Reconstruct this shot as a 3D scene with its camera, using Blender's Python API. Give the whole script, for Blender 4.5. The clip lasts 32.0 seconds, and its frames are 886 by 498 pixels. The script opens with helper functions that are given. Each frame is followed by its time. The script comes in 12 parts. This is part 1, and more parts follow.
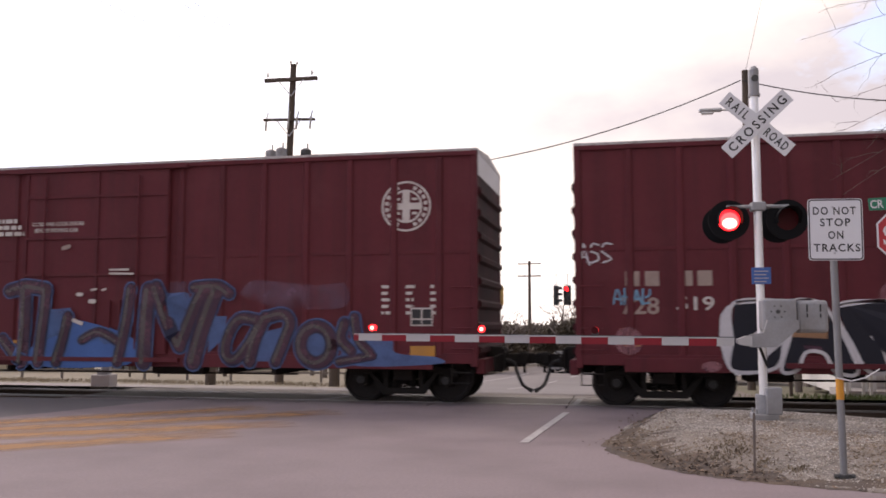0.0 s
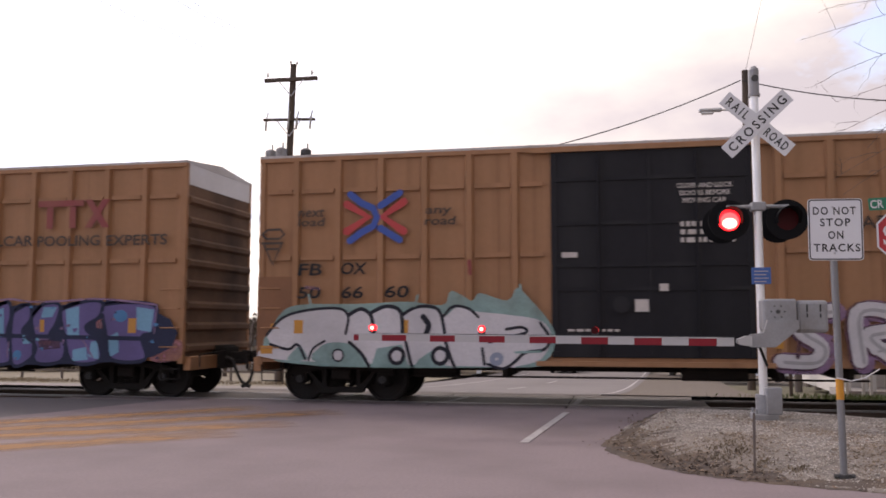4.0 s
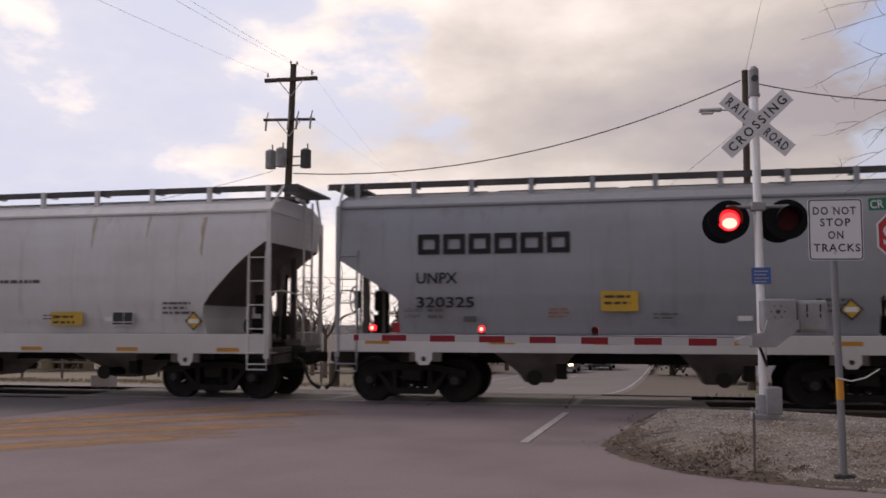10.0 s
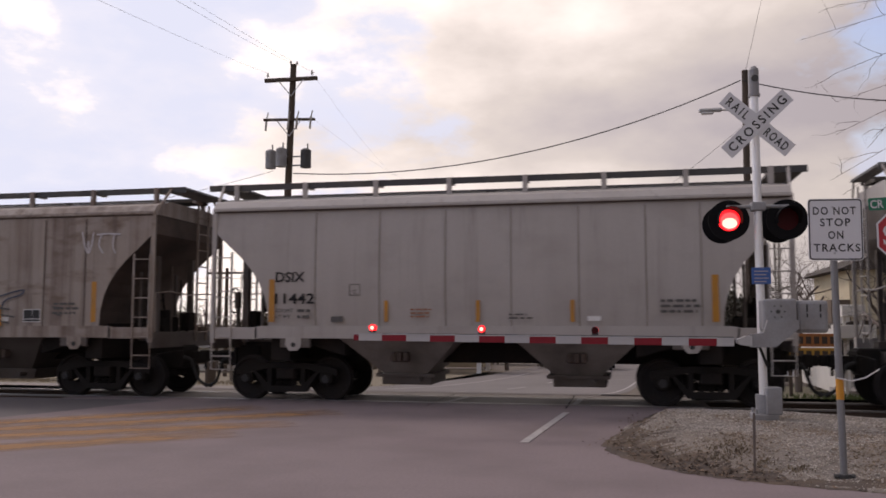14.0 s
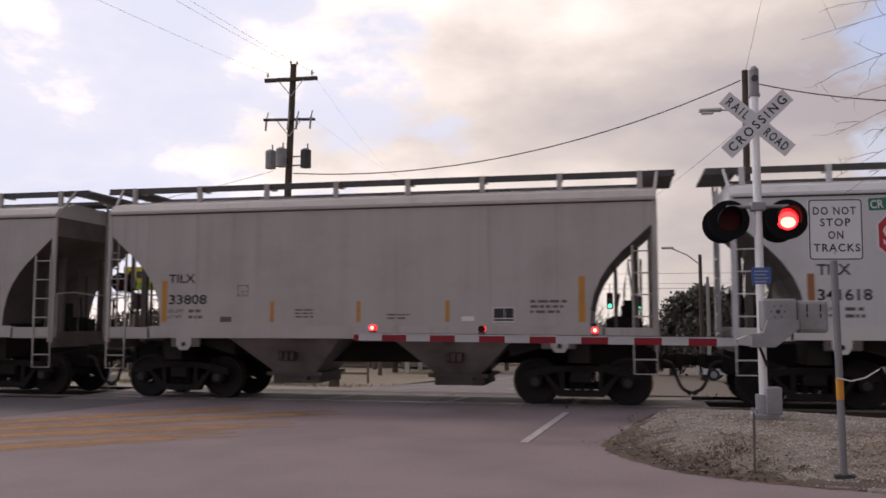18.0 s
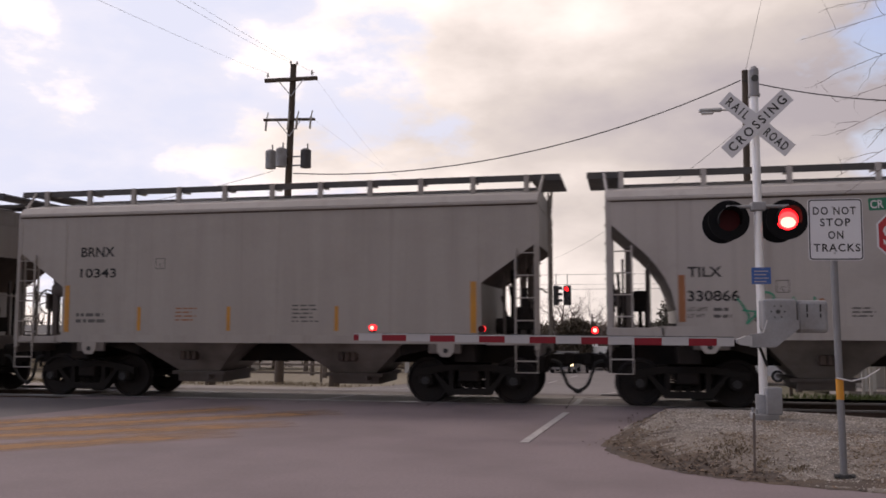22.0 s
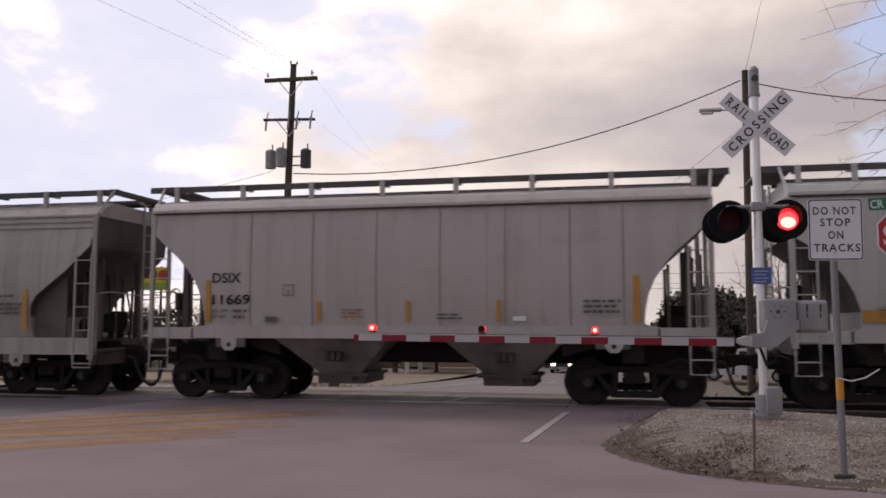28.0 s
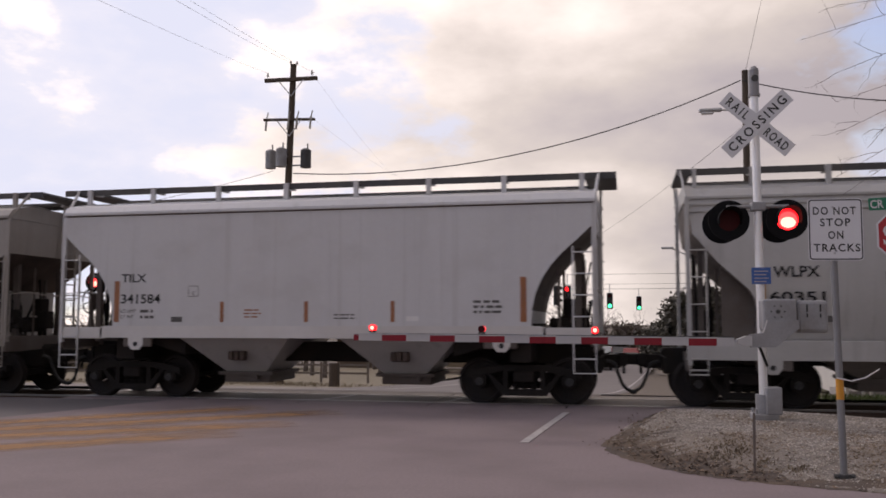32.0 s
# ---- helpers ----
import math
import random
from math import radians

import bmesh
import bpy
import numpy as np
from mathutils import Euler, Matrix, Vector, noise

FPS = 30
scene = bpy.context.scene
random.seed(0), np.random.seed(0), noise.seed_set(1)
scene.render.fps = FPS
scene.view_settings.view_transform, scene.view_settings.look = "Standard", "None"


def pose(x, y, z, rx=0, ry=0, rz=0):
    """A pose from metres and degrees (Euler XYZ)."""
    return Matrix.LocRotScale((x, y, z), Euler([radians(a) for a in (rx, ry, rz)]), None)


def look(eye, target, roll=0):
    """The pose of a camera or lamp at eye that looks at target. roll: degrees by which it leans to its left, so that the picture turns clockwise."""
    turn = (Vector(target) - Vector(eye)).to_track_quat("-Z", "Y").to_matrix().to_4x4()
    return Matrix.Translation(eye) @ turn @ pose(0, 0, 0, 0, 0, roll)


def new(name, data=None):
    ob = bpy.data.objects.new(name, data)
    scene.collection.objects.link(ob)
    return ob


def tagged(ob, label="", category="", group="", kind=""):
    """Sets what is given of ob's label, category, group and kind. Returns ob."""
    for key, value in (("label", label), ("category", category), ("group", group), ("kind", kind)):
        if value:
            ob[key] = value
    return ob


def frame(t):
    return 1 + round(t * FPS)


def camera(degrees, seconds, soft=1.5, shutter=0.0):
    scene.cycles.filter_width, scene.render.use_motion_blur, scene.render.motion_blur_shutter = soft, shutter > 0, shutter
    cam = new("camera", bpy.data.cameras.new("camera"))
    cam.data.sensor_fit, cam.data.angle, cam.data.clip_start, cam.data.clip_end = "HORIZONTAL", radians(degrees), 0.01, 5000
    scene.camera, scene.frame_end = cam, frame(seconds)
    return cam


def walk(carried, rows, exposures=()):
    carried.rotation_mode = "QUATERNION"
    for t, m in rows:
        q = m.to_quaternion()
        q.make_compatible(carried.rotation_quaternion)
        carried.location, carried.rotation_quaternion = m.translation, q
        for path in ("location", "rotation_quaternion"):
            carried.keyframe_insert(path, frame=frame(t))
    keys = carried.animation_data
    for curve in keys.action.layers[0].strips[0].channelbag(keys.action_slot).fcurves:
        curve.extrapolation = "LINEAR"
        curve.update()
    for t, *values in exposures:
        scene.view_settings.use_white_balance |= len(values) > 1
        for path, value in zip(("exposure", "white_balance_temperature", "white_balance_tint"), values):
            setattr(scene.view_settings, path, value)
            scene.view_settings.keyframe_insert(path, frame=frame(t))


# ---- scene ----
# A level crossing: a freight train rolls past a lowered gate, seen from the roadside.
# x runs along the track, y away from the camera, z up; rail tops at z = 0, track centre at y = 18.1.
TRACK = 18.1
SPEEDS = ((0, 10.29), (7.5, 10.29), (13, 10.25), (18, 10.20), (23, 10.14), (28, 10.11), (30, 10.15), (32, 10.17))

cam = camera(54.63, 32.0, soft=1.7, shutter=0.15)
STAND = pose(0, 0, 1.61, 94.93, 0, 11.94)
walk(cam, [(0, STAND), (32, STAND)],
     exposures=[(t, e, 6860, 22) for t, e in ((0, 0.72), (0.7, 0.66), (2, 0.40), (3, 0.66), (3.5, 0.66), (5.5, 0.60), (6.2, 0.66), (7.2, 0.38), (8.4, -0.06), (9.5, -0.19), (10.5, -0.17), (12.0, -0.13), (13.0, -0.05), (16, -0.03), (25, -0.02), (32, -0.04))])


# ---- light ----
def sky_and_sun():
    world = bpy.data.worlds.new("sky")
    scene.world = world
    world.use_nodes = True
    nt = world.node_tree
    nt.nodes.clear()
    N, L = nt.nodes.new, nt.links.new
    out, bg = N("ShaderNodeOutputWorld"), N("ShaderNodeBackground")
    sky = N("ShaderNodeTexSky")
    sky.sky_type, sky.sun_disc = "NISHITA", False
    sky.sun_elevation, sky.sun_rotation = radians(40), radians(-54)
    sky.air_density, sky.dust_density = 1.2, 1.5
    gain = N("ShaderNodeVectorMath")
    gain.operation = "MULTIPLY"
    gain.inputs[1].default_value = (0.195, 0.178, 0.185)
    L(sky.outputs["Color"], gain.inputs[0])
    even = N("ShaderNodeVectorMath")  # the haze evens the blue out
    even.operation = "MINIMUM"
    even.inputs[1].default_value = (0.685, 0.768, 0.905)
    L(gain.outputs[0], even.inputs[0])
    # clouds, wider than tall
    co, sep = N("ShaderNodeTexCoord"), N("ShaderNodeSeparateXYZ")
    L(co.outputs["Generated"], sep.inputs[0])
    mp = N("ShaderNodeMapping")
    mp.inputs["Location"].default_value = (0.25, 1.7, 0.9)
    mp.inputs["Scale"].default_value = (1.0, 1.0, 2.1)
    L(co.outputs["Generated"], mp.inputs[0])
    n1, n2 = N("ShaderNodeTexNoise"), N("ShaderNodeTexNoise")
    n1.inputs["Scale"].default_value, n1.inputs["Detail"].default_value, n1.inputs["Roughness"].default_value = 5.2, 10, 0.55
    n2.inputs["Scale"].default_value, n2.inputs["Detail"].default_value, n2.inputs["Roughness"].default_value = 4.6, 9, 0.54
    L(mp.outputs[0], n1.inputs["Vector"])
    L(mp.outputs[0], n2.inputs["Vector"])
    # the cloud deck closes towards +x and the horizon, and breaks up over the sun's side
    side = N("ShaderNodeVectorMath")
    side.operation = "DOT_PRODUCT"
    side.inputs[1].default_value = (0.978, 0.207, 0)
    L(co.outputs["Generated"], side.inputs[0])
    across = N("ShaderNodeMapRange")
    across.inputs["From Min"].default_value, across.inputs["From Max"].default_value = -0.5, 0.5
    L(side.outputs["Value"], across.inputs["Value"])
    fill = N("ShaderNodeValToRGB")
    for k, (place, value) in enumerate(((0.06, 0.07), (0.22, 0.11), (0.34, 0.34), (0.47, 0.41), (0.60, 0.92), (0.86, 0.95), (0.97, 0.30))):
        e = fill.color_ramp.elements[k] if k < 2 else fill.color_ramp.elements.new(place)
        e.position, e.color = place, (value, value, value, 1)
    L(across.outputs[0], fill.inputs[0])
    deck = N("ShaderNodeMapRange")
    deck.inputs["To Min"].default_value, deck.inputs["To Max"].default_value = -0.10, 0.28
    L(fill.outputs["Color"], deck.inputs["Value"])
    low = N("ShaderNodeMapRange")
    low.inputs["From Min"].default_value, low.inputs["From Max"].default_value = 0.0, 0.12
    low.inputs["To Min"].default_value, low.inputs["To Max"].default_value = 0.22, 0.0
    L(sep.outputs["Z"], low.inputs["Value"])
    add1, add2 = N("ShaderNodeMath"), N("ShaderNodeMath")
    L(n1.outputs["Fac"], add1.inputs[0])
    L(deck.outputs[0], add1.inputs[1])
    L(add1.outputs[0], add2.inputs[0])
    L(low.outputs[0], add2.inputs[1])
    cover = N("ShaderNodeValToRGB")
    cover.color_ramp.elements[0].position, cover.color_ramp.elements[1].position = 0.37, 0.565
    thin = cover.color_ramp.elements.new(0.475)
    thin.color = (0.16, 0.16, 0.16, 1)
    L(add2.outputs[0], cover.inputs[0])
    tone = N("ShaderNodeValToRGB")
    tone.color_ramp.elements[0].position, tone.color_ramp.elements[0].color = 0.40, (1.12, 1.08, 0.995, 1)
    tone.color_ramp.elements[1].position, tone.color_ramp.elements[1].color = 0.84, (0.49, 0.475, 0.495, 1)
    middle = tone.color_ramp.elements.new(0.64)
    middle.color = (0.70, 0.675, 0.625, 1)
    grey = N("ShaderNodeMapRange")
    grey.inputs["From Min"].default_value, grey.inputs["From Max"].default_value = -0.26, 0.30
    grey.inputs["To Min"].default_value, grey.inputs["To Max"].default_value = -0.09, 0.31
    L(side.outputs["Value"], grey.inputs["Value"])
    add3 = N("ShaderNodeMath")
    add3.operation, add3.inputs[1].default_value = "MULTIPLY_ADD", 0.65
    L(n2.outputs["Fac"], add3.inputs[0])
    L(grey.outputs[0], add3.inputs[2])
    base, add4 = N("ShaderNodeValToRGB"), N("ShaderNodeMath")  # a band of greyer undersides low down, paler again at the horizon
    for k, (place, value) in enumerate(((0.06, 0.0), (0.11, 0.03), (0.185, 0.20), (0.21, 0.20), (0.33, 0.05))):
        e = base.color_ramp.elements[k] if k < 2 else base.color_ramp.elements.new(place)
        e.position, e.color = place, (value, value, value, 1)
    L(sep.outputs["Z"], base.inputs[0])
    L(add3.outputs[0], add4.inputs[0])
    L(base.outputs[0], add4.inputs[1])
    L(add4.outputs[0], tone.inputs[0])
    mix = N("ShaderNodeMix")
    mix.data_type = "RGBA"
    L(cover.outputs["Color"], mix.inputs["Factor"])
    L(even.outputs[0], mix.inputs["A"])
    L(tone.outputs["Color"], mix.inputs["B"])
    # brighter towards the veiled sun
    dot, ramp = N("ShaderNodeVectorMath"), N("ShaderNodeMapRange")
    dot.operation = "DOT_PRODUCT"
    dot.inputs[1].default_value = (-0.62, 0.45, 0.64)
    ramp.inputs["From Min"].default_value, ramp.inputs["From Max"].default_value = -0.7, 0.75
    ramp.inputs["To Min"].default_value, ramp.inputs["To Max"].default_value = 0.36, 1.10
    L(co.outputs["Generated"], dot.inputs[0])
    L(dot.outputs["Value"], ramp.inputs["Value"])
    veil = N("ShaderNodeVectorMath")
    veil.operation = "SCALE"
    L(mix.outputs["Result"], veil.inputs[0])
    L(ramp.outputs[0], veil.inputs["Scale"])
    L(veil.outputs[0], bg.inputs["Color"])
    bg.inputs["Strength"].default_value = 1.0
    L(bg.outputs[0], out.inputs[0])
    sun = bpy.data.lights.new("sun", "SUN")
    sun.energy, sun.angle, sun.color = 1.1, radians(14), (1.0, 0.93, 0.84)
    ob = new("sun", sun)
    ob.matrix_world = look((-30, 40, 35), (0, 18, 0))


sky_and_sun()


# ---- materials ----
def mat(name, colour, rough=0.7, metal=0.0, vary=0.12, size=6.0, bump=0.1, stain=None, streak=False, stain_amt=0.45, random=0.0, glow=0.0, grain_size=None, spec=0.5):
    """A surface with grain and stains at two scales."""
    m = bpy.data.materials.new(name)
    m.use_nodes = True
    nt = m.node_tree
    N, L = nt.nodes.new, nt.links.new
    b = nt.nodes["Principled BSDF"]
    b.inputs["Roughness"].default_value, b.inputs["Metallic"].default_value = rough, metal
    b.inputs["Specular IOR Level"].default_value = spec
    co = N("ShaderNodeTexCoord")
    fine, wide = N("ShaderNodeTexNoise"), N("ShaderNodeTexNoise")
    fine.inputs["Scale"].default_value, fine.inputs["Detail"].default_value = grain_size or size * 6, 4
    wide.inputs["Scale"].default_value, wide.inputs["Detail"].default_value = size * 0.35, 5
    mp = N("ShaderNodeMapping")
    if streak:
        mp.inputs["Scale"].default_value = (2.6, 2.6, 0.2)
    L(co.outputs["Object"], mp.inputs[0])
    if streak:
        own, shift = N("ShaderNodeObjectInfo"), N("ShaderNodeMath")
        shift.operation = "MULTIPLY"
        shift.inputs[1].default_value = 90.0
        L(own.outputs["Random"], shift.inputs[0])
        L(shift.outputs[0], mp.inputs["Location"])
    L(co.outputs["Object"], fine.inputs["Vector"])
    L(mp.outputs[0], wide.inputs["Vector"])
    c0 = tuple(max(0.0, c * (1 - vary)) for c in colour) + (1,)
    c1 = tuple(min(1.0, c * (1 + vary)) for c in colour) + (1,)
    grain = N("ShaderNodeMix")
    grain.data_type = "RGBA"
    grain.inputs["A"].default_value, grain.inputs["B"].default_value = c0, c1
    L(fine.outputs["Fac"], grain.inputs["Factor"])
    ramp = N("ShaderNodeValToRGB")
    ramp.color_ramp.elements[0].position, ramp.color_ramp.elements[1].position = 0.42, 0.72
    L(wide.outputs["Fac"], ramp.inputs[0])
    dirt = N("ShaderNodeMix")
    dirt.data_type = "RGBA"
    s = stain if stain else tuple(c * 0.7 for c in colour)
    dirt.inputs["B"].default_value = (*s, 1)
    k = N("ShaderNodeMath")
    k.operation = "MULTIPLY"
    k.inputs[1].default_value = stain_amt
    L(ramp.outputs["Color"], k.inputs[0])
    L(k.outputs[0], dirt.inputs["Factor"])
    L(grain.outputs["Result"], dirt.inputs["A"])
    last = dirt.outputs["Result"]
    if random:
        info, hsv = N("ShaderNodeObjectInfo"), N("ShaderNodeHueSaturation")
        r = N("ShaderNodeMapRange")
        r.inputs["To Min"].default_value, r.inputs["To Max"].default_value = 1 - random, 1 + random
        L(info.outputs["Random"], r.inputs["Value"])
        L(r.outputs[0], hsv.inputs["Value"])
        L(last, hsv.inputs["Color"])
        last = hsv.outputs["Color"]
    L(last, b.inputs["Base Color"])
    if bump:
        bp = N("ShaderNodeBump")
        bp.inputs["Strength"].default_value, bp.inputs["Distance"].default_value = bump, 0.02
        L(fine.outputs["Fac"], bp.inputs["Height"])
        L(bp.outputs[0], b.inputs["Normal"])
    if glow:
        b.inputs["Emission Color"].default_value = (*colour, 1)
        b.inputs["Emission Strength"].default_value = glow
    return m


def weather(m, colour, stretch, size, lo, hi, amount, detail=6):
    """Adds a coat of stains in another colour, its own on every car: stretch long in z for runs and streaks, even for clouds of dust."""
    nt = m.node_tree
    N, L = nt.nodes.new, nt.links.new
    base = nt.nodes["Principled BSDF"].inputs["Base Color"]
    last = base.links[0].from_socket
    co, own, shift, mp, noi, ramp, mix = (N("ShaderNode" + k) for k in ("TexCoord", "ObjectInfo", "Math", "Mapping", "TexNoise", "MapRange", "Mix"))
    mp.inputs["Scale"].default_value = stretch
    shift.operation = "MULTIPLY"
    shift.inputs[1].default_value = 70.0 + 13.0 * size
    L(own.outputs["Random"], shift.inputs[0])
    L(shift.outputs[0], mp.inputs["Location"])
    L(co.outputs["Object"], mp.inputs[0])
    L(mp.outputs[0], noi.inputs["Vector"])
    noi.inputs["Scale"].default_value, noi.inputs["Detail"].default_value, noi.inputs["Roughness"].default_value = size, detail, 0.6
    ramp.inputs["From Min"].default_value, ramp.inputs["From Max"].default_value, ramp.inputs["To Max"].default_value = lo, hi, amount
    L(noi.outputs["Fac"], ramp.inputs["Value"])
    mix.data_type = "RGBA"
    mix.inputs["B"].default_value = (*colour, 1)
    L(ramp.outputs[0], mix.inputs["Factor"])
    L(last, mix.inputs["A"])
    L(mix.outputs["Result"], base)


BOX_RED = mat("oxide_red_paint", (0.116, 0.022, 0.028), 0.65, spec=0.2, vary=0.12, size=2.6, bump=0.05, stain=(0.05, 0.014, 0.016), streak=True, grain_size=9)
BOX_YELLOW = mat("ochre_paint", (0.345, 0.178, 0.090), 0.6, spec=0.3, vary=0.1, size=2.4, bump=0.05, stain=(0.19, 0.10, 0.045), streak=True, grain_size=9)
BOX_PATCH = mat("brown_repair_paint", (0.225, 0.105, 0.052), 0.65, spec=0.3, vary=0.12, size=2.4, bump=0.05, stain=(0.13, 0.06, 0.035))
DOOR_BLACK = mat("black_door_paint", (0.015, 0.014, 0.017), 0.6, spec=0.2, vary=0.2, size=1.2, bump=0.05, stain=(0.035, 0.035, 0.035), streak=True)
# end-wall paints: the sides' colours darkened by grime and the ribbed ends' shade
BOX_END = mat("grimy_shaded_red", (0.055, 0.014, 0.017), 0.75, spec=0.15, vary=0.2, size=2.2, bump=0.08, stain=(0.02, 0.012, 0.012), stain_amt=0.9)
END_OCHRE = mat("grimy_shaded_ochre", (0.165, 0.098, 0.062), 0.75, spec=0.15, vary=0.2, size=1.8, bump=0.08, stain=(0.055, 0.036, 0.028), stain_amt=0.9)
END_PRIMER = mat("galvanised_roof", (0.5, 0.48, 0.47), 0.6, vary=0.1, size=2, stain=(0.25, 0.2, 0.17))
END_BRIGHT = mat("galvanised_end", (0.62, 0.6, 0.6), 0.55, vary=0.08, size=2, stain=(0.4, 0.38, 0.36))
GREY_WARM = mat("warm_grey_paint", (0.42, 0.386, 0.362), 0.5, vary=0.05, size=2.4, bump=0.04, stain=(0.31, 0.275, 0.25), streak=True, stain_amt=0.4)
GREY_COOL = mat("cool_grey_paint", (0.44, 0.43, 0.415), 0.5, vary=0.05, size=2.4, bump=0.04, stain=(0.35, 0.33, 0.31), streak=True, stain_amt=0.35)
GREY_LIGHT = mat("light_grey_paint", (0.575, 0.57, 0.575), 0.45, vary=0.04, size=2.4, bump=0.04, stain=(0.48, 0.475, 0.48), streak=True, stain_amt=0.3)
GREY_DARK = mat("dusty_grey_paint", (0.385, 0.352, 0.315), 0.55, vary=0.06, size=2.8, bump=0.04, stain=(0.235, 0.20, 0.16), streak=True, stain_amt=0.5)
GREY_DIM = mat("dim_grey_paint", (0.338, 0.308, 0.281), 0.55, vary=0.06, size=2.8, bump=0.04, stain=(0.265, 0.235, 0.212), streak=True, stain_amt=0.5)
GREY_BLUE = mat("blue_grey_paint", (0.29, 0.30, 0.325), 0.33, vary=0.05, size=0.9, bump=0.04, stain=(0.24, 0.235, 0.235), streak=True, stain_amt=0.4)
WHITE_CAR = mat("white_car_paint", (0.63, 0.62, 0.62), 0.5, vary=0.05, size=0.9, bump=0.04, stain=(0.50, 0.475, 0.45), streak=True, stain_amt=0.35)
WHITE_SILL = mat("white_sill_paint", (0.62, 0.60, 0.585), 0.5, vary=0.06, size=1.2, bump=0.04, stain=(0.4, 0.36, 0.31))
RUSTY = mat("rusty_tan_paint", (0.335, 0.28, 0.24), 0.65, vary=0.12, size=3.2, bump=0.06, stain=(0.115, 0.065, 0.045), streak=True, stain_amt=0.95)
RUSTY_DARK = mat("rusty_brown_paint", (0.235, 0.192, 0.162), 0.65, vary=0.12, size=3.2, bump=0.06, stain=(0.12, 0.078, 0.055), streak=True, stain_amt=0.45)
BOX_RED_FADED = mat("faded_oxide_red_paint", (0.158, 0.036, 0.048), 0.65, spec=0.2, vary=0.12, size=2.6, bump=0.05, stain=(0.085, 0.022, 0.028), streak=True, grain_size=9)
RUN, CLOUD = (5.0, 5.0, 0.10), (0.7, 0.7, 1.1)
for m, c in ((GREY_WARM, (0.27, 0.235, 0.21)), (GREY_COOL, (0.29, 0.27, 0.255)), (GREY_LIGHT, (0.42, 0.405, 0.39)), (GREY_DARK, (0.20, 0.175, 0.15)), (GREY_DIM, (0.245, 0.215, 0.19)), (GREY_BLUE, (0.20, 0.195, 0.20)), (WHITE_CAR, (0.44, 0.40, 0.36))):
    weather(m, c, RUN, 1.0, 0.56, 0.74, 0.6)
    weather(m, c, CLOUD, 1.0, 0.50, 0.72, 0.35)
weather(RUSTY, (0.385, 0.34, 0.305), CLOUD, 0.8, 0.46, 0.66, 0.6)
weather(RUSTY, (0.13, 0.075, 0.045), (0.5, 0.5, 1.4), 1.3, 0.56, 0.70, 0.8)
weather(RUSTY, (0.12, 0.085, 0.07), RUN, 1.0, 0.53, 0.70, 0.75)
weather(RUSTY_DARK, (0.34, 0.295, 0.26), (1.4, 1.4, 0.3), 1.0, 0.54, 0.74, 0.6)
weather(RUSTY_DARK, (0.185, 0.108, 0.058), (1.1, 1.1, 0.5), 1.2, 0.52, 0.70, 0.75)
weather(RUSTY_DARK, (0.10, 0.075, 0.062), RUN, 1.1, 0.57, 0.74, 0.45)
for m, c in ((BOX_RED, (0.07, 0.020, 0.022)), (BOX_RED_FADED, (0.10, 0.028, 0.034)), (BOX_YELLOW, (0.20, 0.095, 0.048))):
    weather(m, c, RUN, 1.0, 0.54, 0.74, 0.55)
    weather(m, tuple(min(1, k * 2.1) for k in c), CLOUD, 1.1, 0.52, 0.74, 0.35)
SEAM_RUST = mat("rust_run_seam", (0.085, 0.062, 0.05), 0.7, vary=0.2, size=3, stain=(0.14, 0.09, 0.06))
ROOF_DARK = mat("dark_hatch_steel", (0.055, 0.054, 0.055), 0.6, vary=0.15, size=3, stain=(0.16, 0.13, 0.1))
UNDER = mat("grimy_underframe", (0.024, 0.021, 0.020), 0.95, spec=0.12, vary=0.25, size=4, stain=(0.05, 0.037, 0.03))
STEEL_DARK = mat("grimy_cast_steel", (0.021, 0.019, 0.018), 0.92, spec=0.15, vary=0.3, size=5, stain=(0.03, 0.023, 0.019))
AXLE_CAP = mat("axle_cap_steel", (0.032, 0.032, 0.035), 0.6, 0.2, vary=0.2, size=8, stain=(0.05, 0.045, 0.04))
# browns that hold the shade of the end recesses besides grime and rust
SLOPE = mat("grimy_shaded_steel", (0.125, 0.106, 0.095), 0.8, vary=0.15, size=3, stain=(0.07, 0.05, 0.04), stain_amt=0.8)
SLOPE_RUST_SHADE = mat("rusty_shaded_steel", (0.10, 0.072, 0.058), 0.85, vary=0.2, size=3, stain=(0.035, 0.025, 0.022), stain_amt=0.8)
BAY = mat("dusty_discharge_bay", (0.27, 0.242, 0.22), 0.75, vary=0.12, size=3, stain=(0.075, 0.06, 0.05), stain_amt=0.8)
WHEEL = mat("wheel_steel", (0.028, 0.025, 0.025), 0.85, 0.0, spec=0.15, vary=0.25, size=5, stain=(0.045, 0.034, 0.027))
HOSE = mat("rubber_hose", (0.02, 0.02, 0.02), 0.7, size=8)
LETTER_BLACK = mat("black_stencil_paint", (0.014, 0.014, 0.016), 0.6, vary=0.25, size=5, stain=(0.035, 0.032, 0.03), spec=0.25)
LETTER_FAINT = mat("faded_stencil_paint", (0.085, 0.08, 0.076), 0.6, vary=0.2, size=5, stain=(0.15, 0.14, 0.13))
LETTER_WHITE = mat("white_stencil_paint", (0.55, 0.5, 0.46), 0.6, vary=0.15, size=5, stain=(0.3, 0.22, 0.2))
LETTER_TAN = mat("faded_cream_paint", (0.33, 0.25, 0.21), 0.6, vary=0.2, size=5, stain=(0.18, 0.1, 0.09))
REFLECT = mat("amber_reflector", (0.50, 0.22, 0.02), 0.4, vary=0.1, size=6, stain=(0.3, 0.15, 0.05))
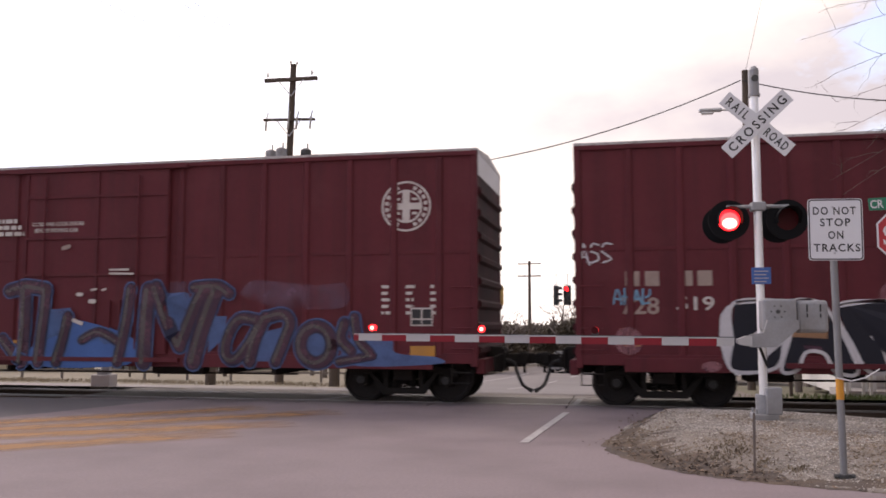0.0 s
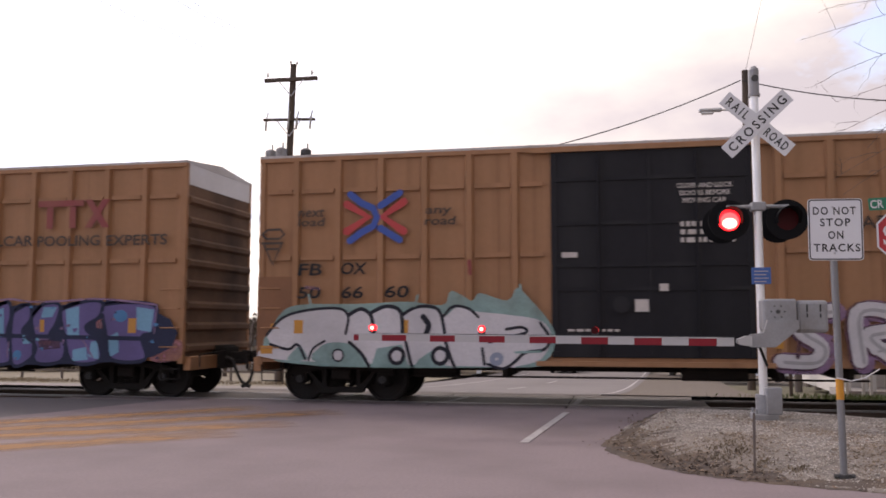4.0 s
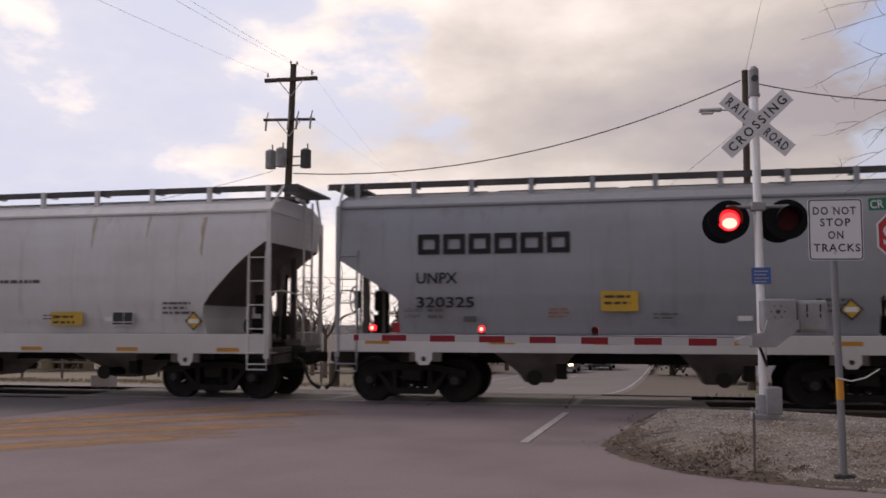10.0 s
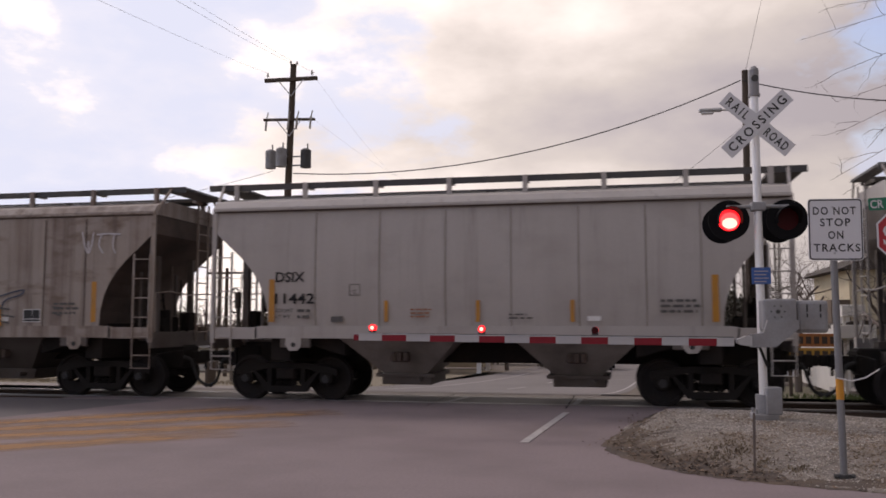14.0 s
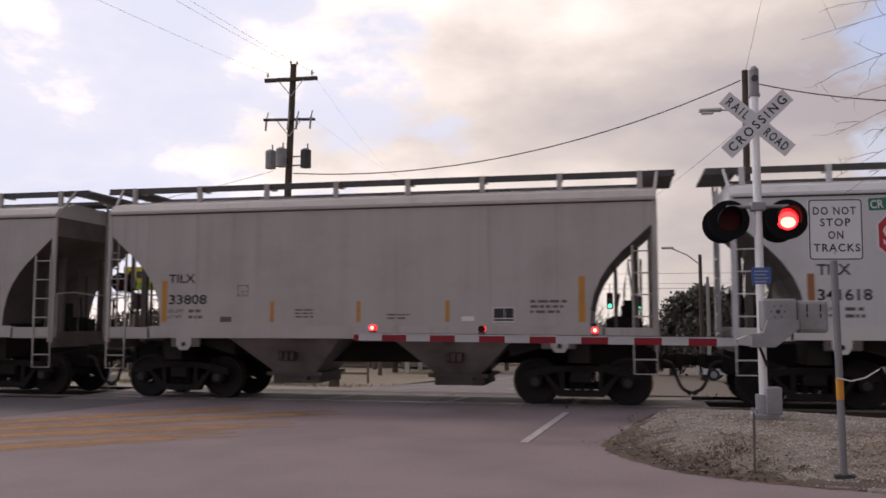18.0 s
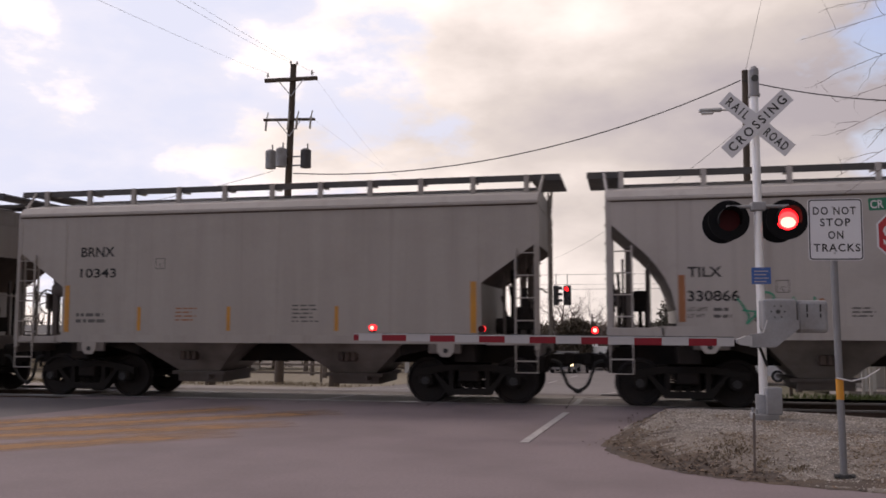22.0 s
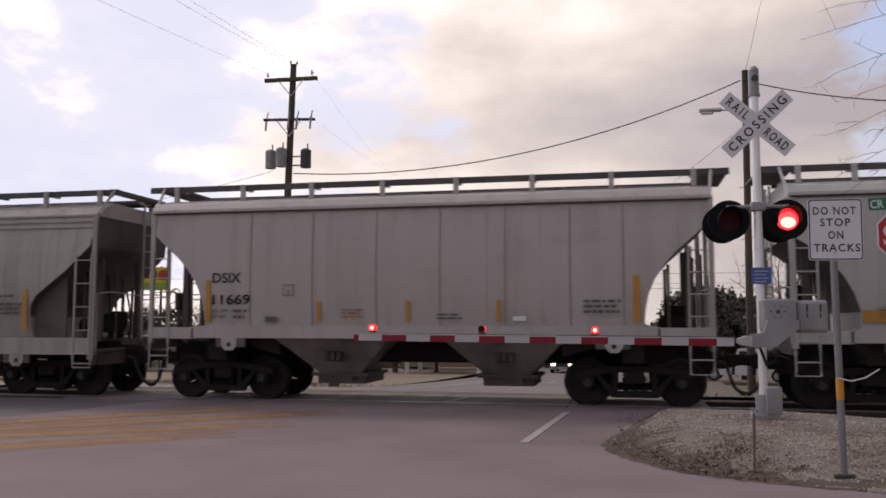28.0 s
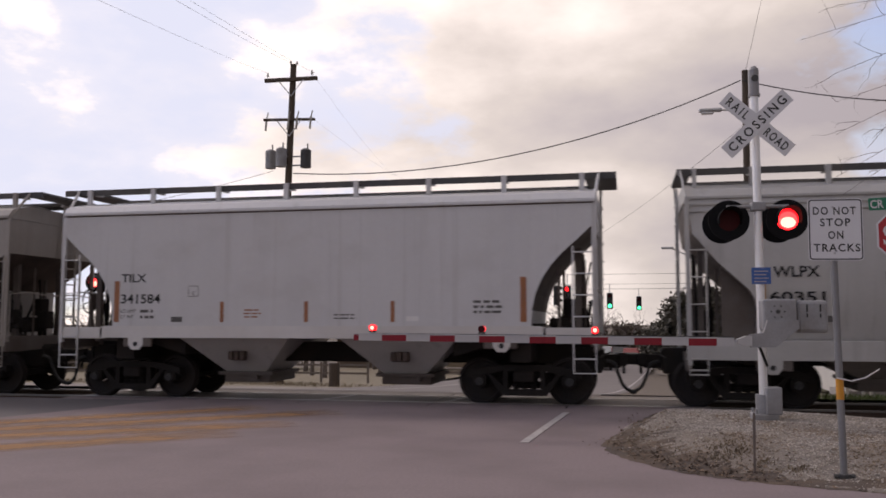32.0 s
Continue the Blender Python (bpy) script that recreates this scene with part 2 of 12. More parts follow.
REFLECT_RED = mat("brown_reflector", (0.32, 0.12, 0.045), 0.4, vary=0.1, size=6, stain=(0.2, 0.08, 0.04))
REFLECT_WHITE = mat("white_reflector", (0.55, 0.54, 0.52), 0.4, vary=0.1, size=6)
YELLOW = mat("yellow_decal", (0.56, 0.34, 0.02), 0.5, vary=0.06, size=6, stain=(0.4, 0.25, 0.03))
BLACK = mat("black_paint", (0.015, 0.015, 0.016), 0.5, vary=0.2, size=6)
WHITE = mat("white_paint", (0.72, 0.71, 0.70), 0.5, vary=0.05, size=5, stain=(0.6, 0.58, 0.55), stain_amt=0.3)
P_RED = mat("red_paint", (0.46, 0.04, 0.04), 0.5, vary=0.1, size=5)
P_BLUE = mat("blue_paint", (0.03, 0.075, 0.33), 0.5, vary=0.1, size=5)
FADE_RED = mat("faded_red_paint", (0.24, 0.04, 0.04), 0.6, vary=0.15, size=5, stain=(0.27, 0.11, 0.06))
FADE_BROWN = mat("faded_brown_paint", (0.040, 0.025, 0.017), 0.6, vary=0.2, size=5, stain=(0.09, 0.052, 0.028))
GALV = mat("galvanised_steel", (0.48, 0.48, 0.49), 0.42, 0.55, vary=0.08, size=6, stain=(0.36, 0.36, 0.36))
ALU = mat("aluminium_mast", (0.86, 0.85, 0.84), 0.38, 0.35, vary=0.04, size=4, stain=(0.66, 0.65, 0.64))
POST_STEEL = mat("dull_post_steel", (0.23, 0.23, 0.235), 0.5, 0.4, vary=0.12, size=6, stain=(0.16, 0.15, 0.145))
RUST_POST = mat("rusty_thin_post", (0.16, 0.13, 0.115), 0.7, 0.2, vary=0.2, size=8, stain=(0.09, 0.05, 0.035))
RUST_STAIN = mat("thin_rust_stain", (0.46, 0.375, 0.29), 0.6, vary=0.2, size=4, stain=(0.38, 0.30, 0.24))
SEAM = mat("grimy_weld_seam", (0.26, 0.235, 0.205), 0.6, vary=0.12, size=3, stain=(0.17, 0.13, 0.10))
SILVER = mat("silver_grey_casting", (0.31, 0.31, 0.32), 0.55, 0.2, vary=0.16, size=5, bump=0.06, stain=(0.17, 0.155, 0.145), stain_amt=0.7)
DARK_GREY = mat("dark_grey_paint", (0.05, 0.05, 0.05), 0.5, vary=0.15, size=5)
SIGN_WHITE = mat("reflective_white_sheet", (0.66, 0.66, 0.68), 0.4, vary=0.03, size=6, bump=0.02, stain=(0.58, 0.57, 0.57), stain_amt=0.3)
SIGN_RED = mat("red_sign_sheet", (0.44, 0.02, 0.03), 0.4, vary=0.05, size=6, bump=0.02)
SIGN_GREEN = mat("green_sign_sheet", (0.01, 0.18, 0.10), 0.4, vary=0.05, size=6, bump=0.02)
SIGN_BLUE = mat("blue_sign_sheet", (0.04, 0.11, 0.33), 0.4, vary=0.05, size=6, bump=0.02)
ARM_WHITE = mat("gate_arm_white", (0.44, 0.43, 0.435), 0.5, vary=0.06, size=5, stain=(0.5, 0.48, 0.46))
ARM_RED = mat("gate_arm_red", (0.24, 0.012, 0.022), 0.5, vary=0.1, size=5, stain=(0.16, 0.012, 0.02), spec=0.3)
LAMP_BLACK = mat("flat_black_lamp_paint", (0.008, 0.008, 0.009), 0.8, vary=0.2, size=6, spec=0.15)
BAND = mat("orange_reflective_band", (0.62, 0.27, 0.025), 0.45, vary=0.06, size=8, stain=(0.5, 0.2, 0.02))
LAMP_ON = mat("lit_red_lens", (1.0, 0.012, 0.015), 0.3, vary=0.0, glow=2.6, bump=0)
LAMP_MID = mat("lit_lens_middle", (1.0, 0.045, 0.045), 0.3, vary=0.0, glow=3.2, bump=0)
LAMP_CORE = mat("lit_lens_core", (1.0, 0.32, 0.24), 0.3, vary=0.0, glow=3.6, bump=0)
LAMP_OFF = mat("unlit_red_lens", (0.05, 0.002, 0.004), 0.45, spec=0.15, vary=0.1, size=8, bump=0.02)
LAMP_GREEN = mat("lit_green_lens", (0.02, 0.9, 0.35), 0.3, vary=0.0, glow=4.0, bump=0)
HEADLIGHT = mat("headlight_glow", (1.0, 0.85, 0.5), 0.3, vary=0.0, glow=5.0, bump=0)
WOOD = mat("weathered_pole_wood", (0.085, 0.062, 0.045), 0.85, vary=0.25, size=5, bump=0.3, stain=(0.045, 0.036, 0.03), streak=True)
BARK = mat("grey_bark", (0.13, 0.105, 0.085), 0.9, vary=0.25, size=8, bump=0.3)
TWIG = mat("pale_twig_bark", (0.12, 0.092, 0.078), 0.9, vary=0.2, size=8)
CABLE = mat("cable_sheath", (0.03, 0.03, 0.032), 0.6, size=8)
ROAD = mat("worn_asphalt", (0.206, 0.165, 0.169), 0.85, vary=0.22, size=1.5, bump=0.35, stain=(0.137, 0.108, 0.110), stain_amt=0.75, grain_size=26, spec=0.3)
ROAD_DARK = mat("dark_asphalt", (0.098, 0.087, 0.090), 0.85, vary=0.16, size=0.9, bump=0.25, stain=(0.075, 0.066, 0.064), stain_amt=0.6, grain_size=38)
ROAD_FAR = mat("worn_far_asphalt", (0.185, 0.166, 0.16), 0.9, vary=0.14, size=0.9, bump=0.2, stain=(0.15, 0.133, 0.128), stain_amt=0.7, grain_size=30, spec=0.2)
STREET = mat("dusty_side_street", (0.225, 0.198, 0.182), 0.9, vary=0.14, size=1.5, bump=0.2, stain=(0.165, 0.142, 0.13), spec=0.2)
CONCRETE = mat("concrete", (0.34, 0.31, 0.29), 0.85, vary=0.12, size=4, bump=0.2, stain=(0.24, 0.21, 0.19))


def worn_paint(name, colour, under, keep):
    """Road paint worn down to the asphalt in patches."""
    m = mat(name, colour, 0.85, vary=0.1, size=1.0, bump=0.2, stain=under, stain_amt=1.0, grain_size=38)
    nt = m.node_tree
    for n in nt.nodes:
        if n.type == "VALTORGB":
            n.color_ramp.elements[0].position, n.color_ramp.elements[1].position = keep - 0.10, keep + 0.10
        if n.type == "TEX_NOISE" and n.inputs["Scale"].default_value < 5:
            n.inputs["Scale"].default_value, n.inputs["Roughness"].default_value, n.inputs["Detail"].default_value = 2.2, 0.75, 9
    return m


PAINT_WHITE = worn_paint("worn_road_white", (0.37, 0.345, 0.335), (0.22, 0.195, 0.19), 0.60)
PAINT_YELLOW = worn_paint("worn_road_yellow", (0.36, 0.185, 0.065), (0.24, 0.155, 0.10), 0.58)


def fray(m):
    """Lets the paint thin out towards the long edges of its stripe and its ends (local x and y from -1 to 1)."""
    nt = m.node_tree
    N, L = nt.nodes.new, nt.links.new
    b = nt.nodes["Principled BSDF"]
    co, sep, ab, noi, add, ramp, stretch, ends, far, both = (N("ShaderNode" + k) for k in ("TexCoord", "SeparateXYZ", "Math", "TexNoise", "Math", "MapRange", "Mapping", "Math", "MapRange", "Math"))
    stretch.inputs["Scale"].default_value = (4, 1, 1)
    L(co.outputs["Object"], stretch.inputs[0])
    ends.operation = "ABSOLUTE"
    far.inputs["From Min"].default_value, far.inputs["From Max"].default_value = 0.62, 1.0
    L(ends.outputs[0], far.inputs["Value"])
    both.operation = "MAXIMUM"
    ab.operation = "ABSOLUTE"
    noi.inputs["Scale"].default_value, noi.inputs["Detail"].default_value = 1.6, 8
    L(stretch.outputs[0], noi.inputs["Vector"])
    L(co.outputs["Object"], sep.inputs[0])
    L(sep.outputs["X"], ends.inputs[0])
    L(sep.outputs["Y"], ab.inputs[0])
    L(ab.outputs[0], both.inputs[0])
    L(far.outputs[0], both.inputs[1])
    add.operation = "MULTIPLY_ADD"
    add.inputs[1].default_value = 1.5
    L(noi.outputs["Fac"], add.inputs[0])
    L(both.outputs[0], add.inputs[2])
    ramp.inputs["From Min"].default_value, ramp.inputs["From Max"].default_value = 0.95, 1.85
    L(add.outputs[0], ramp.inputs["Value"])
    ramp.inputs["To Min"].default_value, ramp.inputs["To Max"].default_value = 0.72, 0.0
    L(ramp.outputs[0], b.inputs["Alpha"])


fray(PAINT_YELLOW)
SOIL = mat("dry_soil", (0.125, 0.10, 0.078), 0.95, vary=0.2, size=6, bump=0.4, stain=(0.085, 0.066, 0.05))
GRASS_GROUND = mat("winter_grass", (0.085, 0.08, 0.045), 0.95, vary=0.3, size=7, bump=0.5, stain=(0.17, 0.135, 0.085), stain_amt=0.8)
GRAVEL_BED = mat("gravel_bed", (0.20, 0.172, 0.148), 0.95, vary=0.3, size=14, bump=0.6, stain=(0.13, 0.104, 0.084), stain_amt=0.8)
BALLAST = mat("ballast", (0.135, 0.118, 0.106), 0.95, vary=0.35, size=14, bump=0.9, stain=(0.08, 0.068, 0.06))
DRY_GRASS = mat("dry_grass", (0.19, 0.145, 0.098), 0.9, vary=0.3, size=9)
FIELD_GRASS = mat("pale_field_grass", (0.225, 0.18, 0.115), 0.9, vary=0.3, size=9)
FIELD = mat("dry_field", (0.20, 0.165, 0.115), 0.95, vary=0.25, size=5, bump=0.5, stain=(0.13, 0.115, 0.07), stain_amt=0.7)
GREEN_GRASS = mat("green_grass", (0.085, 0.115, 0.035), 0.9, vary=0.3, size=9)
LEAF = mat("dark_evergreen_leaf", (0.095, 0.086, 0.064), 0.7, vary=0.35, size=7, bump=0)
LEAF_DRY = mat("dry_leaf", (0.095, 0.075, 0.05), 0.8, vary=0.35, size=7, bump=0)
WALL_WHITE = mat("white_clapboard", (0.6, 0.57, 0.52), 0.7, vary=0.06, size=3, stain=(0.48, 0.44, 0.38))
FENCE_WOOD = mat("weathered_fence_wood", (0.17, 0.14, 0.115), 0.85, vary=0.2, size=6)
WALL_CREAM = mat("cream_wall", (0.36, 0.30, 0.20), 0.8, vary=0.06, size=3)
WALL_YELLOW = mat("pale_yellow_wall", (0.62, 0.53, 0.36), 0.75, vary=0.06, size=3, stain=(0.48, 0.40, 0.27))
WALL_BROWN = mat("brown_wall", (0.14, 0.10, 0.07), 0.8, vary=0.1, size=3)
ROOF_BROWN = mat("dark_brown_shingle", (0.06, 0.048, 0.04), 0.9, vary=0.2, size=8, bump=0.3)
SIGN_ORANGE = mat("orange_signboard", (0.34, 0.12, 0.03), 0.6, vary=0.1, size=3)
SIGN_AMBER = mat("amber_signboard", (0.42, 0.22, 0.03), 0.6, vary=0.1, size=3)
ROOF_GREY = mat("grey_shingle", (0.14, 0.135, 0.13), 0.9, vary=0.2, size=8, bump=0.3)
CANOPY_RED = mat("red_canopy", (0.38, 0.02, 0.03), 0.5, vary=0.05, size=2)
GLASS_DARK = mat("dark_window_glass", (0.02, 0.024, 0.03), 0.08, vary=0.1, size=1, bump=0)
CAR_WHITE = mat("white_car_body", (0.6, 0.6, 0.6), 0.3, vary=0.03, size=3, bump=0)
CAR_DARK = mat("dark_car_body", (0.03, 0.032, 0.04), 0.3, vary=0.05, size=3, bump=0)
CAR_SILVER = mat("silver_car_body", (0.35, 0.36, 0.37), 0.3, 0.4, vary=0.03, size=3, bump=0)
CAR_RED = mat("red_car_body", (0.22, 0.015, 0.02), 0.3, vary=0.03, size=3, bump=0)
TYRE = mat("tyre_rubber", (0.02, 0.02, 0.02), 0.8, size=8)
BILL_YELLOW = mat("billboard_yellow", (0.55, 0.48, 0.03), 0.6, vary=0.05, size=2)
BILL_GREEN = mat("billboard_green", (0.25, 0.38, 0.05), 0.6, vary=0.05, size=2)
RAILSTEEL = mat("rusty_rail_web", (0.085, 0.055, 0.04), 0.7, 0.3, vary=0.2, size=6)
RAILTOP = mat("shiny_rail_head", (0.26, 0.24, 0.23), 0.42, 0.9, vary=0.05, size=6)
TIE = mat("creosoted_tie", (0.085, 0.072, 0.062), 0.9, vary=0.25, size=6, bump=0.4)
CREAM_INS = mat("porcelain", (0.35, 0.33, 0.30), 0.3, size=6)


# ---- building blocks ----
def box(bm, x0, x1, y0, y1, z0, z1, bevel=0.0, m=None):
    r = bmesh.ops.create_cube(bm, size=1)
    vs = r["verts"]
    mx = Matrix.LocRotScale(((x0 + x1) / 2, (y0 + y1) / 2, (z0 + z1) / 2), None, (abs(x1 - x0), abs(y1 - y0), abs(z1 - z0)))
    bmesh.ops.transform(bm, matrix=(m @ mx) if m else mx, verts=vs)
    if bevel:
        es = list({e for v in vs for e in v.link_edges})
        bmesh.ops.bevel(bm, geom=es, offset=bevel, segments=2, affect="EDGES", profile=0.5)
    return bm


def rod(bm, a, b, r, seg=10, r2=None):
    a, b = Vector(a), Vector(b)
    d = b - a
    m = Matrix.Translation((a + b) / 2) @ d.to_track_quat("Z", "Y").to_matrix().to_4x4()
    bmesh.ops.create_cone(bm, cap_ends=True, segments=seg, radius1=r, radius2=r if r2 is None else r2, depth=d.length, matrix=m)
    return bm


def path(bm, pts, r, seg=7):
    """A round bar along a bent line, as one skin."""
    pts = [Vector(p) for p in pts]
    rings = []
    for i, p in enumerate(pts):
        d = (pts[min(i + 1, len(pts) - 1)] - pts[max(i - 1, 0)]).normalized()
        u = d.orthogonal().normalized() if abs(d.z) > 0.98 else d.cross(Vector((0, 0, 1))).normalized()
        w = d.cross(u)
        rr = r[i] if isinstance(r, (list, tuple)) else r
        rings.append([bm.verts.new(p + (u * math.cos(k * math.tau / seg) + w * math.sin(k * math.tau / seg)) * rr) for k in range(seg)])
    for a, b in zip(rings, rings[1:]):
        for k in range(seg):
            bm.faces.new((a[k], a[(k + 1) % seg], b[(k + 1) % seg], b[k]))
    bm.faces.new(rings[0][::-1])
    bm.faces.new(rings[-1])
    return bm


def prism(bm, pts, lo, hi, axis="y"):
    """A flat outline given a depth: (x, z) swept along y, (y, z) along x or (x, y) along z."""
    put = {"y": lambda p, d: (p[0], d, p[1]), "x": lambda p, d: (d, p[0], p[1]), "z": lambda p, d: (p[0], p[1], d)}[axis]
    a = [bm.verts.new(put(p, lo)) for p in pts]
    b = [bm.verts.new(put(p, hi)) for p in pts]
    n = len(pts)
    bm.faces.new(a)
    bm.faces.new(b[::-1])
    for i in range(n):
        bm.faces.new((a[i], b[i], b[(i + 1) % n], a[(i + 1) % n]))
    return bm


def mesh_of(bm, name, mats, smooth=False):
    bmesh.ops.recalc_face_normals(bm, faces=bm.faces)
    me = bpy.data.meshes.new(name)
    bm.to_mesh(me)
    bm.free()
    for m in mats if isinstance(mats, (list, tuple)) else (mats,):
        me.materials.append(m)
    if smooth:
        me.polygons.foreach_set("use_smooth", [True] * len(me.polygons))
        me.set_sharp_from_angle(angle=radians(40))
    return me


def islands(bm):
    """The loose pieces of a bmesh, each as a bmesh of its own."""
    seen, out = set(), []
    for v in bm.verts:
        if v in seen:
            continue
        group, todo = [], [v]
        seen.add(v)
        while todo:
            a = todo.pop()
            group.append(a)
            for e in a.link_edges:
                b = e.other_vert(a)
                if b not in seen:
                    seen.add(b)
                    todo.append(b)
        new_bm = bmesh.new()
        made = {a: new_bm.verts.new(a.co) for a in group}
        for f in {f for a in group for f in a.link_faces}:
            new_bm.faces.new([made[a] for a in f.verts])
        out.append(new_bm)
    bm.free()
    return out


def parts(name, bm, material, parent, label="", smooth=False):
    """Each loose piece of the bmesh as a part of its own."""
    return [part(name, b, material, parent, label, smooth) for b in islands(bm)]


def part(name, bm, material, parent, label="", smooth=False, at=None):
    ob = new(name, mesh_of(bm, name, material, smooth))
    ob.parent = parent
    if at is not None:
        ob.matrix_basis = at
    if label:
        ob["label"] = label
    return ob


def share(name, mesh, parent, at, label=""):
    ob = new(name, mesh)
    ob.parent = parent
    ob.matrix_basis = at
    if label:
        ob["label"] = label
    return ob


def thing(name, at, label, category, group="", kind=""):
    ob = new(name)
    ob.empty_display_size = 0.2
    ob.matrix_basis = at
    return tagged(ob, label, category, group, kind)


def solid(name, bm, material, label="", category="", group="", kind="", smooth=False, at=None):
    ob = new(name, mesh_of(bm, name, material, smooth))
    if at is not None:
        ob.matrix_basis = at
    return tagged(ob, label, category, group, kind)


LETTERS = {}


def letter_mesh(text, track=1.0):
    """The outline of some words in the built-in font, laid out from (0, 0) to (1, 1) in x and z, facing -y."""
    key = (text, track)
    if key not in LETTERS:
        cu = bpy.data.curves.new("words", "FONT")
        cu.body, cu.resolution_u, cu.fill_mode, cu.offset = text, 3, "FRONT", 0.0 if "M" in text else 0.018
        cu.space_character = track
        ob = bpy.data.objects.new("words", cu)
        scene.collection.objects.link(ob)
        me = bpy.data.meshes.new_from_object(ob.evaluated_get(bpy.context.evaluated_depsgraph_get()))
        bpy.data.objects.remove(ob)
        bpy.data.curves.remove(cu)
        co = np.empty(len(me.vertices) * 3)
        me.vertices.foreach_get("co", co)
        co = co.reshape(-1, 3)
        lo, hi = co.min(0), co.max(0)
        tri = [tuple(p.vertices) for p in me.polygons]
        u, v, d = (co[:, 0] - lo[0]) / (hi[0] - lo[0]), (co[:, 1] - lo[1]) / (hi[1] - lo[1]), np.zeros(len(co))
        if "M" in text:  # laid on four times, a little apart, for the weight that the font's own swelling gives the others
            shift, n = 0.017, len(co)
            du, dv = shift / (hi[0] - lo[0]), shift / (hi[1] - lo[1])
            tri = [tuple(k + q * n for k in t) for q in range(4) for t in tri]
            u, v, d = np.concatenate([u + a * du for a in (-1, 1, -1, 1)]), np.concatenate([v + a * dv for a in (-1, -1, 1, 1)]), np.repeat(np.arange(4) * -0.0006, n)
        LETTERS[key] = (u, v, d, tri)
        bpy.data.meshes.remove(me)
    return LETTERS[key]


def words(text, x, z, w, h, y, material, parent, name="lettering", label="", slant=0.0, track=1.0):
    """Painted words w wide and h high, with their foot at (x, y, z)."""
    u, v, d, tri = letter_mesh(text, track)
    me = bpy.data.meshes.new(name)
    me.from_pydata([(x + a * w + b * h * slant, y + c, z + b * h) for a, b, c in zip(u, v, d)], [], tri)
    me.materials.append(material)
    ob = new(name, me)
    ob.parent = parent
    ob["kind"] = "stuff"
    if label:
        ob["label"] = label
    return ob


def patch(bm, x0, x1, z0, z1, y, t=0.004):
    return box(bm, x0, x1, y, y + t, z0, z1)


# ---- the train ----
def wheelset_mesh():
    bm = bmesh.new()
    rod(bm, (0, -1.06, 0), (0, 1.06, 0), 0.08, 12)
    for s in (-1, 1):
        prof = [(0.457, 0.690), (0.450, 0.80), (0.400, 0.81), (0.385, 0.765), (0.17, 0.735), (0.13, 0.80), (0.0, 0.80)]
        back = [(0.482, 0.685), (0.482, 0.665), (0.39, 0.665), (0.37, 0.70), (0.16, 0.69), (0.0, 0.69)]
        loop = back[::-1] + [(0.482, 0.685)] + prof
        n = 28
        rings = [[bm.verts.new((r * math.cos(k * math.tau / n), s * y, r * math.sin(k * math.tau / n))) for k in range(n)] for r, y in loop if r > 0]
        for a, b in zip(rings, rings[1:]):
            for k in range(n):
                bm.faces.new((a[k], a[(k + 1) % n], b[(k + 1) % n], b[k]))
        k0 = len(bm.faces)
        rod(bm, (0, s * 1.06, 0), (0, s * 1.13, 0), 0.08, 12)
        for k in range(3):
            a = k * math.tau / 3
            rod(bm, (0.055 * math.cos(a), s * 1.13, 0.055 * math.sin(a)), (0.055 * math.cos(a), s * 1.15, 0.055 * math.sin(a)), 0.018, 6)
        bm.faces.ensure_lookup_table()
        for f in bm.faces[k0:]:
            f.material_index = 1
    return mesh_of(bm, "wheelset", [WHEEL, AXLE_CAP], True)


def side_frame_mesh():
    bm = bmesh.new()
    # cast frame: arched top member, bellied bottom member, columns and pedestals
    top = [(-1.12, 0.50), (-1.12, 0.66), (-0.75, 0.74), (-0.40, 0.78), (0.40, 0.78), (0.75, 0.74), (1.12, 0.66), (1.12, 0.50),
           (1.02, 0.56), (0.72, 0.60), (0.42, 0.66), (-0.42, 0.66), (-0.72, 0.60), (-1.02, 0.56)]
    prism(bm, top, -0.09, 0.09)
    belly = [(-0.74, 0.60), (-0.66, 0.60), (-0.36, 0.30), (0.36, 0.30), (0.66, 0.60), (0.74, 0.60), (0.44, 0.18), (-0.44, 0.18)]
    prism(bm, belly, -0.09, 0.09)
    for s in (-1, 1):
        box(bm, s * 0.42, s * 0.32, -0.08, 0.08, 0.27, 0.70, 0.01)
        box(bm, s * 1.03, s * 0.75, -0.10, 0.10, 0.38, 0.58, 0.02)
        rod(bm, (s * 0.89, -0.11, 0.457), (s * 0.89, 0.11, 0.457), 0.125, 14)
    return mesh_of(bm, "side_frame", STEEL_DARK)


def spring_mesh():
    bm = bmesh.new()
    for cx in (-0.17, 0.0, 0.17):
        pts = [(cx + 0.065 * math.cos(a * 0.8), 0.065 * math.sin(a * 0.8), 0.30 + a * 0.0068) for a in range(0, 40)]
        path(bm, pts, 0.014, 5)
    return mesh_of(bm, "spring_nest", STEEL_DARK)


WHEELSET, SIDE_FRAME, SPRING = wheelset_mesh(), side_frame_mesh(), spring_mesh()
ROLLING = []


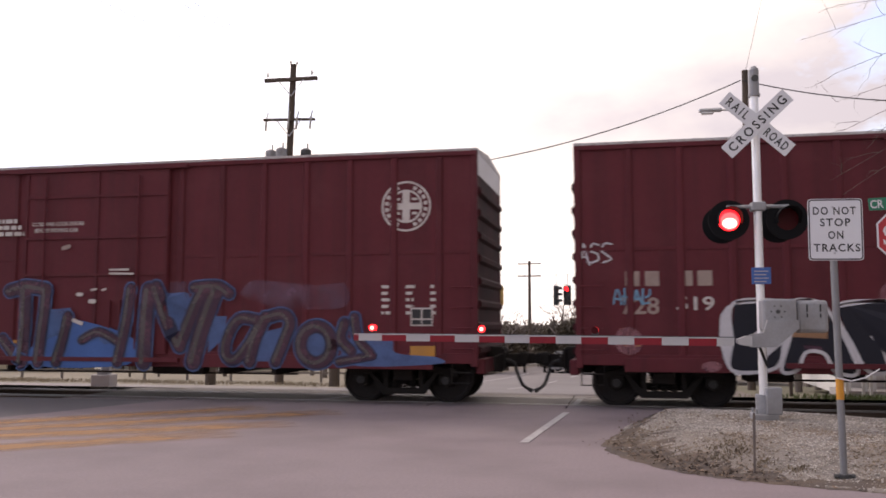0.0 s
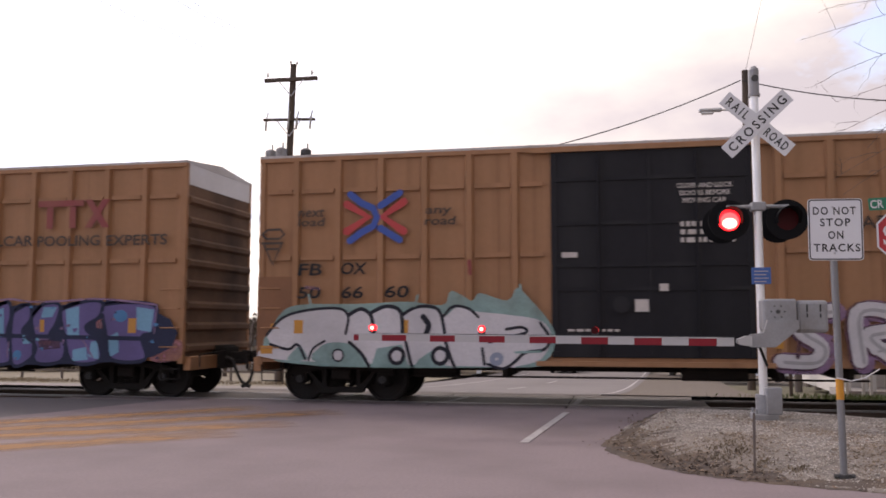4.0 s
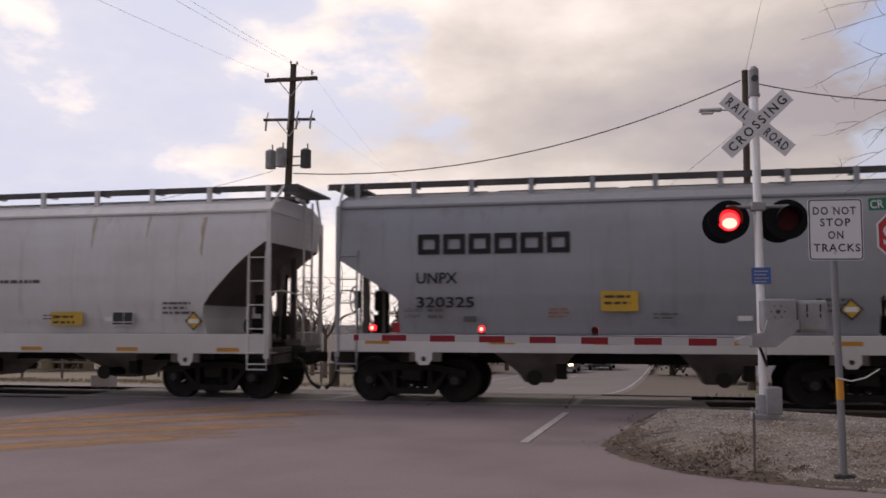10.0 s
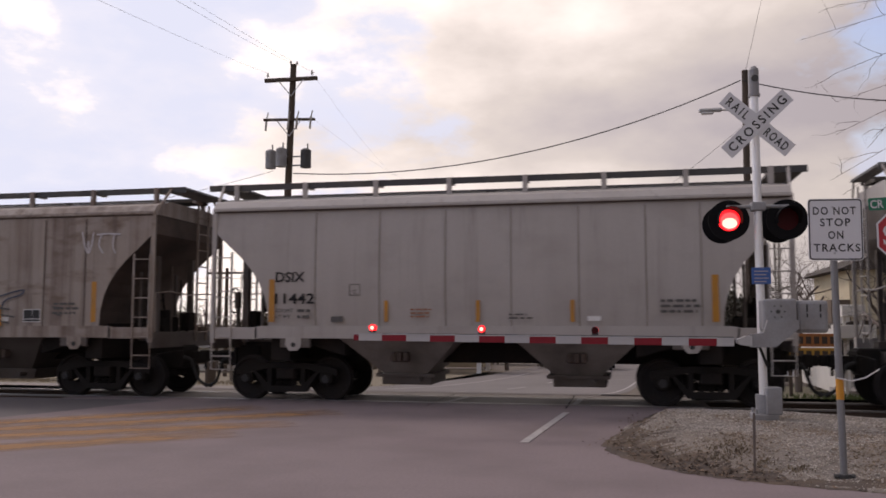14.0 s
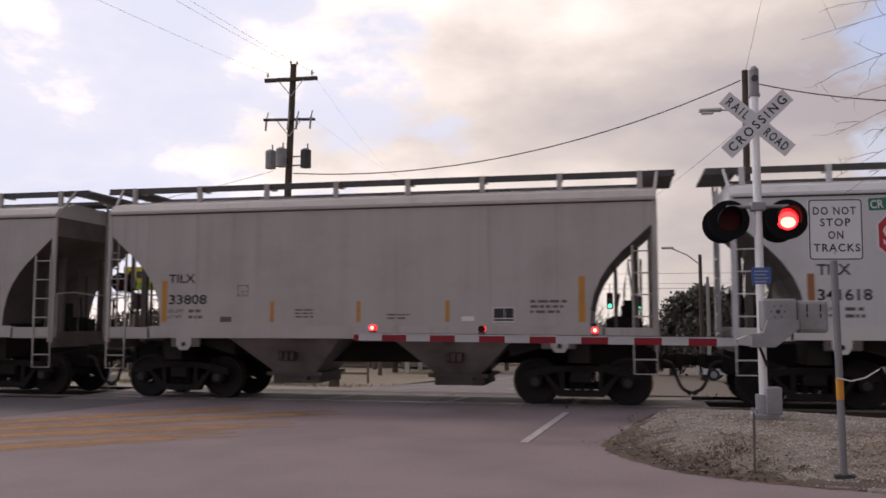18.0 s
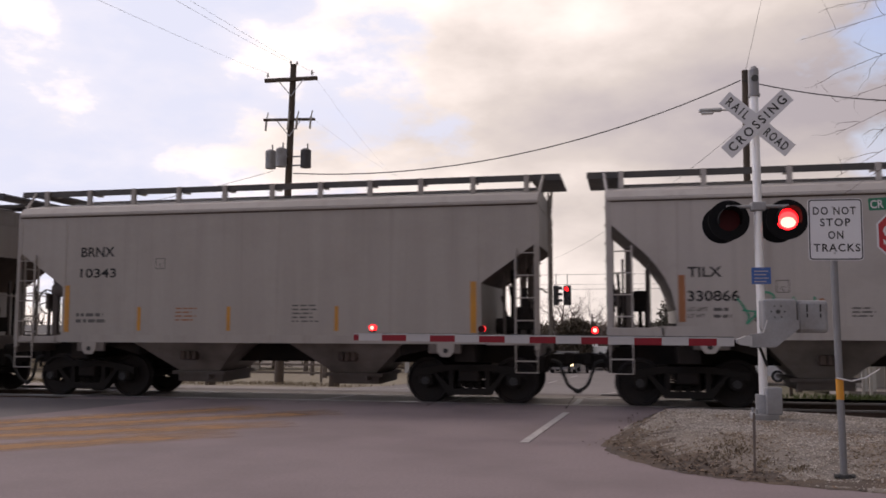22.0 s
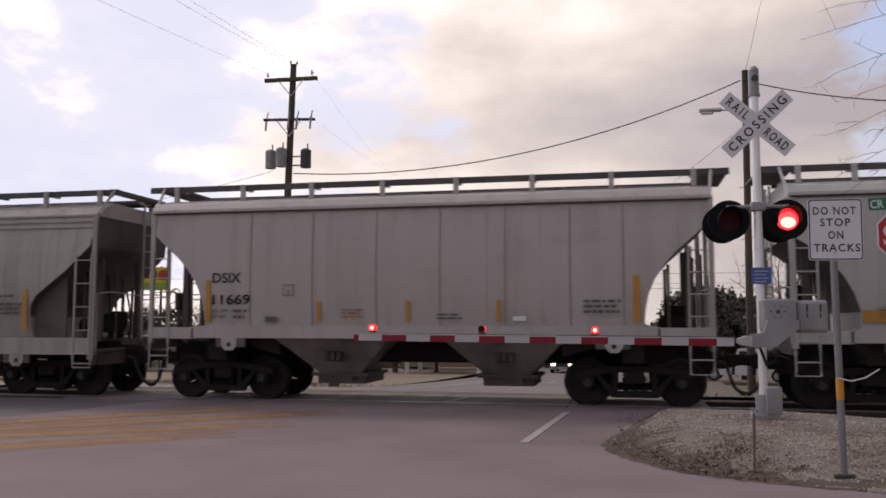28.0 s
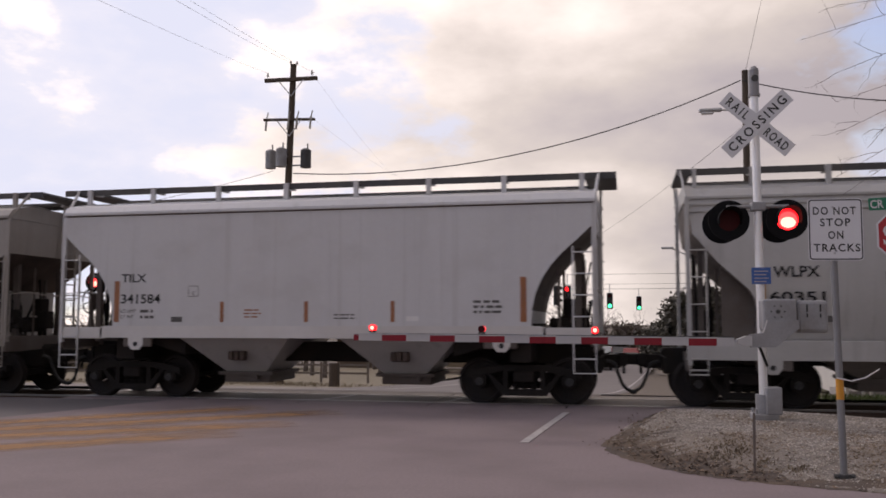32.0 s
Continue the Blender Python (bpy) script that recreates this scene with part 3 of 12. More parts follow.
def truck(car, x):
    """A two-axle freight truck under the car, at x."""
    bm = bmesh.new()
    box(bm, -0.2, 0.2, -1.12, 1.12, 0.45, 0.66, 0.03)
    rod(bm, (0, 0, 0.62), (0, 0, 0.80), 0.2, 14)
    box(bm, -0.62, -0.5, -0.85, 0.85, 0.34, 0.44, 0.01)
    box(bm, 0.5, 0.62, -0.85, 0.85, 0.34, 0.44, 0.01)
    rod(bm, (-0.5, 0.25, 0.36), (0.5, 0.25, 0.36), 0.03)
    for s in (-1, 1):
        for q in (-1, 1):
            box(bm, s * 0.40, s * 0.46, q * 0.62, q * 0.86, 0.30, 0.62, 0.01)
    t = part("truck", bm, UNDER, car, "grimy two-axle freight truck", at=pose(x, 0, 0))
    for s in (-1, 1):
        share("side_frame", SIDE_FRAME, t, pose(0, s * 0.98, 0))
        share("spring_nest", SPRING, t, pose(0, s * 0.98, 0))
    for s in (-1, 1):
        w = share("wheelset", WHEELSET, t, pose(s * 0.89, 0, 0.457))
        ROLLING.append((w, s * 0.89))


def couplers(car, half):
    """Couplers, hoses and uncoupling levers at both ends of a frame of that half length."""
    for s in (-1, 1):
        bm = bmesh.new()
        box(bm, s * (half - 0.25), s * (half + 0.38), -0.08, 0.08, 0.79, 0.97, 0.02)
        box(bm, s * (half + 0.33), s * (half + 0.52), -0.17, 0.06, 0.74, 1.0, 0.04)
        box(bm, s * (half + 0.40), s * (half + 0.66), 0.05, 0.17, 0.76, 0.98, 0.04)
        box(bm, s * (half - 0.02), s * (half + 0.06), -0.35, 0.35, 0.68, 1.08, 0.02)
        box(bm, s * (half - 0.55), s * (half + 0.02), -0.30, 0.30, 0.60, 1.12, 0.03)
        box(bm, s * (half + 0.05), s * (half + 0.40), -0.13, 0.13, 0.70, 0.80, 0.02)
        rod(bm, (s * (half + 0.45), -0.06, 0.58), (s * (half + 0.45), -0.06, 0.78), 0.03, 8)
        part("coupler", bm, STEEL_DARK, car)
        bm = bmesh.new()
        e = half + 0.64
        path(bm, bend([(s * (half + 0.10), -0.42, 0.86), (s * (half + 0.27), -0.42, 0.80), (s * (half + 0.34), -0.40, 0.60), (s * (half + 0.45), -0.34, 0.34), (s * e, -0.30, 0.22)], 4), 0.034)
        rod(bm, (s * (e - 0.08), -0.3, 0.25), (s * e, -0.3, 0.22), 0.045)
        part("air_hose", bm, HOSE, car, "black rubber brake hose", smooth=True)
        bm = bmesh.new()
        path(bm, bend([(s * (half + 0.08), -0.30, 0.66), (s * (half + 0.16), -0.36, 0.78), (s * (half + 0.30), -0.38, 0.72), (s * (half + 0.36), -0.36, 0.50)], 4), 0.016, 5)
        part("trainline_chain", bm, STEEL_DARK, car)
        bm = bmesh.new()
        path(bm, [(s * (half + 0.02), -1.45, 0.70), (s * (half + 0.02), -1.45, 0.95), (s * (half + 0.05), -0.9, 0.98), (s * (half + 0.2), -0.2, 1.02)], 0.016, 6)
        part("uncoupling_lever", bm, STEEL_DARK, car)


def ladder(car, x0, x1, y, z0, z1, rungs, material, r=0.013):
    bm = bmesh.new()
    for x in (x0, x1):
        box(bm, x - 0.017, x + 0.017, y - 0.02, y + 0.02, z0, z1)
    for i in range(rungs):
        z = z0 + 0.12 + (z1 - z0 - 0.24) * i / max(1, rungs - 1)
        rod(bm, (x0, y - 0.03, z), (x1, y - 0.03, z), r, 6)
    return part("ladder", bm, material, car)


def stirrup(car, x0, x1, y, ztop, zlow, material):
    bm = bmesh.new()
    path(bm, [(x0, y, ztop), (x0, y, zlow), (x1, y, zlow), (x1, y, ztop)], 0.017, 6)
    rod(bm, (x0, y, (ztop + zlow) / 2), (x1, y, (ztop + zlow) / 2), 0.015, 6)
    return part("stirrup_step", bm, material, car)


def small_print(car, x, z, w, rows, y, material, rnd, pitch=0.085, h=0.045):
    """Lines too small to be read, as broken bars."""
    bm = bmesh.new()
    for r in range(rows):
        a = x
        end = x + w * rnd.uniform(0.7, 1.0)
        while a < end:
            b = min(end, a + rnd.uniform(0.05, 0.2))
            patch(bm, a, b, z - r * pitch, z - r * pitch + h, y, 0.002)
            a = b + rnd.uniform(0.025, 0.05)
    ob = part("small_print", bm, material, car)
    ob["kind"] = "stuff"
    return ob


# ---- painted tags ----
def ribbon(bm, pts, width, y, slot, caps=True):
    """A flat painted stroke along a line in the plane y, with rounded ends."""
    n = len(pts)
    left, right = [], []
    for i in range(n):
        dx = pts[min(i + 1, n - 1)][0] - pts[max(i - 1, 0)][0]
        dz = pts[min(i + 1, n - 1)][1] - pts[max(i - 1, 0)][1]
        d = math.hypot(dx, dz) or 1
        nx, nz = -dz / d * width / 2, dx / d * width / 2
        left.append(bm.verts.new((pts[i][0] + nx, y, pts[i][1] + nz)))
        right.append(bm.verts.new((pts[i][0] - nx, y, pts[i][1] - nz)))
    for i in range(n - 1):
        f = bm.faces.new((left[i], left[i + 1], right[i + 1], right[i]))
        f.material_index = slot
    for c, k in ((pts[0], -1), (pts[-1], 1)) if caps else ():
        vs = [bm.verts.new((c[0] + width / 2 * math.cos(a * math.tau / 12), y - 0.0001, c[1] + width / 2 * math.sin(a * math.tau / 12))) for a in range(12)]
        f = bm.faces.new(vs)
        f.material_index = slot


def bend(keys, steps=6):
    """A smooth line through a few points."""
    out = []
    for i in range(len(keys) - 1):
        p0, p1, p2, p3 = keys[max(i - 1, 0)], keys[i], keys[i + 1], keys[min(i + 2, len(keys) - 1)]
        for s in range(steps):
            t = s / steps
            out.append(tuple(0.5 * (2 * b + (c - a) * t + (2 * a - 5 * b + 4 * c - d) * t * t + (3 * b - a - 3 * c + d) * t ** 3)
                             for a, b, c, d in zip(p0, p1, p2, p3)))
    return out + [keys[-1]]


STROKES = [  # upright bulging shapes that sprayers build pieces from: bars, arches, hooks, waves, wedges
    [((0.12, -0.05), (0.18, 0.5), (0.1, 1.05)), ((0.1, 0.98), (0.6, 0.9), (0.85, 0.6), (0.75, -0.02))],
    [((0.95, 0.95), (0.3, 0.92), (0.1, 0.62), (0.6, 0.48), (0.88, 0.2), (0.1, 0.02))],
    [((0.1, 1.05), (0.16, 0.4), (0.5, 0.02), (0.82, 0.4), (0.95, 1.05)), ((0.5, 0.05), (0.5, 0.65))],
    [((0.2, -0.04), (0.2, 1.04)), ((0.1, 0.55), (0.85, 0.5)), ((0.8, 1.04), (0.78, -0.04))],
    [((0.85, 0.92), (0.3, 0.95), (0.1, 0.5), (0.35, 0.02), (0.95, 0.08)), ((0.4, 0.5), (0.85, 0.48))],
    [((0.05, 0.95), (0.95, 0.98)), ((0.5, 0.95), (0.42, 0.4), (0.55, -0.05))],
    [((0.0, -0.04), (0.3, 0.55), (0.5, 1.02), (0.7, 0.5), (1.0, -0.04)), ((0.25, 0.35), (0.75, 0.3))],
    [((0.15, 1.04), (0.14, 0.1), (0.9, 0.06)), ((0.45, 0.5), (0.9, 0.62), (0.85, 1.0))],
]


def mural(car, x0, z0, y, label, fields=(), strokes=(), passes=(), lines=(), door=None, shards=None):
    """A sprayed piece with its foot corner at (x0, z0): painted fields, letter strokes laid in passes (glow, outline, fill), then free lines. Each coat lies a hair before the last."""
    bm, mats, lay = bmesh.new(), [], y

    def slot(m):
        if m not in mats:
            mats.append(m)
        return mats.index(m)

    def slivers():
        """Small slivers of the colours that break the shapes up."""
        n, size, seed, hues, (xa, xb, za, zb), _ = shards
        rnd, y1 = random.Random(seed), lay
        for _ in range(n):
            cx, cz, a = x0 + rnd.uniform(xa, xb), z0 + rnd.uniform(za, zb), rnd.uniform(0, 6.3)
            y1 -= 0.00008
            r = size * rnd.uniform(0.4, 1.0)
            shape = [(cx + r * rnd.uniform(0.5, 1.2) * math.cos(a + q * 2.1), cz + 0.7 * r * rnd.uniform(0.5, 1.2) * math.sin(a + q * 2.1)) for q in range(3)]
            ring = bend([*shape, shape[0]], 3)[:-1]
            bm.faces.new([bm.verts.new((p, y1, q)) for p, q in ring]).material_index = slot(rnd.choice(hues))
        return y1
    if shards and shards[-1]:
        lay = slivers()
    for m, pts in fields:
        ring = pts if len(pts) == 4 else bend([*pts, pts[0]], 4)[:-1]
        lay -= 0.00015
        bm.faces.new([bm.verts.new((x0 + a, lay, z0 + b)) for a, b in ring]).material_index = slot(m)
    for scale, grow, dx, dz, m in passes:
        for w, pts in strokes:
            lay -= 0.00025
            ribbon(bm, [(x0 + a + dx, z0 + b + dz) for a, b in bend(pts, 5)], w * scale + grow, lay, slot(m))
    for m, w, pts in lines:
        lay -= 0.00025
        ribbon(bm, [(x0 + a, z0 + b) for a, b in bend(pts, 5)], w, lay, slot(m))
    if shards and not shards[-1]:
        lay = slivers()
    if door:  # the paint runs on over the proud door
        for v in bm.verts:
            v.co.y -= 0.09 if door[0] - 0.02 < v.co.x < door[1] + 0.02 else 0.0
    ob = part("graffiti", bm, mats, car, label)
    ob["kind"] = "stuff"
    return ob


def scrawl(car, x0, x1, z0, z1, y, material, seed, n=5, width=0.035, name="graffiti_tag", label="quick sprayed scrawl"):
    rnd = random.Random(seed)
    bm = bmesh.new()
    w = (x1 - x0) / n
    for i in range(n):
        for st in STROKES[rnd.randrange(len(STROKES))]:
            pts = [(x0 + w * (i + 0.05 + 0.95 * a) + rnd.uniform(-0.1, 0.1) * w, z0 + (z1 - z0) * (b * 0.9 + rnd.uniform(0, 0.1))) for a, b in st]
            ribbon(bm, bend(pts, 5), width, y - 0.0004 * (i + 1), 0)
    return part(name, bm, material, car, label)


def paint(name, colour, thin=0.0):
    """Sprayed paint; a thin coat lets the car's side show through in soft patches."""
    m = mat(name, colour, 0.6, spec=0.25, vary=0.16, size=3, bump=0.02, stain=tuple(c * 0.62 for c in colour), stain_amt=0.6)
    if thin:
        nt = m.node_tree
        co, noi, ramp = (nt.nodes.new("ShaderNode" + k) for k in ("TexCoord", "TexNoise", "MapRange"))
        noi.inputs["Scale"].default_value, noi.inputs["Detail"].default_value, noi.inputs["Roughness"].default_value = 2.6, 6, 0.65
        ramp.inputs["From Min"].default_value, ramp.inputs["From Max"].default_value = 0.30, 0.68
        ramp.inputs["To Min"].default_value, ramp.inputs["To Max"].default_value = max(0.0, 1 - 1.6 * thin), 1 - 0.35 * thin
        nt.links.new(co.outputs["Object"], noi.inputs["Vector"])
        nt.links.new(noi.outputs["Fac"], ramp.inputs["Value"])
        nt.links.new(ramp.outputs[0], nt.nodes["Principled BSDF"].inputs["Alpha"])
    return m


G_BLUE, G_LIGHT, G_TEAL = paint("spray_blue", (0.06, 0.13, 0.34)), paint("spray_light_blue", (0.17, 0.34, 0.48)), paint("spray_teal", (0.085, 0.30, 0.335))
G_MID = paint("spray_mid_blue", (0.07, 0.20, 0.38))
G_WHITE, G_BLACK, G_PINK = paint("spray_white", (0.56, 0.535, 0.55)), paint("spray_black", (0.016, 0.016, 0.024)), paint("spray_pink", (0.38, 0.17, 0.19), 0.5)
G_PURPLE, G_LILAC, G_GREEN = paint("spray_purple", (0.13, 0.10, 0.24)), paint("spray_lilac", (0.30, 0.19, 0.32), 0.35), paint("spray_green", (0.05, 0.30, 0.19))
G_RED, G_GREYBLUE, G_MINT = paint("spray_oxblood", (0.10, 0.012, 0.018)), paint("spray_grey_blue", (0.25, 0.28, 0.355)), paint("spray_mint", (0.26, 0.40, 0.38), 0.25)
G_MAROON = paint("spray_mauve", (0.12, 0.055, 0.08), 0.35)
G_DISC = paint("worn_cream_disc", (0.26, 0.17, 0.15), 0.3)
G_NAVY, G_SKY, G_HAZE = paint("spray_navy", (0.020, 0.024, 0.055)), paint("spray_sky_blue", (0.10, 0.165, 0.34), 0.25), paint("spray_pink_haze", (0.20, 0.11, 0.16), 0.7)
G_OLIVE, G_SILVER, G_TANCARD = paint("spray_grey_olive", (0.135, 0.125, 0.115), 0.3), paint("spray_silver", (0.36, 0.345, 0.35)), paint("tan_card", (0.30, 0.165, 0.09))
G_MAUVEHAZE, G_PALEBLUE = paint("spray_mauve_haze", (0.19, 0.11, 0.15), 0.75), paint("spray_pale_blue", (0.17, 0.26, 0.35), 0.4)
G_SLATE, G_SLATEPALE = paint("spray_slate", (0.07, 0.08, 0.115)), paint("spray_pale_slate", (0.33, 0.36, 0.42))
G_AQUA, G_PLUM = paint("spray_aqua", (0.13, 0.39, 0.42)), paint("spray_dark_plum", (0.058, 0.044, 0.115))
G_TEALDARK, G_MAUVEGREY = paint("spray_dark_teal", (0.080, 0.165, 0.195)), paint("spray_mauve_grey", (0.20, 0.15, 0.165))


def disc(bm, c, r, y0, y1, seg=24):
    prism(bm, [(c[0] + r * math.cos(k * math.tau / seg), c[1] + r * math.sin(k * math.tau / seg)) for k in range(seg)], y0, y1)


# ---- box cars ----
def boxcar(name, u, half, label, paint_mat, end_mat, posts, door, fishbelly=True):
    """A high box car with its near side at y = -1.6. posts: x of the side posts; door: its x range, material and style."""
    car = thing(name, pose(u, TRACK, 0), label, "freight car", "freight train")
    eave, floor_z = 5.06, 0.86
    bm = bmesh.new()
    # four walls with thickness
    for s in (-1, 1):
        box(bm, -half + 0.04, half - 0.04, s * 1.57, s * 1.49, floor_z, eave - 0.02)
    parts("side_wall", bm, paint_mat, car)
    bm = bmesh.new()
    for s in (-1, 1):
        box(bm, -half, half, s * 1.62, s * 1.50, eave - 0.14, eave, 0.012)
        box(bm, -half + 0.9, half - 0.9, s * 1.61, s * 1.54, 0.70 if fishbelly else 0.80, floor_z + 0.10, 0.01)
        box(bm, -half, half, s * 1.60, s * 1.50, floor_z - 0.04, floor_z + 0.16, 0.01)
    parts("side_sill", bm, paint_mat, car)
    # roof of lapped sheets
    bm = bmesh.new()
    n = int(half * 2 / 1.05)
    prism(bm, [(-1.62, eave), (0, eave + 0.11), (1.62, eave), (1.62, eave - 0.05), (-1.62, eave - 0.05)], -half, half, "x")
    part("roof", bm, END_PRIMER, car, "galvanised sheet roof")
    bm = bmesh.new()
    for i in range(n + 1):
        x = -half + 0.06 + i * (2 * half - 0.12) / n
        prism(bm, [(-1.63, eave + 0.002), (0, eave + 0.15), (1.63, eave + 0.002), (1.63, eave - 0.03), (-1.63, eave - 0.03)], x - 0.04, x + 0.04, "x")
    parts("roof_seam", bm, END_PRIMER, car)
    for s in (-1, 1):
        bm = bmesh.new()
        box(bm, s * (half - 0.10), s * (half - 0.02), -1.58, 1.58, floor_z, eave - 0.50)
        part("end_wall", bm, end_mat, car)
        bm = bmesh.new()
        prism(bm, [(-1.58, eave - 0.50), (1.58, eave - 0.50), (1.58, eave - 0.06), (0, eave + 0.05), (-1.58, eave - 0.06)], s * (half - 0.10), s * (half - 0.01), "x")
        part("end_header", bm, END_BRIGHT, car, "pale galvanised upper end panel")
        bm = bmesh.new()
        for k in range(8):
            z = floor_z + 0.22 + k * 0.45
            prism(bm, [(s * (half - 0.03), z - 0.11), (s * (half + 0.055), z - 0.045), (s * (half + 0.055), z + 0.045), (s * (half - 0.03), z + 0.11)], -1.5, 1.5)
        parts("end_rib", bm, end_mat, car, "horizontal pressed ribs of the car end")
        bm = bmesh.new()
        for q in (-1, 1):
            box(bm, s * (half - 0.13), s * half, q * 1.61, q * 1.50, floor_z - 0.1, eave, 0.015)
        box(bm, s * (half - 0.05), s * (half + 0.12), -1.5, 1.5, 0.62, floor_z + 0.05, 0.02)
        parts("end_post", bm, paint_mat, car)
        bm = bmesh.new()
        for k in range(4):
            z = floor_z + 0.25 + 0.4 * k
            path(bm, [(s * (half - 0.5), -1.60, z), (s * (half - 0.5), -1.68, z), (s * (half - 0.1), -1.68, z), (s * (half - 0.1), -1.60, z)], 0.014, 5)
        parts("grab_iron", bm, paint_mat, car)
        stirrup(car, s * (half - 0.52), s * (half - 0.1), -1.56, floor_z, 0.44, STEEL_DARK)
        truck(car, s * (half - 1.63))
    couplers(car, half + 0.28)
    bm = bmesh.new()
    box(bm, -half + 0.1, half - 0.1, -0.18, 0.18, 0.62, 0.9)
    box(bm, -half * 0.6, -half * 0.6 + 0.9, -0.9, -0.4, 0.50, 0.82, 0.05)
    rod(bm, (0.6, -1.0, 0.66), (1.8, -1.0, 0.66), 0.15, 14)
    for x in (-half * 0.35, half * 0.3, half * 0.45):
        box(bm, x - 0.05, x + 0.05, -1.4, 1.4, 0.55, 0.86)
    rod(bm, (-half * 0.6, -1.05, 0.55), (half * 0.5, -1.05, 0.55), 0.02)
    part("underframe", bm, UNDER, car)
    for x in posts:
        bm = bmesh.new()
        if paint_mat is BOX_YELLOW:
            prism(bm, [(-0.085, -1.57), (-0.055, -1.66), (0.055, -1.66), (0.085, -1.57)], floor_z + 0.12, eave - 0.13, "z")
        else:
            prism(bm, [(-0.075, -1.57), (-0.045, -1.608), (0.045, -1.608), (0.075, -1.57)], floor_z + 0.12, eave - 0.13, "z")
        part("side_post", bm, paint_mat, car, at=pose(x, 0, 0))
    # door
    d0, d1, dm, style = door
    bm = bmesh.new()
    box(bm, d0, d1, -1.645, -1.56, floor_z + 0.10, eave - 0.17, 0.01)
    dr = part("plug_door", bm, dm, car, "wide sliding plug door")
    bm = bmesh.new()
    if style == "plain":
        for z in (1.55, 2.65, 3.45, 4.35):
            box(bm, d0 + 0.04, d1 - 0.04, -1.675, -1.645, z - 0.03, z + 0.03)
        for x in (d0 + 0.06, (d0 + d1) / 2 + 0.05, d1 - 0.06):
            box(bm, x - 0.035, x + 0.035, -1.67, -1.645, floor_z + 0.14, eave - 0.2)
        parts("door_rib", bm, dm, dr)
        bm = bmesh.new()
        for x in (d0 + 0.55, d1 - 0.7):
            rod(bm, (x, -1.70, floor_z + 0.2), (x, -1.70, eave - 0.3), 0.02, 8)
        for x in (-0.12, 0.12):
            box(bm, x - 0.02, x + 0.02, -1.71, -1.67, 1.4, 2.1)
        parts("locking_bar", bm, dm, dr)
    else:
        for z in (1.35, 2.25, 2.7, 3.5, 4.35):
            box(bm, d0 + 0.05, d1 - 0.05, -1.67, -1.645, z - 0.035, z + 0.035)
        for i in range(5):
            x = d0 + 0.07 + i * (d1 - d0 - 0.14) / 4
            box(bm, x - 0.035, x + 0.035, -1.668, -1.645, floor_z + 0.14, eave - 0.2)
        parts("door_rib", bm, dm, dr)
        bm = bmesh.new()
        for x in (d0 + 0.9, d1 - 1.0):
            rod(bm, (x, -1.70, floor_z + 0.15), (x, -1.70, eave - 0.25), 0.022, 8)
        rod(bm, (d0 + 1.3, -1.71, 1.95), (d0 + 1.3, -1.73, 1.95), 0.16, 18)
        parts("locking_bar", bm, dm, dr)
    bm = bmesh.new()
    box(bm, d0 - 2.2 if style == "plain" else d0 - 0.3, d1 + 0.3, -1.72, -1.60, floor_z - 0.06, floor_z + 0.03)
    box(bm, d0 - 0.4, d1 + 0.4, -1.70, -1.60, eave - 0.17, eave - 0.10)
    parts("door_track", bm, paint_mat if style == "plain" else BOX_YELLOW, car)
    return car


def disc_logo(car, x, z, r, y, material, faded=False):
    """The owner's round emblem as plain ring and bars."""
    bm = bmesh.new()
    n = 36
    for r0, r1 in ((r * 0.92, r), (r * 0.58, r * 0.66)):
        a = [bm.verts.new((x + r0 * math.cos(k * math.tau / n), y, z + r0 * math.sin(k * math.tau / n))) for k in range(n)]
        b = [bm.verts.new((x + r1 * math.cos(k * math.tau / n), y, z + r1 * math.sin(k * math.tau / n))) for k in range(n)]
        for k in range(n):
            bm.faces.new((a[k], a[(k + 1) % n], b[(k + 1) % n], b[k]))
    for k in range(20):  # the lettering round the rim, as short bars
        if k not in (4, 5, 14, 15):
            a = (k + 0.5) * math.tau / 20
            u, v = Vector((math.cos(a), math.sin(a))), Vector((-math.sin(a), math.cos(a)))
            bm.faces.new([bm.verts.new((x + p.x * r, y, z + p.y * r)) for p in (u * 0.72 - v * 0.07, u * 0.72 + v * 0.07, u * 0.86 + v * 0.08, u * 0.86 - v * 0.08)])
    for dx, dz, w, h in ((0, 0, 0.30, 1.2), (0, 0, 1.2, 0.26), (-0.34, 0.28, 0.2, 0.1), (0.34, 0.28, 0.2, 0.1), (-0.34, -0.28, 0.2, 0.1), (0.34, -0.28, 0.2, 0.1)):
        patch(bm, x + (dx - w / 2) * r, x + (dx + w / 2) * r, z + (dz - h / 2) * r, z + (dz + h / 2) * r, y - (0.002 if w > h else 0.004), 0.002)
    if faded:
        back = bmesh.new()
        disc(back, (x, z), r * 0.99, y + 0.001, y + 0.003, 30)
        part("emblem_ground", back, G_DISC, car, "worn cream disc")
    return part("emblem", bm, material, car, "round white owner's emblem")


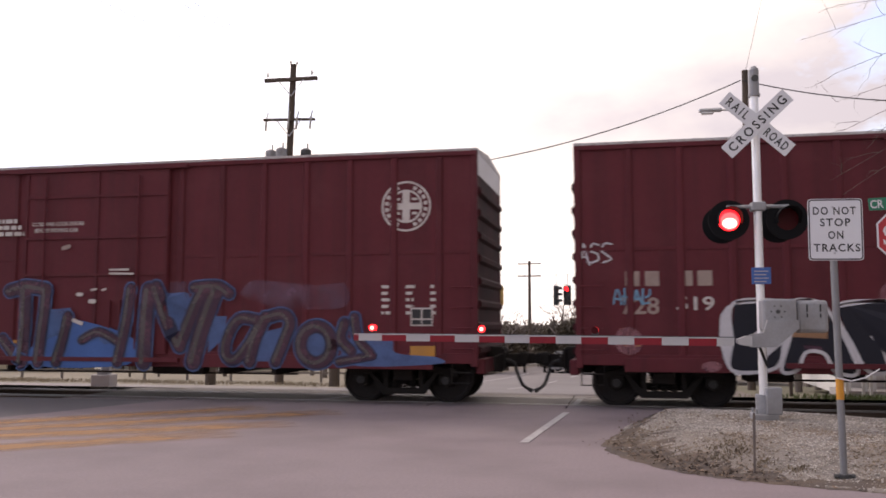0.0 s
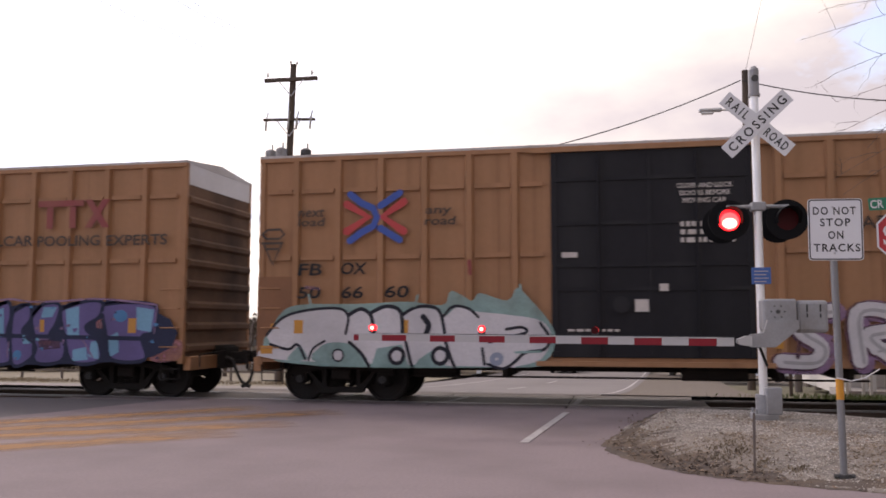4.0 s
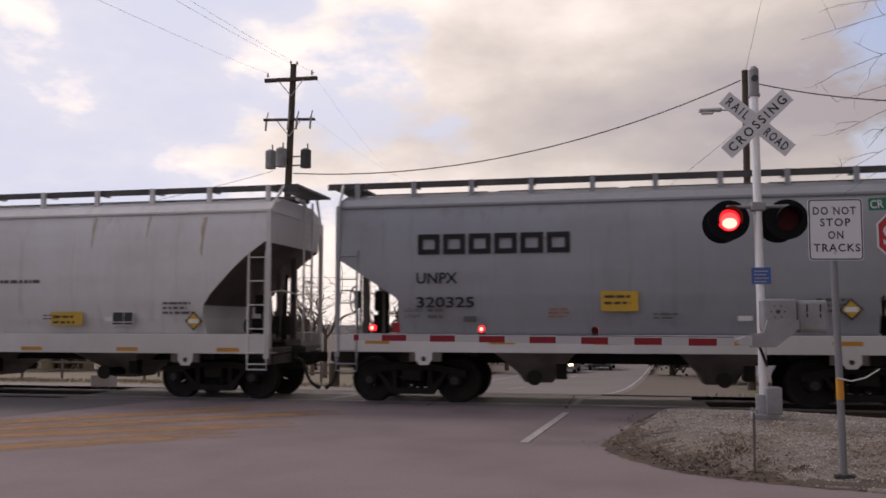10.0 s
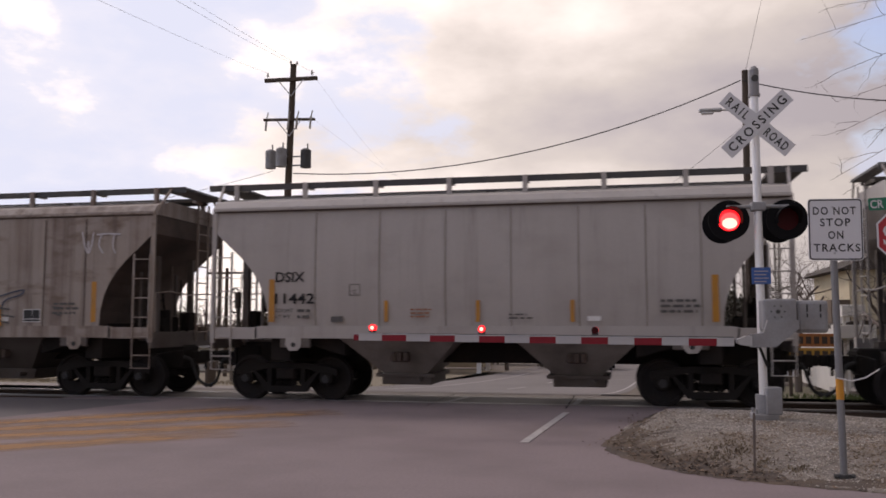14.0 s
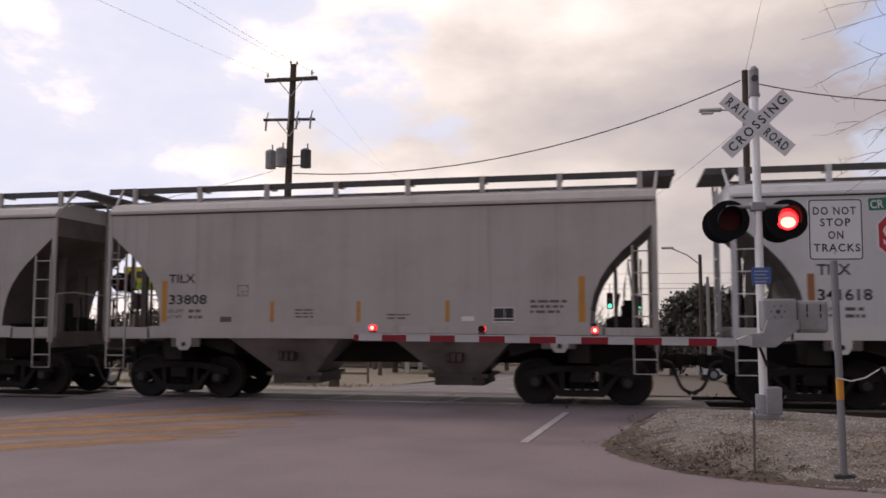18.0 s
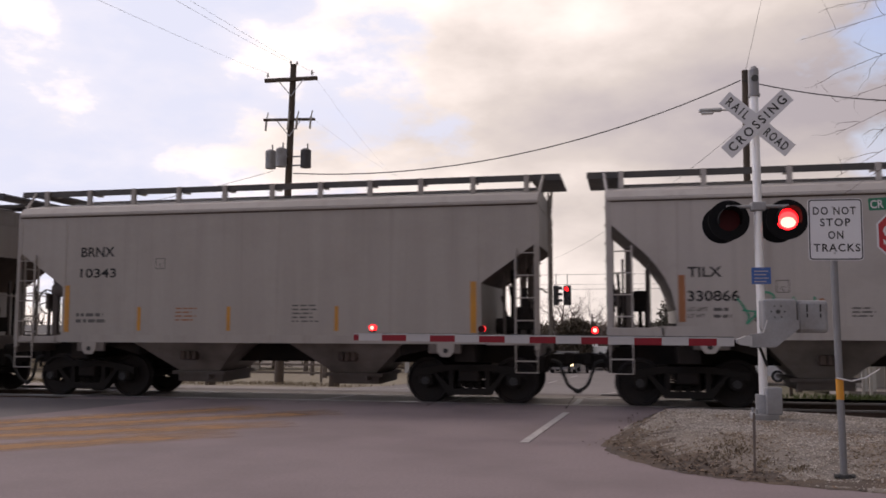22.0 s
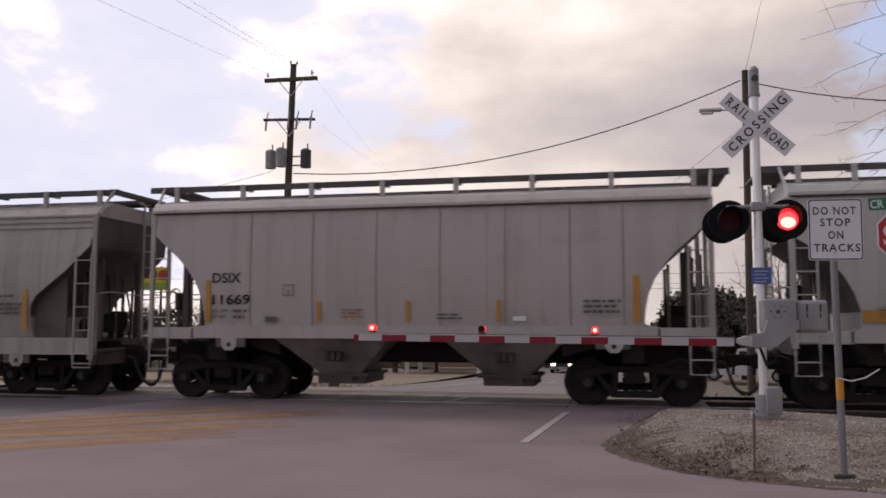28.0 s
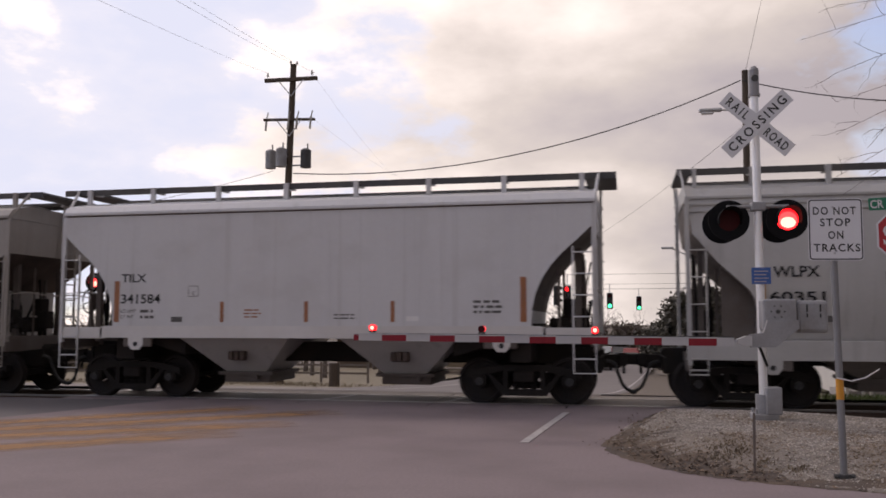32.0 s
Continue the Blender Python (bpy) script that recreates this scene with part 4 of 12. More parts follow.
def red_boxcar(u, half, door, seed, label, red=BOX_RED):
    step = 0.93
    posts = [x for x in (door[1] + 0.25 + step * i for i in range(12)) if x < half - 0.35]
    posts += [x for x in (door[0] - 0.25 - step * i for i in range(12)) if x > -half + 0.35]
    car = boxcar("red_boxcar", u, half, label, red, BOX_END, posts, (door[0], door[1], red, "plain"))
    rnd = random.Random(seed)
    bm = bmesh.new()
    box(bm, -half + 0.1, door[0] - 0.05, -1.582, -1.57, 2.98, 3.04)
    box(bm, door[1] + 0.05, half - 0.1, -1.582, -1.57, 2.98, 3.04)
    parts("side_seam", bm, red, car)
    tx = door[0] + 0.2 if half < 8 else door[1] - 1.55
    words("CLOSE AND LOCK DOORS", tx, 3.72, 1.28, 0.085, -1.652, LETTER_WHITE, car)
    words("BEFORE MOVING CAR", tx + 0.08, 3.58, 1.06, 0.085, -1.652, LETTER_WHITE, car)
    for i in range(3):
        small_print(car, half - 1.95 + i * 0.5, 2.3, 0.2, 5, -1.575, LETTER_WHITE, rnd, 0.13, 0.06)
    bm = bmesh.new()
    for x in np.arange(-half + 0.9, half - 0.5, 2.1):
        patch(bm, x, x + 0.3, 1.17, 1.24, -1.603)
    patch(bm, half - 1.35, half - 0.85, 0.96, 1.16, -1.606)
    parts("reflector", bm, REFLECT, car, "amber reflective strips")
    bm = bmesh.new()
    patch(bm, half - 1.35, half - 0.9, 1.55, 1.91, -1.576)
    p = part("data_plate", bm, LETTER_WHITE, car, "small framed data plate")
    bm = bmesh.new()
    for a in (0.03, 0.24):
        patch(bm, half - 1.35 + a, half - 1.35 + a + 0.18, 1.7, 1.88, -1.58)
        patch(bm, half - 1.35 + a, half - 1.35 + a + 0.18, 1.58, 1.67, -1.58)
    parts("plate_field", bm, BLACK, p)
    return car


def yellow_boxcar(u, seed, label):
    half = 7.82
    posts = [-7.0, -6.1, -5.2, -4.3, -3.4, -2.5, 2.35, 3.25, 4.15, 5.05, 5.95, 6.85]
    car = boxcar("yellow_boxcar", u, half, label, BOX_YELLOW, END_OCHRE, posts, (-1.8, 1.9, DOOR_BLACK, "double"), False)
    rnd = random.Random(seed)
    bm = bmesh.new()
    xs = [-7.7, -7.0, -6.1, -5.2, -4.3, -3.4, -2.5, -1.85]
    for g in (xs, [1.95, 2.35, 3.25, 4.15, 5.05, 5.95, 6.85, 7.7]):
        for z in (1.55, 2.93, 4.30):
            for a, b in zip(g, g[1:]):
                if b - a > 0.5:
                    box(bm, a + 0.1, b - 0.1, -1.625, -1.57, z - 0.045, z + 0.045)
    parts("side_rail", bm, BOX_YELLOW, car, "pressed horizontal side rails")
    # crossed emblem: two bent bands
    for m, f in ((P_BLUE, 1), (P_RED, -1)):
        bm = bmesh.new()
        if f == 1:
            ribbon(bm, [(-5.83, 4.2), (-5.6, 4.02), (-5.34, 3.9), (-5.27, 3.72), (-5.34, 3.55), (-5.6, 3.42), (-5.83, 3.26)], 0.14, -1.668, 0)
            ribbon(bm, [(-4.8, 4.2), (-5.2, 3.95)], 0.14, -1.669, 0)
            ribbon(bm, [(-4.8, 3.26), (-5.2, 3.5)], 0.14, -1.669, 0)
        else:
            ribbon(bm, [(-5.9, 4.0), (-5.45, 3.73), (-5.9, 3.45)], 0.16, -1.6665, 0)
            ribbon(bm, [(-4.72, 4.02), (-5.15, 3.73), (-4.72, 3.43)], 0.16, -1.6665, 0)
        part("emblem_band", bm, m, car, "crossed band emblem in blue and red")
    for t, x, z, w in (("next", -6.95, 3.76, 0.56), ("load", -6.95, 3.57, 0.56), ("any", -4.29, 3.71, 0.53), ("road", -4.29, 3.54, 0.61)):
        words(t, x, z, w, 0.17, -1.667, FADE_BROWN, car, slant=0.15)
    # repaired corner panel and a faded clearance stencil
    bm = bmesh.new()
    patch(bm, -7.80, -7.06, 0.98, 2.55, -1.668)
    part("repair_panel", bm, BOX_PATCH, car, "browner repainted corner panel")
    bm = bmesh.new()
    for q in ([(-7.72, 3.42), (-7.60, 3.52), (-7.32, 3.52), (-7.24, 3.42), (-7.34, 3.33), (-7.62, 3.33), (-7.72, 3.42)], [(-7.72, 3.24), (-7.28, 3.24)], [(-7.68, 3.22), (-7.48, 2.80), (-7.30, 3.22)], [(-7.60, 3.12), (-7.38, 3.12)]):
        ribbon(bm, q, 0.05, -1.669, 0)
    part("clearance_stencil", bm, FADE_BROWN, car, "faded dark hexagon and triangle stencil")
    # owner's mark: plain bars
    bm = bmesh.new()
    patch(bm, 4.3, 5.42, 4.14, 4.27, -1.667)
    for x in (4.52, 5.08):
        patch(bm, x, x + 0.15, 3.66, 4.13, -1.667)
    prism(bm, [(5.45, 3.66), (5.62, 3.66), (6.05, 4.27), (5.88, 4.27)], -1.671, -1.667)
    prism(bm, [(5.88, 3.66), (6.05, 3.66), (5.62, 4.27), (5.45, 4.27)], -1.674, -1.6715)
    parts("owner_mark", bm, FADE_RED, car, "faded red owner's mark as bars")
    for t, x, z, w in (("RAILCAR", 2.73, 3.29, 1.47), ("POOLING", 4.31, 3.27, 1.52), ("EXPERTS", 5.98, 3.26, 1.44)):
        words(t, x, z, w, 0.23, -1.667, FADE_BROWN, car)
    for k, t in enumerate(("CLOSE AND LOCK", "DOORS BEFORE", "MOVING CAR")):
        words(t, 0.55 + 0.05 * k, 4.12 - 0.14 * k, 1.0 - 0.11 * k, 0.09, -1.685, LETTER_WHITE, car)
    small_print(car, 0.6, 3.4, 1.0, 3, -1.685, LETTER_WHITE, rnd, 0.15, 0.09)
    small_print(car, -1.5, 1.45, 1.0, 1, -1.685, LETTER_WHITE, rnd)
    bm = bmesh.new()
    patch(bm, -0.25, 0.0, 1.82, 2.05, -1.685)
    patch(bm, 0.2, 0.36, 2.2, 2.34, -1.685)
    patch(bm, -1.6, -1.3, 2.85, 2.95, -1.685)
    parts("placard", bm, LETTER_WHITE, car)
    bm = bmesh.new()
    for x in (-7.5, -4.6, -2.3, 2.2, 4.6, 7.3):
        patch(bm, x, x + 0.14, 1.15, 1.6, -1.672)
    parts("reflector", bm, REFLECT, car, "amber reflective strips")
    return car


# ---- covered hoppers ----
ENDS = {  # half outline of the side, from the foot up: x, z
    "arc": ((4.47, 1.50), (4.49, 1.85), (4.56, 2.17), (4.68, 2.45), (4.86, 2.72), (5.08, 2.96), (5.32, 3.17), (5.70, 3.52)),
    "slant": ((4.60, 1.30), (4.60, 2.38), (4.72, 2.48), (5.69, 3.16)),
    "tank": ((4.42, 1.38), (4.44, 2.06), (4.52, 2.14), (5.66, 2.88)),
    "wide": ((4.28, 1.38), (4.22, 1.72), (4.25, 1.98), (4.42, 2.22), (4.9, 2.72), (5.2, 3.0), (5.62, 3.3)),
    "oval": ((4.16, 1.28), (4.14, 1.75), (4.18, 2.02), (4.32, 2.22), (5.0, 2.72), (5.57, 3.27)),
    "round": ((4.55, 1.45), (4.57, 1.8), (4.66, 2.1), (4.82, 2.42), (5.06, 2.72), (5.4, 3.0), (5.70, 3.2)),
}


def hopper(name, u, label, body_mat, shape="arc", sill=None, sill_z=(1.30, 1.55), seams=(), round_side=False, eave=3.975, bays="gravity", top=4.58,
           reflect=None, roof_mat=None, supports=8, deep=False, tank=-1, swell=False, dark_end=False):
    """A two-bay covered hopper, 11.5 m over its end sills, with its near side at y = -1.6."""
    car = thing(name, pose(u, TRACK, 0), label, "freight car", "freight train")
    sill = sill or body_mat
    end = ENDS[shape]
    half = 5.75
    foot = end[0][1]
    out = [(x, z) for x, z in end] + [(5.70, eave)]
    ring = out + [(-x, z) for x, z in out[::-1]]
    bm = bmesh.new()
    face = lambda z: 1.575
    if round_side or swell:
        # sides swell outwards in the middle of their height
        cols = [(0.0, 1.53), (0.15, 1.57), (0.35, 1.60), (0.55, 1.60), (0.75, 1.58), (0.9, 1.55), (1.0, 1.53)] if swell else [(0.0, 1.40), (0.12, 1.50), (0.3, 1.575), (0.5, 1.6), (0.72, 1.57), (0.88, 1.50), (1.0, 1.38)]
        lo, hi = foot, eave
        def reach(z):
            t = min(1, max(0, (z - lo) / (hi - lo)))
            for (a, p), (b, q) in zip(cols, cols[1:]):
                if t <= b:
                    return p + (q - p) * (t - a) / (b - a)
            return cols[-1][1]
        def width_at(z):
            for (xa, za), (xb, zb) in zip(out, out[1:]):
                if za <= z <= zb and zb > za:
                    return xa + (xb - xa) * (z - za) / (zb - za)
            return out[-1][0]
        face = reach
        zs = sorted({round(lo + (hi - lo) * k / 16, 3) for k in range(17)} | {z for _, z in out})
        rows = []
        for z in zs:
            x, y = width_at(z), reach(z)
            rows.append([bm.verts.new(p) for p in ((-x, -y, z), (x, -y, z), (x, y, z), (-x, y, z))])
        for a, b in zip(rows, rows[1:]):
            for k in range(4):
                bm.faces.new((a[k], a[(k + 1) % 4], b[(k + 1) % 4], b[k]))
        bm.faces.new(rows[0][::-1])
        bm.faces.new(rows[-1])
    else:
        prism(bm, ring, -1.575, 1.575)
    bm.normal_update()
    for f in bm.faces:  # the inclined end sheets: overhang's shade put into a darker, grimy colour
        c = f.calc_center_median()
        # dark_end gives the upright +x end that darker colour too
        if abs(c.x) > 4 and abs(f.normal.x) > 0.3 and f.normal.z < -0.12 or dark_end and f.normal.x > 0.9:
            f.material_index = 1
    part("body", bm, [body_mat, SLOPE_RUST_SHADE if body_mat in (RUSTY, RUSTY_DARK) or shape == "slant" else SLOPE], car, smooth=round_side or swell)
    roof_mat = roof_mat or body_mat
    wy = 1.40 if round_side else 1.6
    bm = bmesh.new()
    prism(bm, [(-wy, eave - 0.04), (-wy, eave + 0.02), (-wy + 0.12, eave + 0.16), (-0.9, eave + 0.30), (0.9, eave + 0.30), (wy - 0.12, eave + 0.16), (wy, eave + 0.02), (wy, eave - 0.04)], -5.72, 5.72, "x")
    part("roof", bm, roof_mat, car)
    if not round_side:
        bm = bmesh.new()
        for s in (-1, 1):
            box(bm, -5.72, 5.72, s * 1.615, s * 1.56, eave - 0.045, eave + 0.0, 0.01)
        parts("top_chord", bm, roof_mat, car)
        # the chord's shadow line, laid on as a thin dark strip
        bm = bmesh.new()
        box(bm, -5.70, 5.70, -1.585, -1.57, eave - 0.072, eave - 0.046)
        part("chord_shadow_strip", bm, SLOPE_RUST_SHADE, car, "dark strip painted as the shadow line under the roof edge")
    else:
        bm = bmesh.new()
        for k in range(3 if shape == "oval" else 1):
            for s in (-1, 1):
                zz = eave - 0.03 - 0.13 * k
                yy = 1.405 + 0.045 * k
                box(bm, -5.71, 5.71, s * yy, s * (yy + 0.03), zz, zz + 0.03)
        parts("side_bead", bm, body_mat, car)
    # hatch trough, running boards and their brackets
    bm = bmesh.new()
    for k in range(4):
        x = -5.3 + k * 2.7
        box(bm, x, x + 2.5, -0.32, 0.32, eave + 0.29, eave + 0.42, 0.03)
    parts("hatch_cover", bm, ROOF_DARK, car, "long trough hatch covers")
    for s in (-1, 1):
        bm = bmesh.new()
        box(bm, -5.6, 5.6, s * 0.62, s * 1.02, top - 0.04, top)
        box(bm, -5.6, 5.6, s * 1.00, s * 1.03, top - 0.125, top + 0.005)
        part("running_board", bm, ROOF_DARK, car, "grated roof walkway")
    for i in range(supports):
        x = -5.45 + i * 10.9 / (supports - 1)
        bm = bmesh.new()
        for s in (-1, 1):
            box(bm, x - 0.05, x + 0.05, s * 1.10, s * 1.03, eave + 0.18, top + 0.0)
            box(bm, x - 0.05, x + 0.05, s * 1.05, s * 0.62, top - 0.10, top - 0.045)
        parts("walkway_bracket", bm, roof_mat, car)
    for s in (-1, 1):
        bm = bmesh.new()
        tip = 5.86 if shape == "oval" else 6.12
        box(bm, s * 5.5, s * tip, -1.02, 1.02, top - 0.05, top)
        box(bm, s * 5.6, s * tip, -1.02, -0.98, top - 0.12, top + 0.01)
        part("end_platform", bm, ROOF_DARK, car)
    # sills
    z0, z1 = sill_z
    bm = bmesh.new()
    for s in (-1, 1):
        if deep:
            box(bm, -half, half, s * 1.60, s * 1.44, z0, z1, 0.012)
            box(bm, -half, half, s * 1.60, s * 1.2, z0, z0 + 0.03)
        else:
            prism(bm, [(-4.75, z0), (-4.75, z1 - 0.02), (-4.6, z1 + 0.0), (4.6, z1 + 0.0), (4.75, z1 - 0.02), (4.75, z0)], s * 1.59, s * 1.50)
            box(bm, -half, -4.7, s * 1.59, s * 1.45, z0 - 0.02, z1 - 0.03, 0.01)
            box(bm, 4.7, half, s * 1.59, s * 1.45, z0 - 0.02, z1 - 0.03, 0.01)
    parts("side_sill", bm, sill, car)
    bm = bmesh.new()
    for s in (-1, 1):
        box(bm, s * (half - 0.10), s * half, -1.58, 1.58, z0 - 0.22, z0 + 0.12, 0.01)
        box(bm, s * 4.6, s * half, -0.2, 0.2, 0.72, 1.25)
        for q in (-1, 1):
            box(bm, s * 3.55, s * 4.2, q * 1.585, q * 1.50, z0 - 0.19, z0 + 0.02, 0.02)
    parts("end_sill", bm, SLOPE, car)
    bm = bmesh.new()
    box(bm, -half + 0.2, half - 0.2, -0.25, 0.25, 0.78, 1.20)
    for s in (-1, 1):
        box(bm, s * 4.05, s * 4.45, -1.4, 1.4, 0.85, z0)
        # inclined end sheets below the deck
        prism(bm, [(s * 2.9, z0 + 0.1), (s * 4.5, z0 + 0.3), (s * 4.5, z0 + 0.1), (s * 2.9, 0.95)], -1.3, 1.3)
    parts("underframe_member", bm, UNDER, car)
    # outlets
    for s in (-1, 1):
        cx = s * 1.77
        bm = bmesh.new()
        if bays == "gravity":
            a, b = [(-1.28, z0 + 0.06), (1.28, z0 + 0.06), (0.45, 0.56), (-0.45, 0.56)], (1.42, 0.62)
            vs = []
            for hx, zz, yy in ((1.28, z0 + 0.06, 1.45), (0.45, 0.56, 0.70)):
                vs.append([bm.verts.new((cx + p * hx, q * yy, zz)) for p, q in ((-1, -1), (1, -1), (1, 1), (-1, 1))])
            for k in range(4):
                bm.faces.new((vs[0][k], vs[0][(k + 1) % 4], vs[1][(k + 1) % 4], vs[1][k]))
            bm.faces.new(vs[1])
            bm.faces.new(vs[0][::-1])
            bay = part("hopper_bay", bm, SLOPE if body_mat in (RUSTY, RUSTY_DARK) else GREY_COOL if body_mat is GREY_LIGHT else BAY, car, "sloping discharge bay")
            bm = bmesh.new()
            box(bm, cx - 0.50, cx + 0.55, -0.72, 0.72, 0.34, 0.57, 0.02)
            box(bm, cx - 0.62, cx + 0.62, -0.78, 0.78, 0.50, 0.57)
            rod(bm, (cx + 0.3, -0.95, 0.46), (cx + 0.3, -0.6, 0.46), 0.05)
            part("outlet_gate", bm, SLOPE, bay)
            bm = bmesh.new()
            for k in (-1, 0, 1):
                box(bm, cx - 0.05 + k * 0.13, cx + 0.05 + k * 0.13, -1.26, -1.10, 0.84, 1.02, 0.015)
            box(bm, cx - 0.20, cx + 0.20, -1.18, -1.08, 0.82, 1.03, 0.05)
            part("vibrator_bracket", bm, SLOPE_RUST_SHADE, bay)
        else:
            vs = []
            for hx, zz, yy in ((0.85, z0 + 0.06, 1.35), (0.40, 0.62, 0.62), (0.28, 0.40, 0.40)):
                vs.append([bm.verts.new((cx + p * hx, q * yy, zz)) for p, q in ((-1, -1), (1, -1), (1, 1), (-1, 1))])
            for a, b in zip(vs, vs[1:]):
                for k in range(4):
                    bm.faces.new((a[k], a[(k + 1) % 4], b[(k + 1) % 4], b[k]))
            bm.faces.new(vs[-1])
            bm.faces.new(vs[0][::-1])
            bay = part("hopper_bay", bm, BAY, car, "small discharge bay")
            bm = bmesh.new()
            rod(bm, (cx, -1.2, 0.55), (cx, 1.2, 0.55), 0.09, 12)
            rod(bm, (cx, -1.24, 0.55), (cx, -1.17, 0.55), 0.15, 14)
            box(bm, cx + 0.4, cx + 0.6, -0.9, -0.7, 0.5, 0.9)
            part("outlet_valve", bm, UNDER, bay)
    for s in (-1, 1):
        truck(car, s * 4.27)
        # corner posts, ladders, steps and end supports
        bm = bmesh.new()
        for q in (-1, 1):
            box(bm, s * 5.645, s * 5.745, q * 1.585, q * 1.53, z0 - 0.1, eave + 0.0, 0.006)
            rod(bm, (s * 5.70, q * 1.5, eave), (s * 5.78, q * 1.0, top - 0.02), 0.03, 8)
        parts("corner_post", bm, body_mat, car)
        bm = bmesh.new()
        for q in (-0.75, 0.75):
            box(bm, s * 5.27, s * 5.40, q - 0.05, q + 0.05, 1.2, 3.1)
            box(bm, s * 4.92, s * 4.98, q - 0.03, q + 0.03, 1.25, 2.75)
        rod(bm, (s * 5.45, -0.3, 1.3), (s * 5.45, -0.3, 2.9), 0.025)
        parts("end_strut", bm, SLOPE, car)
        lad = ladder(car, s * 5.28, s * 5.66, -1.60, z0 - 0.1, 3.08, 5, body_mat)
        stirrup(car, s * 5.28, s * 5.70, -1.60, z0 - 0.1, 0.66, body_mat)
        bm = bmesh.new()
        for q in (0.25, 0.75):
            box(bm, s * 5.75, s * 5.79, q - 0.02, q + 0.02, 1.2, 4.4)
        for k in range(8):
            rod(bm, (s * 5.80, 0.25, 1.4 + 0.38 * k), (s * 5.80, 0.75, 1.4 + 0.38 * k), 0.015, 6)
        part("end_ladder", bm, body_mat, car)
        bm = bmesh.new()
        for q in (-1.45, 1.45):
            path(bm, [(s * 5.72, q, 1.3), (s * 5.72, q, 2.25), (s * 5.72, q * 0.6, 2.3), (s * 5.72, 0, 2.25)], 0.018, 6)
        parts("end_handrail", bm, body_mat, car)
    bm = bmesh.new()
    rod(bm, (-5.60, -0.7, 2.1), (-5.52, -0.7, 2.1), 0.02)
    n = 20
    path(bm, [(-5.62, -0.7 + 0.27 * math.cos(k * math.tau / n), 2.1 + 0.27 * math.sin(k * math.tau / n)) for k in range(n + 1)], 0.016, 6)
    for k in range(4):
        a = k * math.tau / 4 + 0.3
        rod(bm, (-5.60, -0.7, 2.1), (-5.62, -0.7 + 0.27 * math.cos(a), 2.1 + 0.27 * math.sin(a)), 0.012, 5)
    part("brake_wheel", bm, STEEL_DARK, car, "dark hand-brake wheel")
    bm = bmesh.new()
    rod(bm, (4.75, -0.5, 1.55), (5.45, -0.5, 1.55), 0.16, 14)
    box(bm, 4.85, 5.25, 0.0, 0.4, 1.4, 1.75, 0.03)
    part("brake_cylinder", bm, UNDER, car)
    # air reservoir, control valve and pipes of the cars with slanted ends
    if shape == "slant":
        bm = bmesh.new()
        rod(bm, (tank * 4.55, -1.2, 2.36), (tank * 4.98, -1.2, 2.36), 0.17, 16)
        rod(bm, (tank * 4.98, -1.2, 2.36), (tank * 5.08, -1.2, 2.36), 0.17, 16, 0.10)
        part("air_reservoir", bm, SLOPE, car, "grimy cylindrical air reservoir", smooth=True)
        e = -tank
        bm = bmesh.new()
        box(bm, e * 5.28, e * 5.52, -1.05, -0.75, 1.60, 1.92, 0.04)
        box(bm, e * 5.34, e * 5.46, -1.12, -0.98, 1.78, 2.14, 0.03)
        box(bm, e * 5.20, e * 5.58, -0.98, -0.85, 1.48, 1.62, 0.02)
        rod(bm, (e * 5.4, -1.05, 2.1), (e * 5.4, -1.05, 2.3), 0.06, 10)
        part("control_valve", bm, STEEL_DARK, car, "cast brake control valve")
        for k, pts in enumerate((((5.4, -1.0, 1.6), (5.45, -1.1, 1.35), (5.1, -1.15, 1.28), (4.6, -1.15, 1.27)), ((5.5, -0.95, 1.75), (5.66, -0.95, 1.7), (5.66, -0.9, 1.1)),
                                 ((5.2, -1.1, 2.9), (5.2, -1.1, 1.35)), ((5.05, -0.35, 3.0), (5.05, -0.35, 1.3)))):
            bm = bmesh.new()
            path(bm, [(e * x, y, z) for x, y, z in pts], 0.022 if k < 2 else 0.03, 6)
            part("brake_pipe", bm, STEEL_DARK, car)
    # brake gear on the end platforms
    rnd = random.Random(int(u * 10))
    for e in (-1, 1):
        for k in range(5 if e < 0 else 4):
            bm = bmesh.new()
            x, y = e * rnd.uniform(4.9, 5.55), rnd.uniform(-0.9, 1.2)
            top_z = rnd.uniform(2.0, 3.0)
            path(bm, [(x, y, z0), (x, y, top_z * 0.8), (x + rnd.uniform(-0.12, 0.12), y + rnd.uniform(-0.2, 0.2), top_z)], rnd.uniform(0.018, 0.035), 6)
            part("brake_rod", bm, STEEL_DARK, car)
        for k in range(2):
            bm = bmesh.new()
            x, y, z = e * rnd.uniform(5.0, 5.4), rnd.uniform(-0.5, 0.9), rnd.uniform(1.5, 2.1)
            box(bm, x - 0.13, x + 0.13, y - 0.16, y + 0.16, z - 0.22, z + 0.2, 0.03)
            rod(bm, (x, y, z - 0.2), (x, y, z0 - 0.02), 0.04, 8)
            part("valve_box", bm, UNDER, car)
    bm = bmesh.new()
    box(bm, -5.60, -5.50, -0.80, -0.60, 1.92, 2.28, 0.03)
    box(bm, -5.58, -5.53, -0.73, -0.67, z0, 1.95)
    part("brake_stand", bm, SLOPE, car, "grimy hand-brake stand")
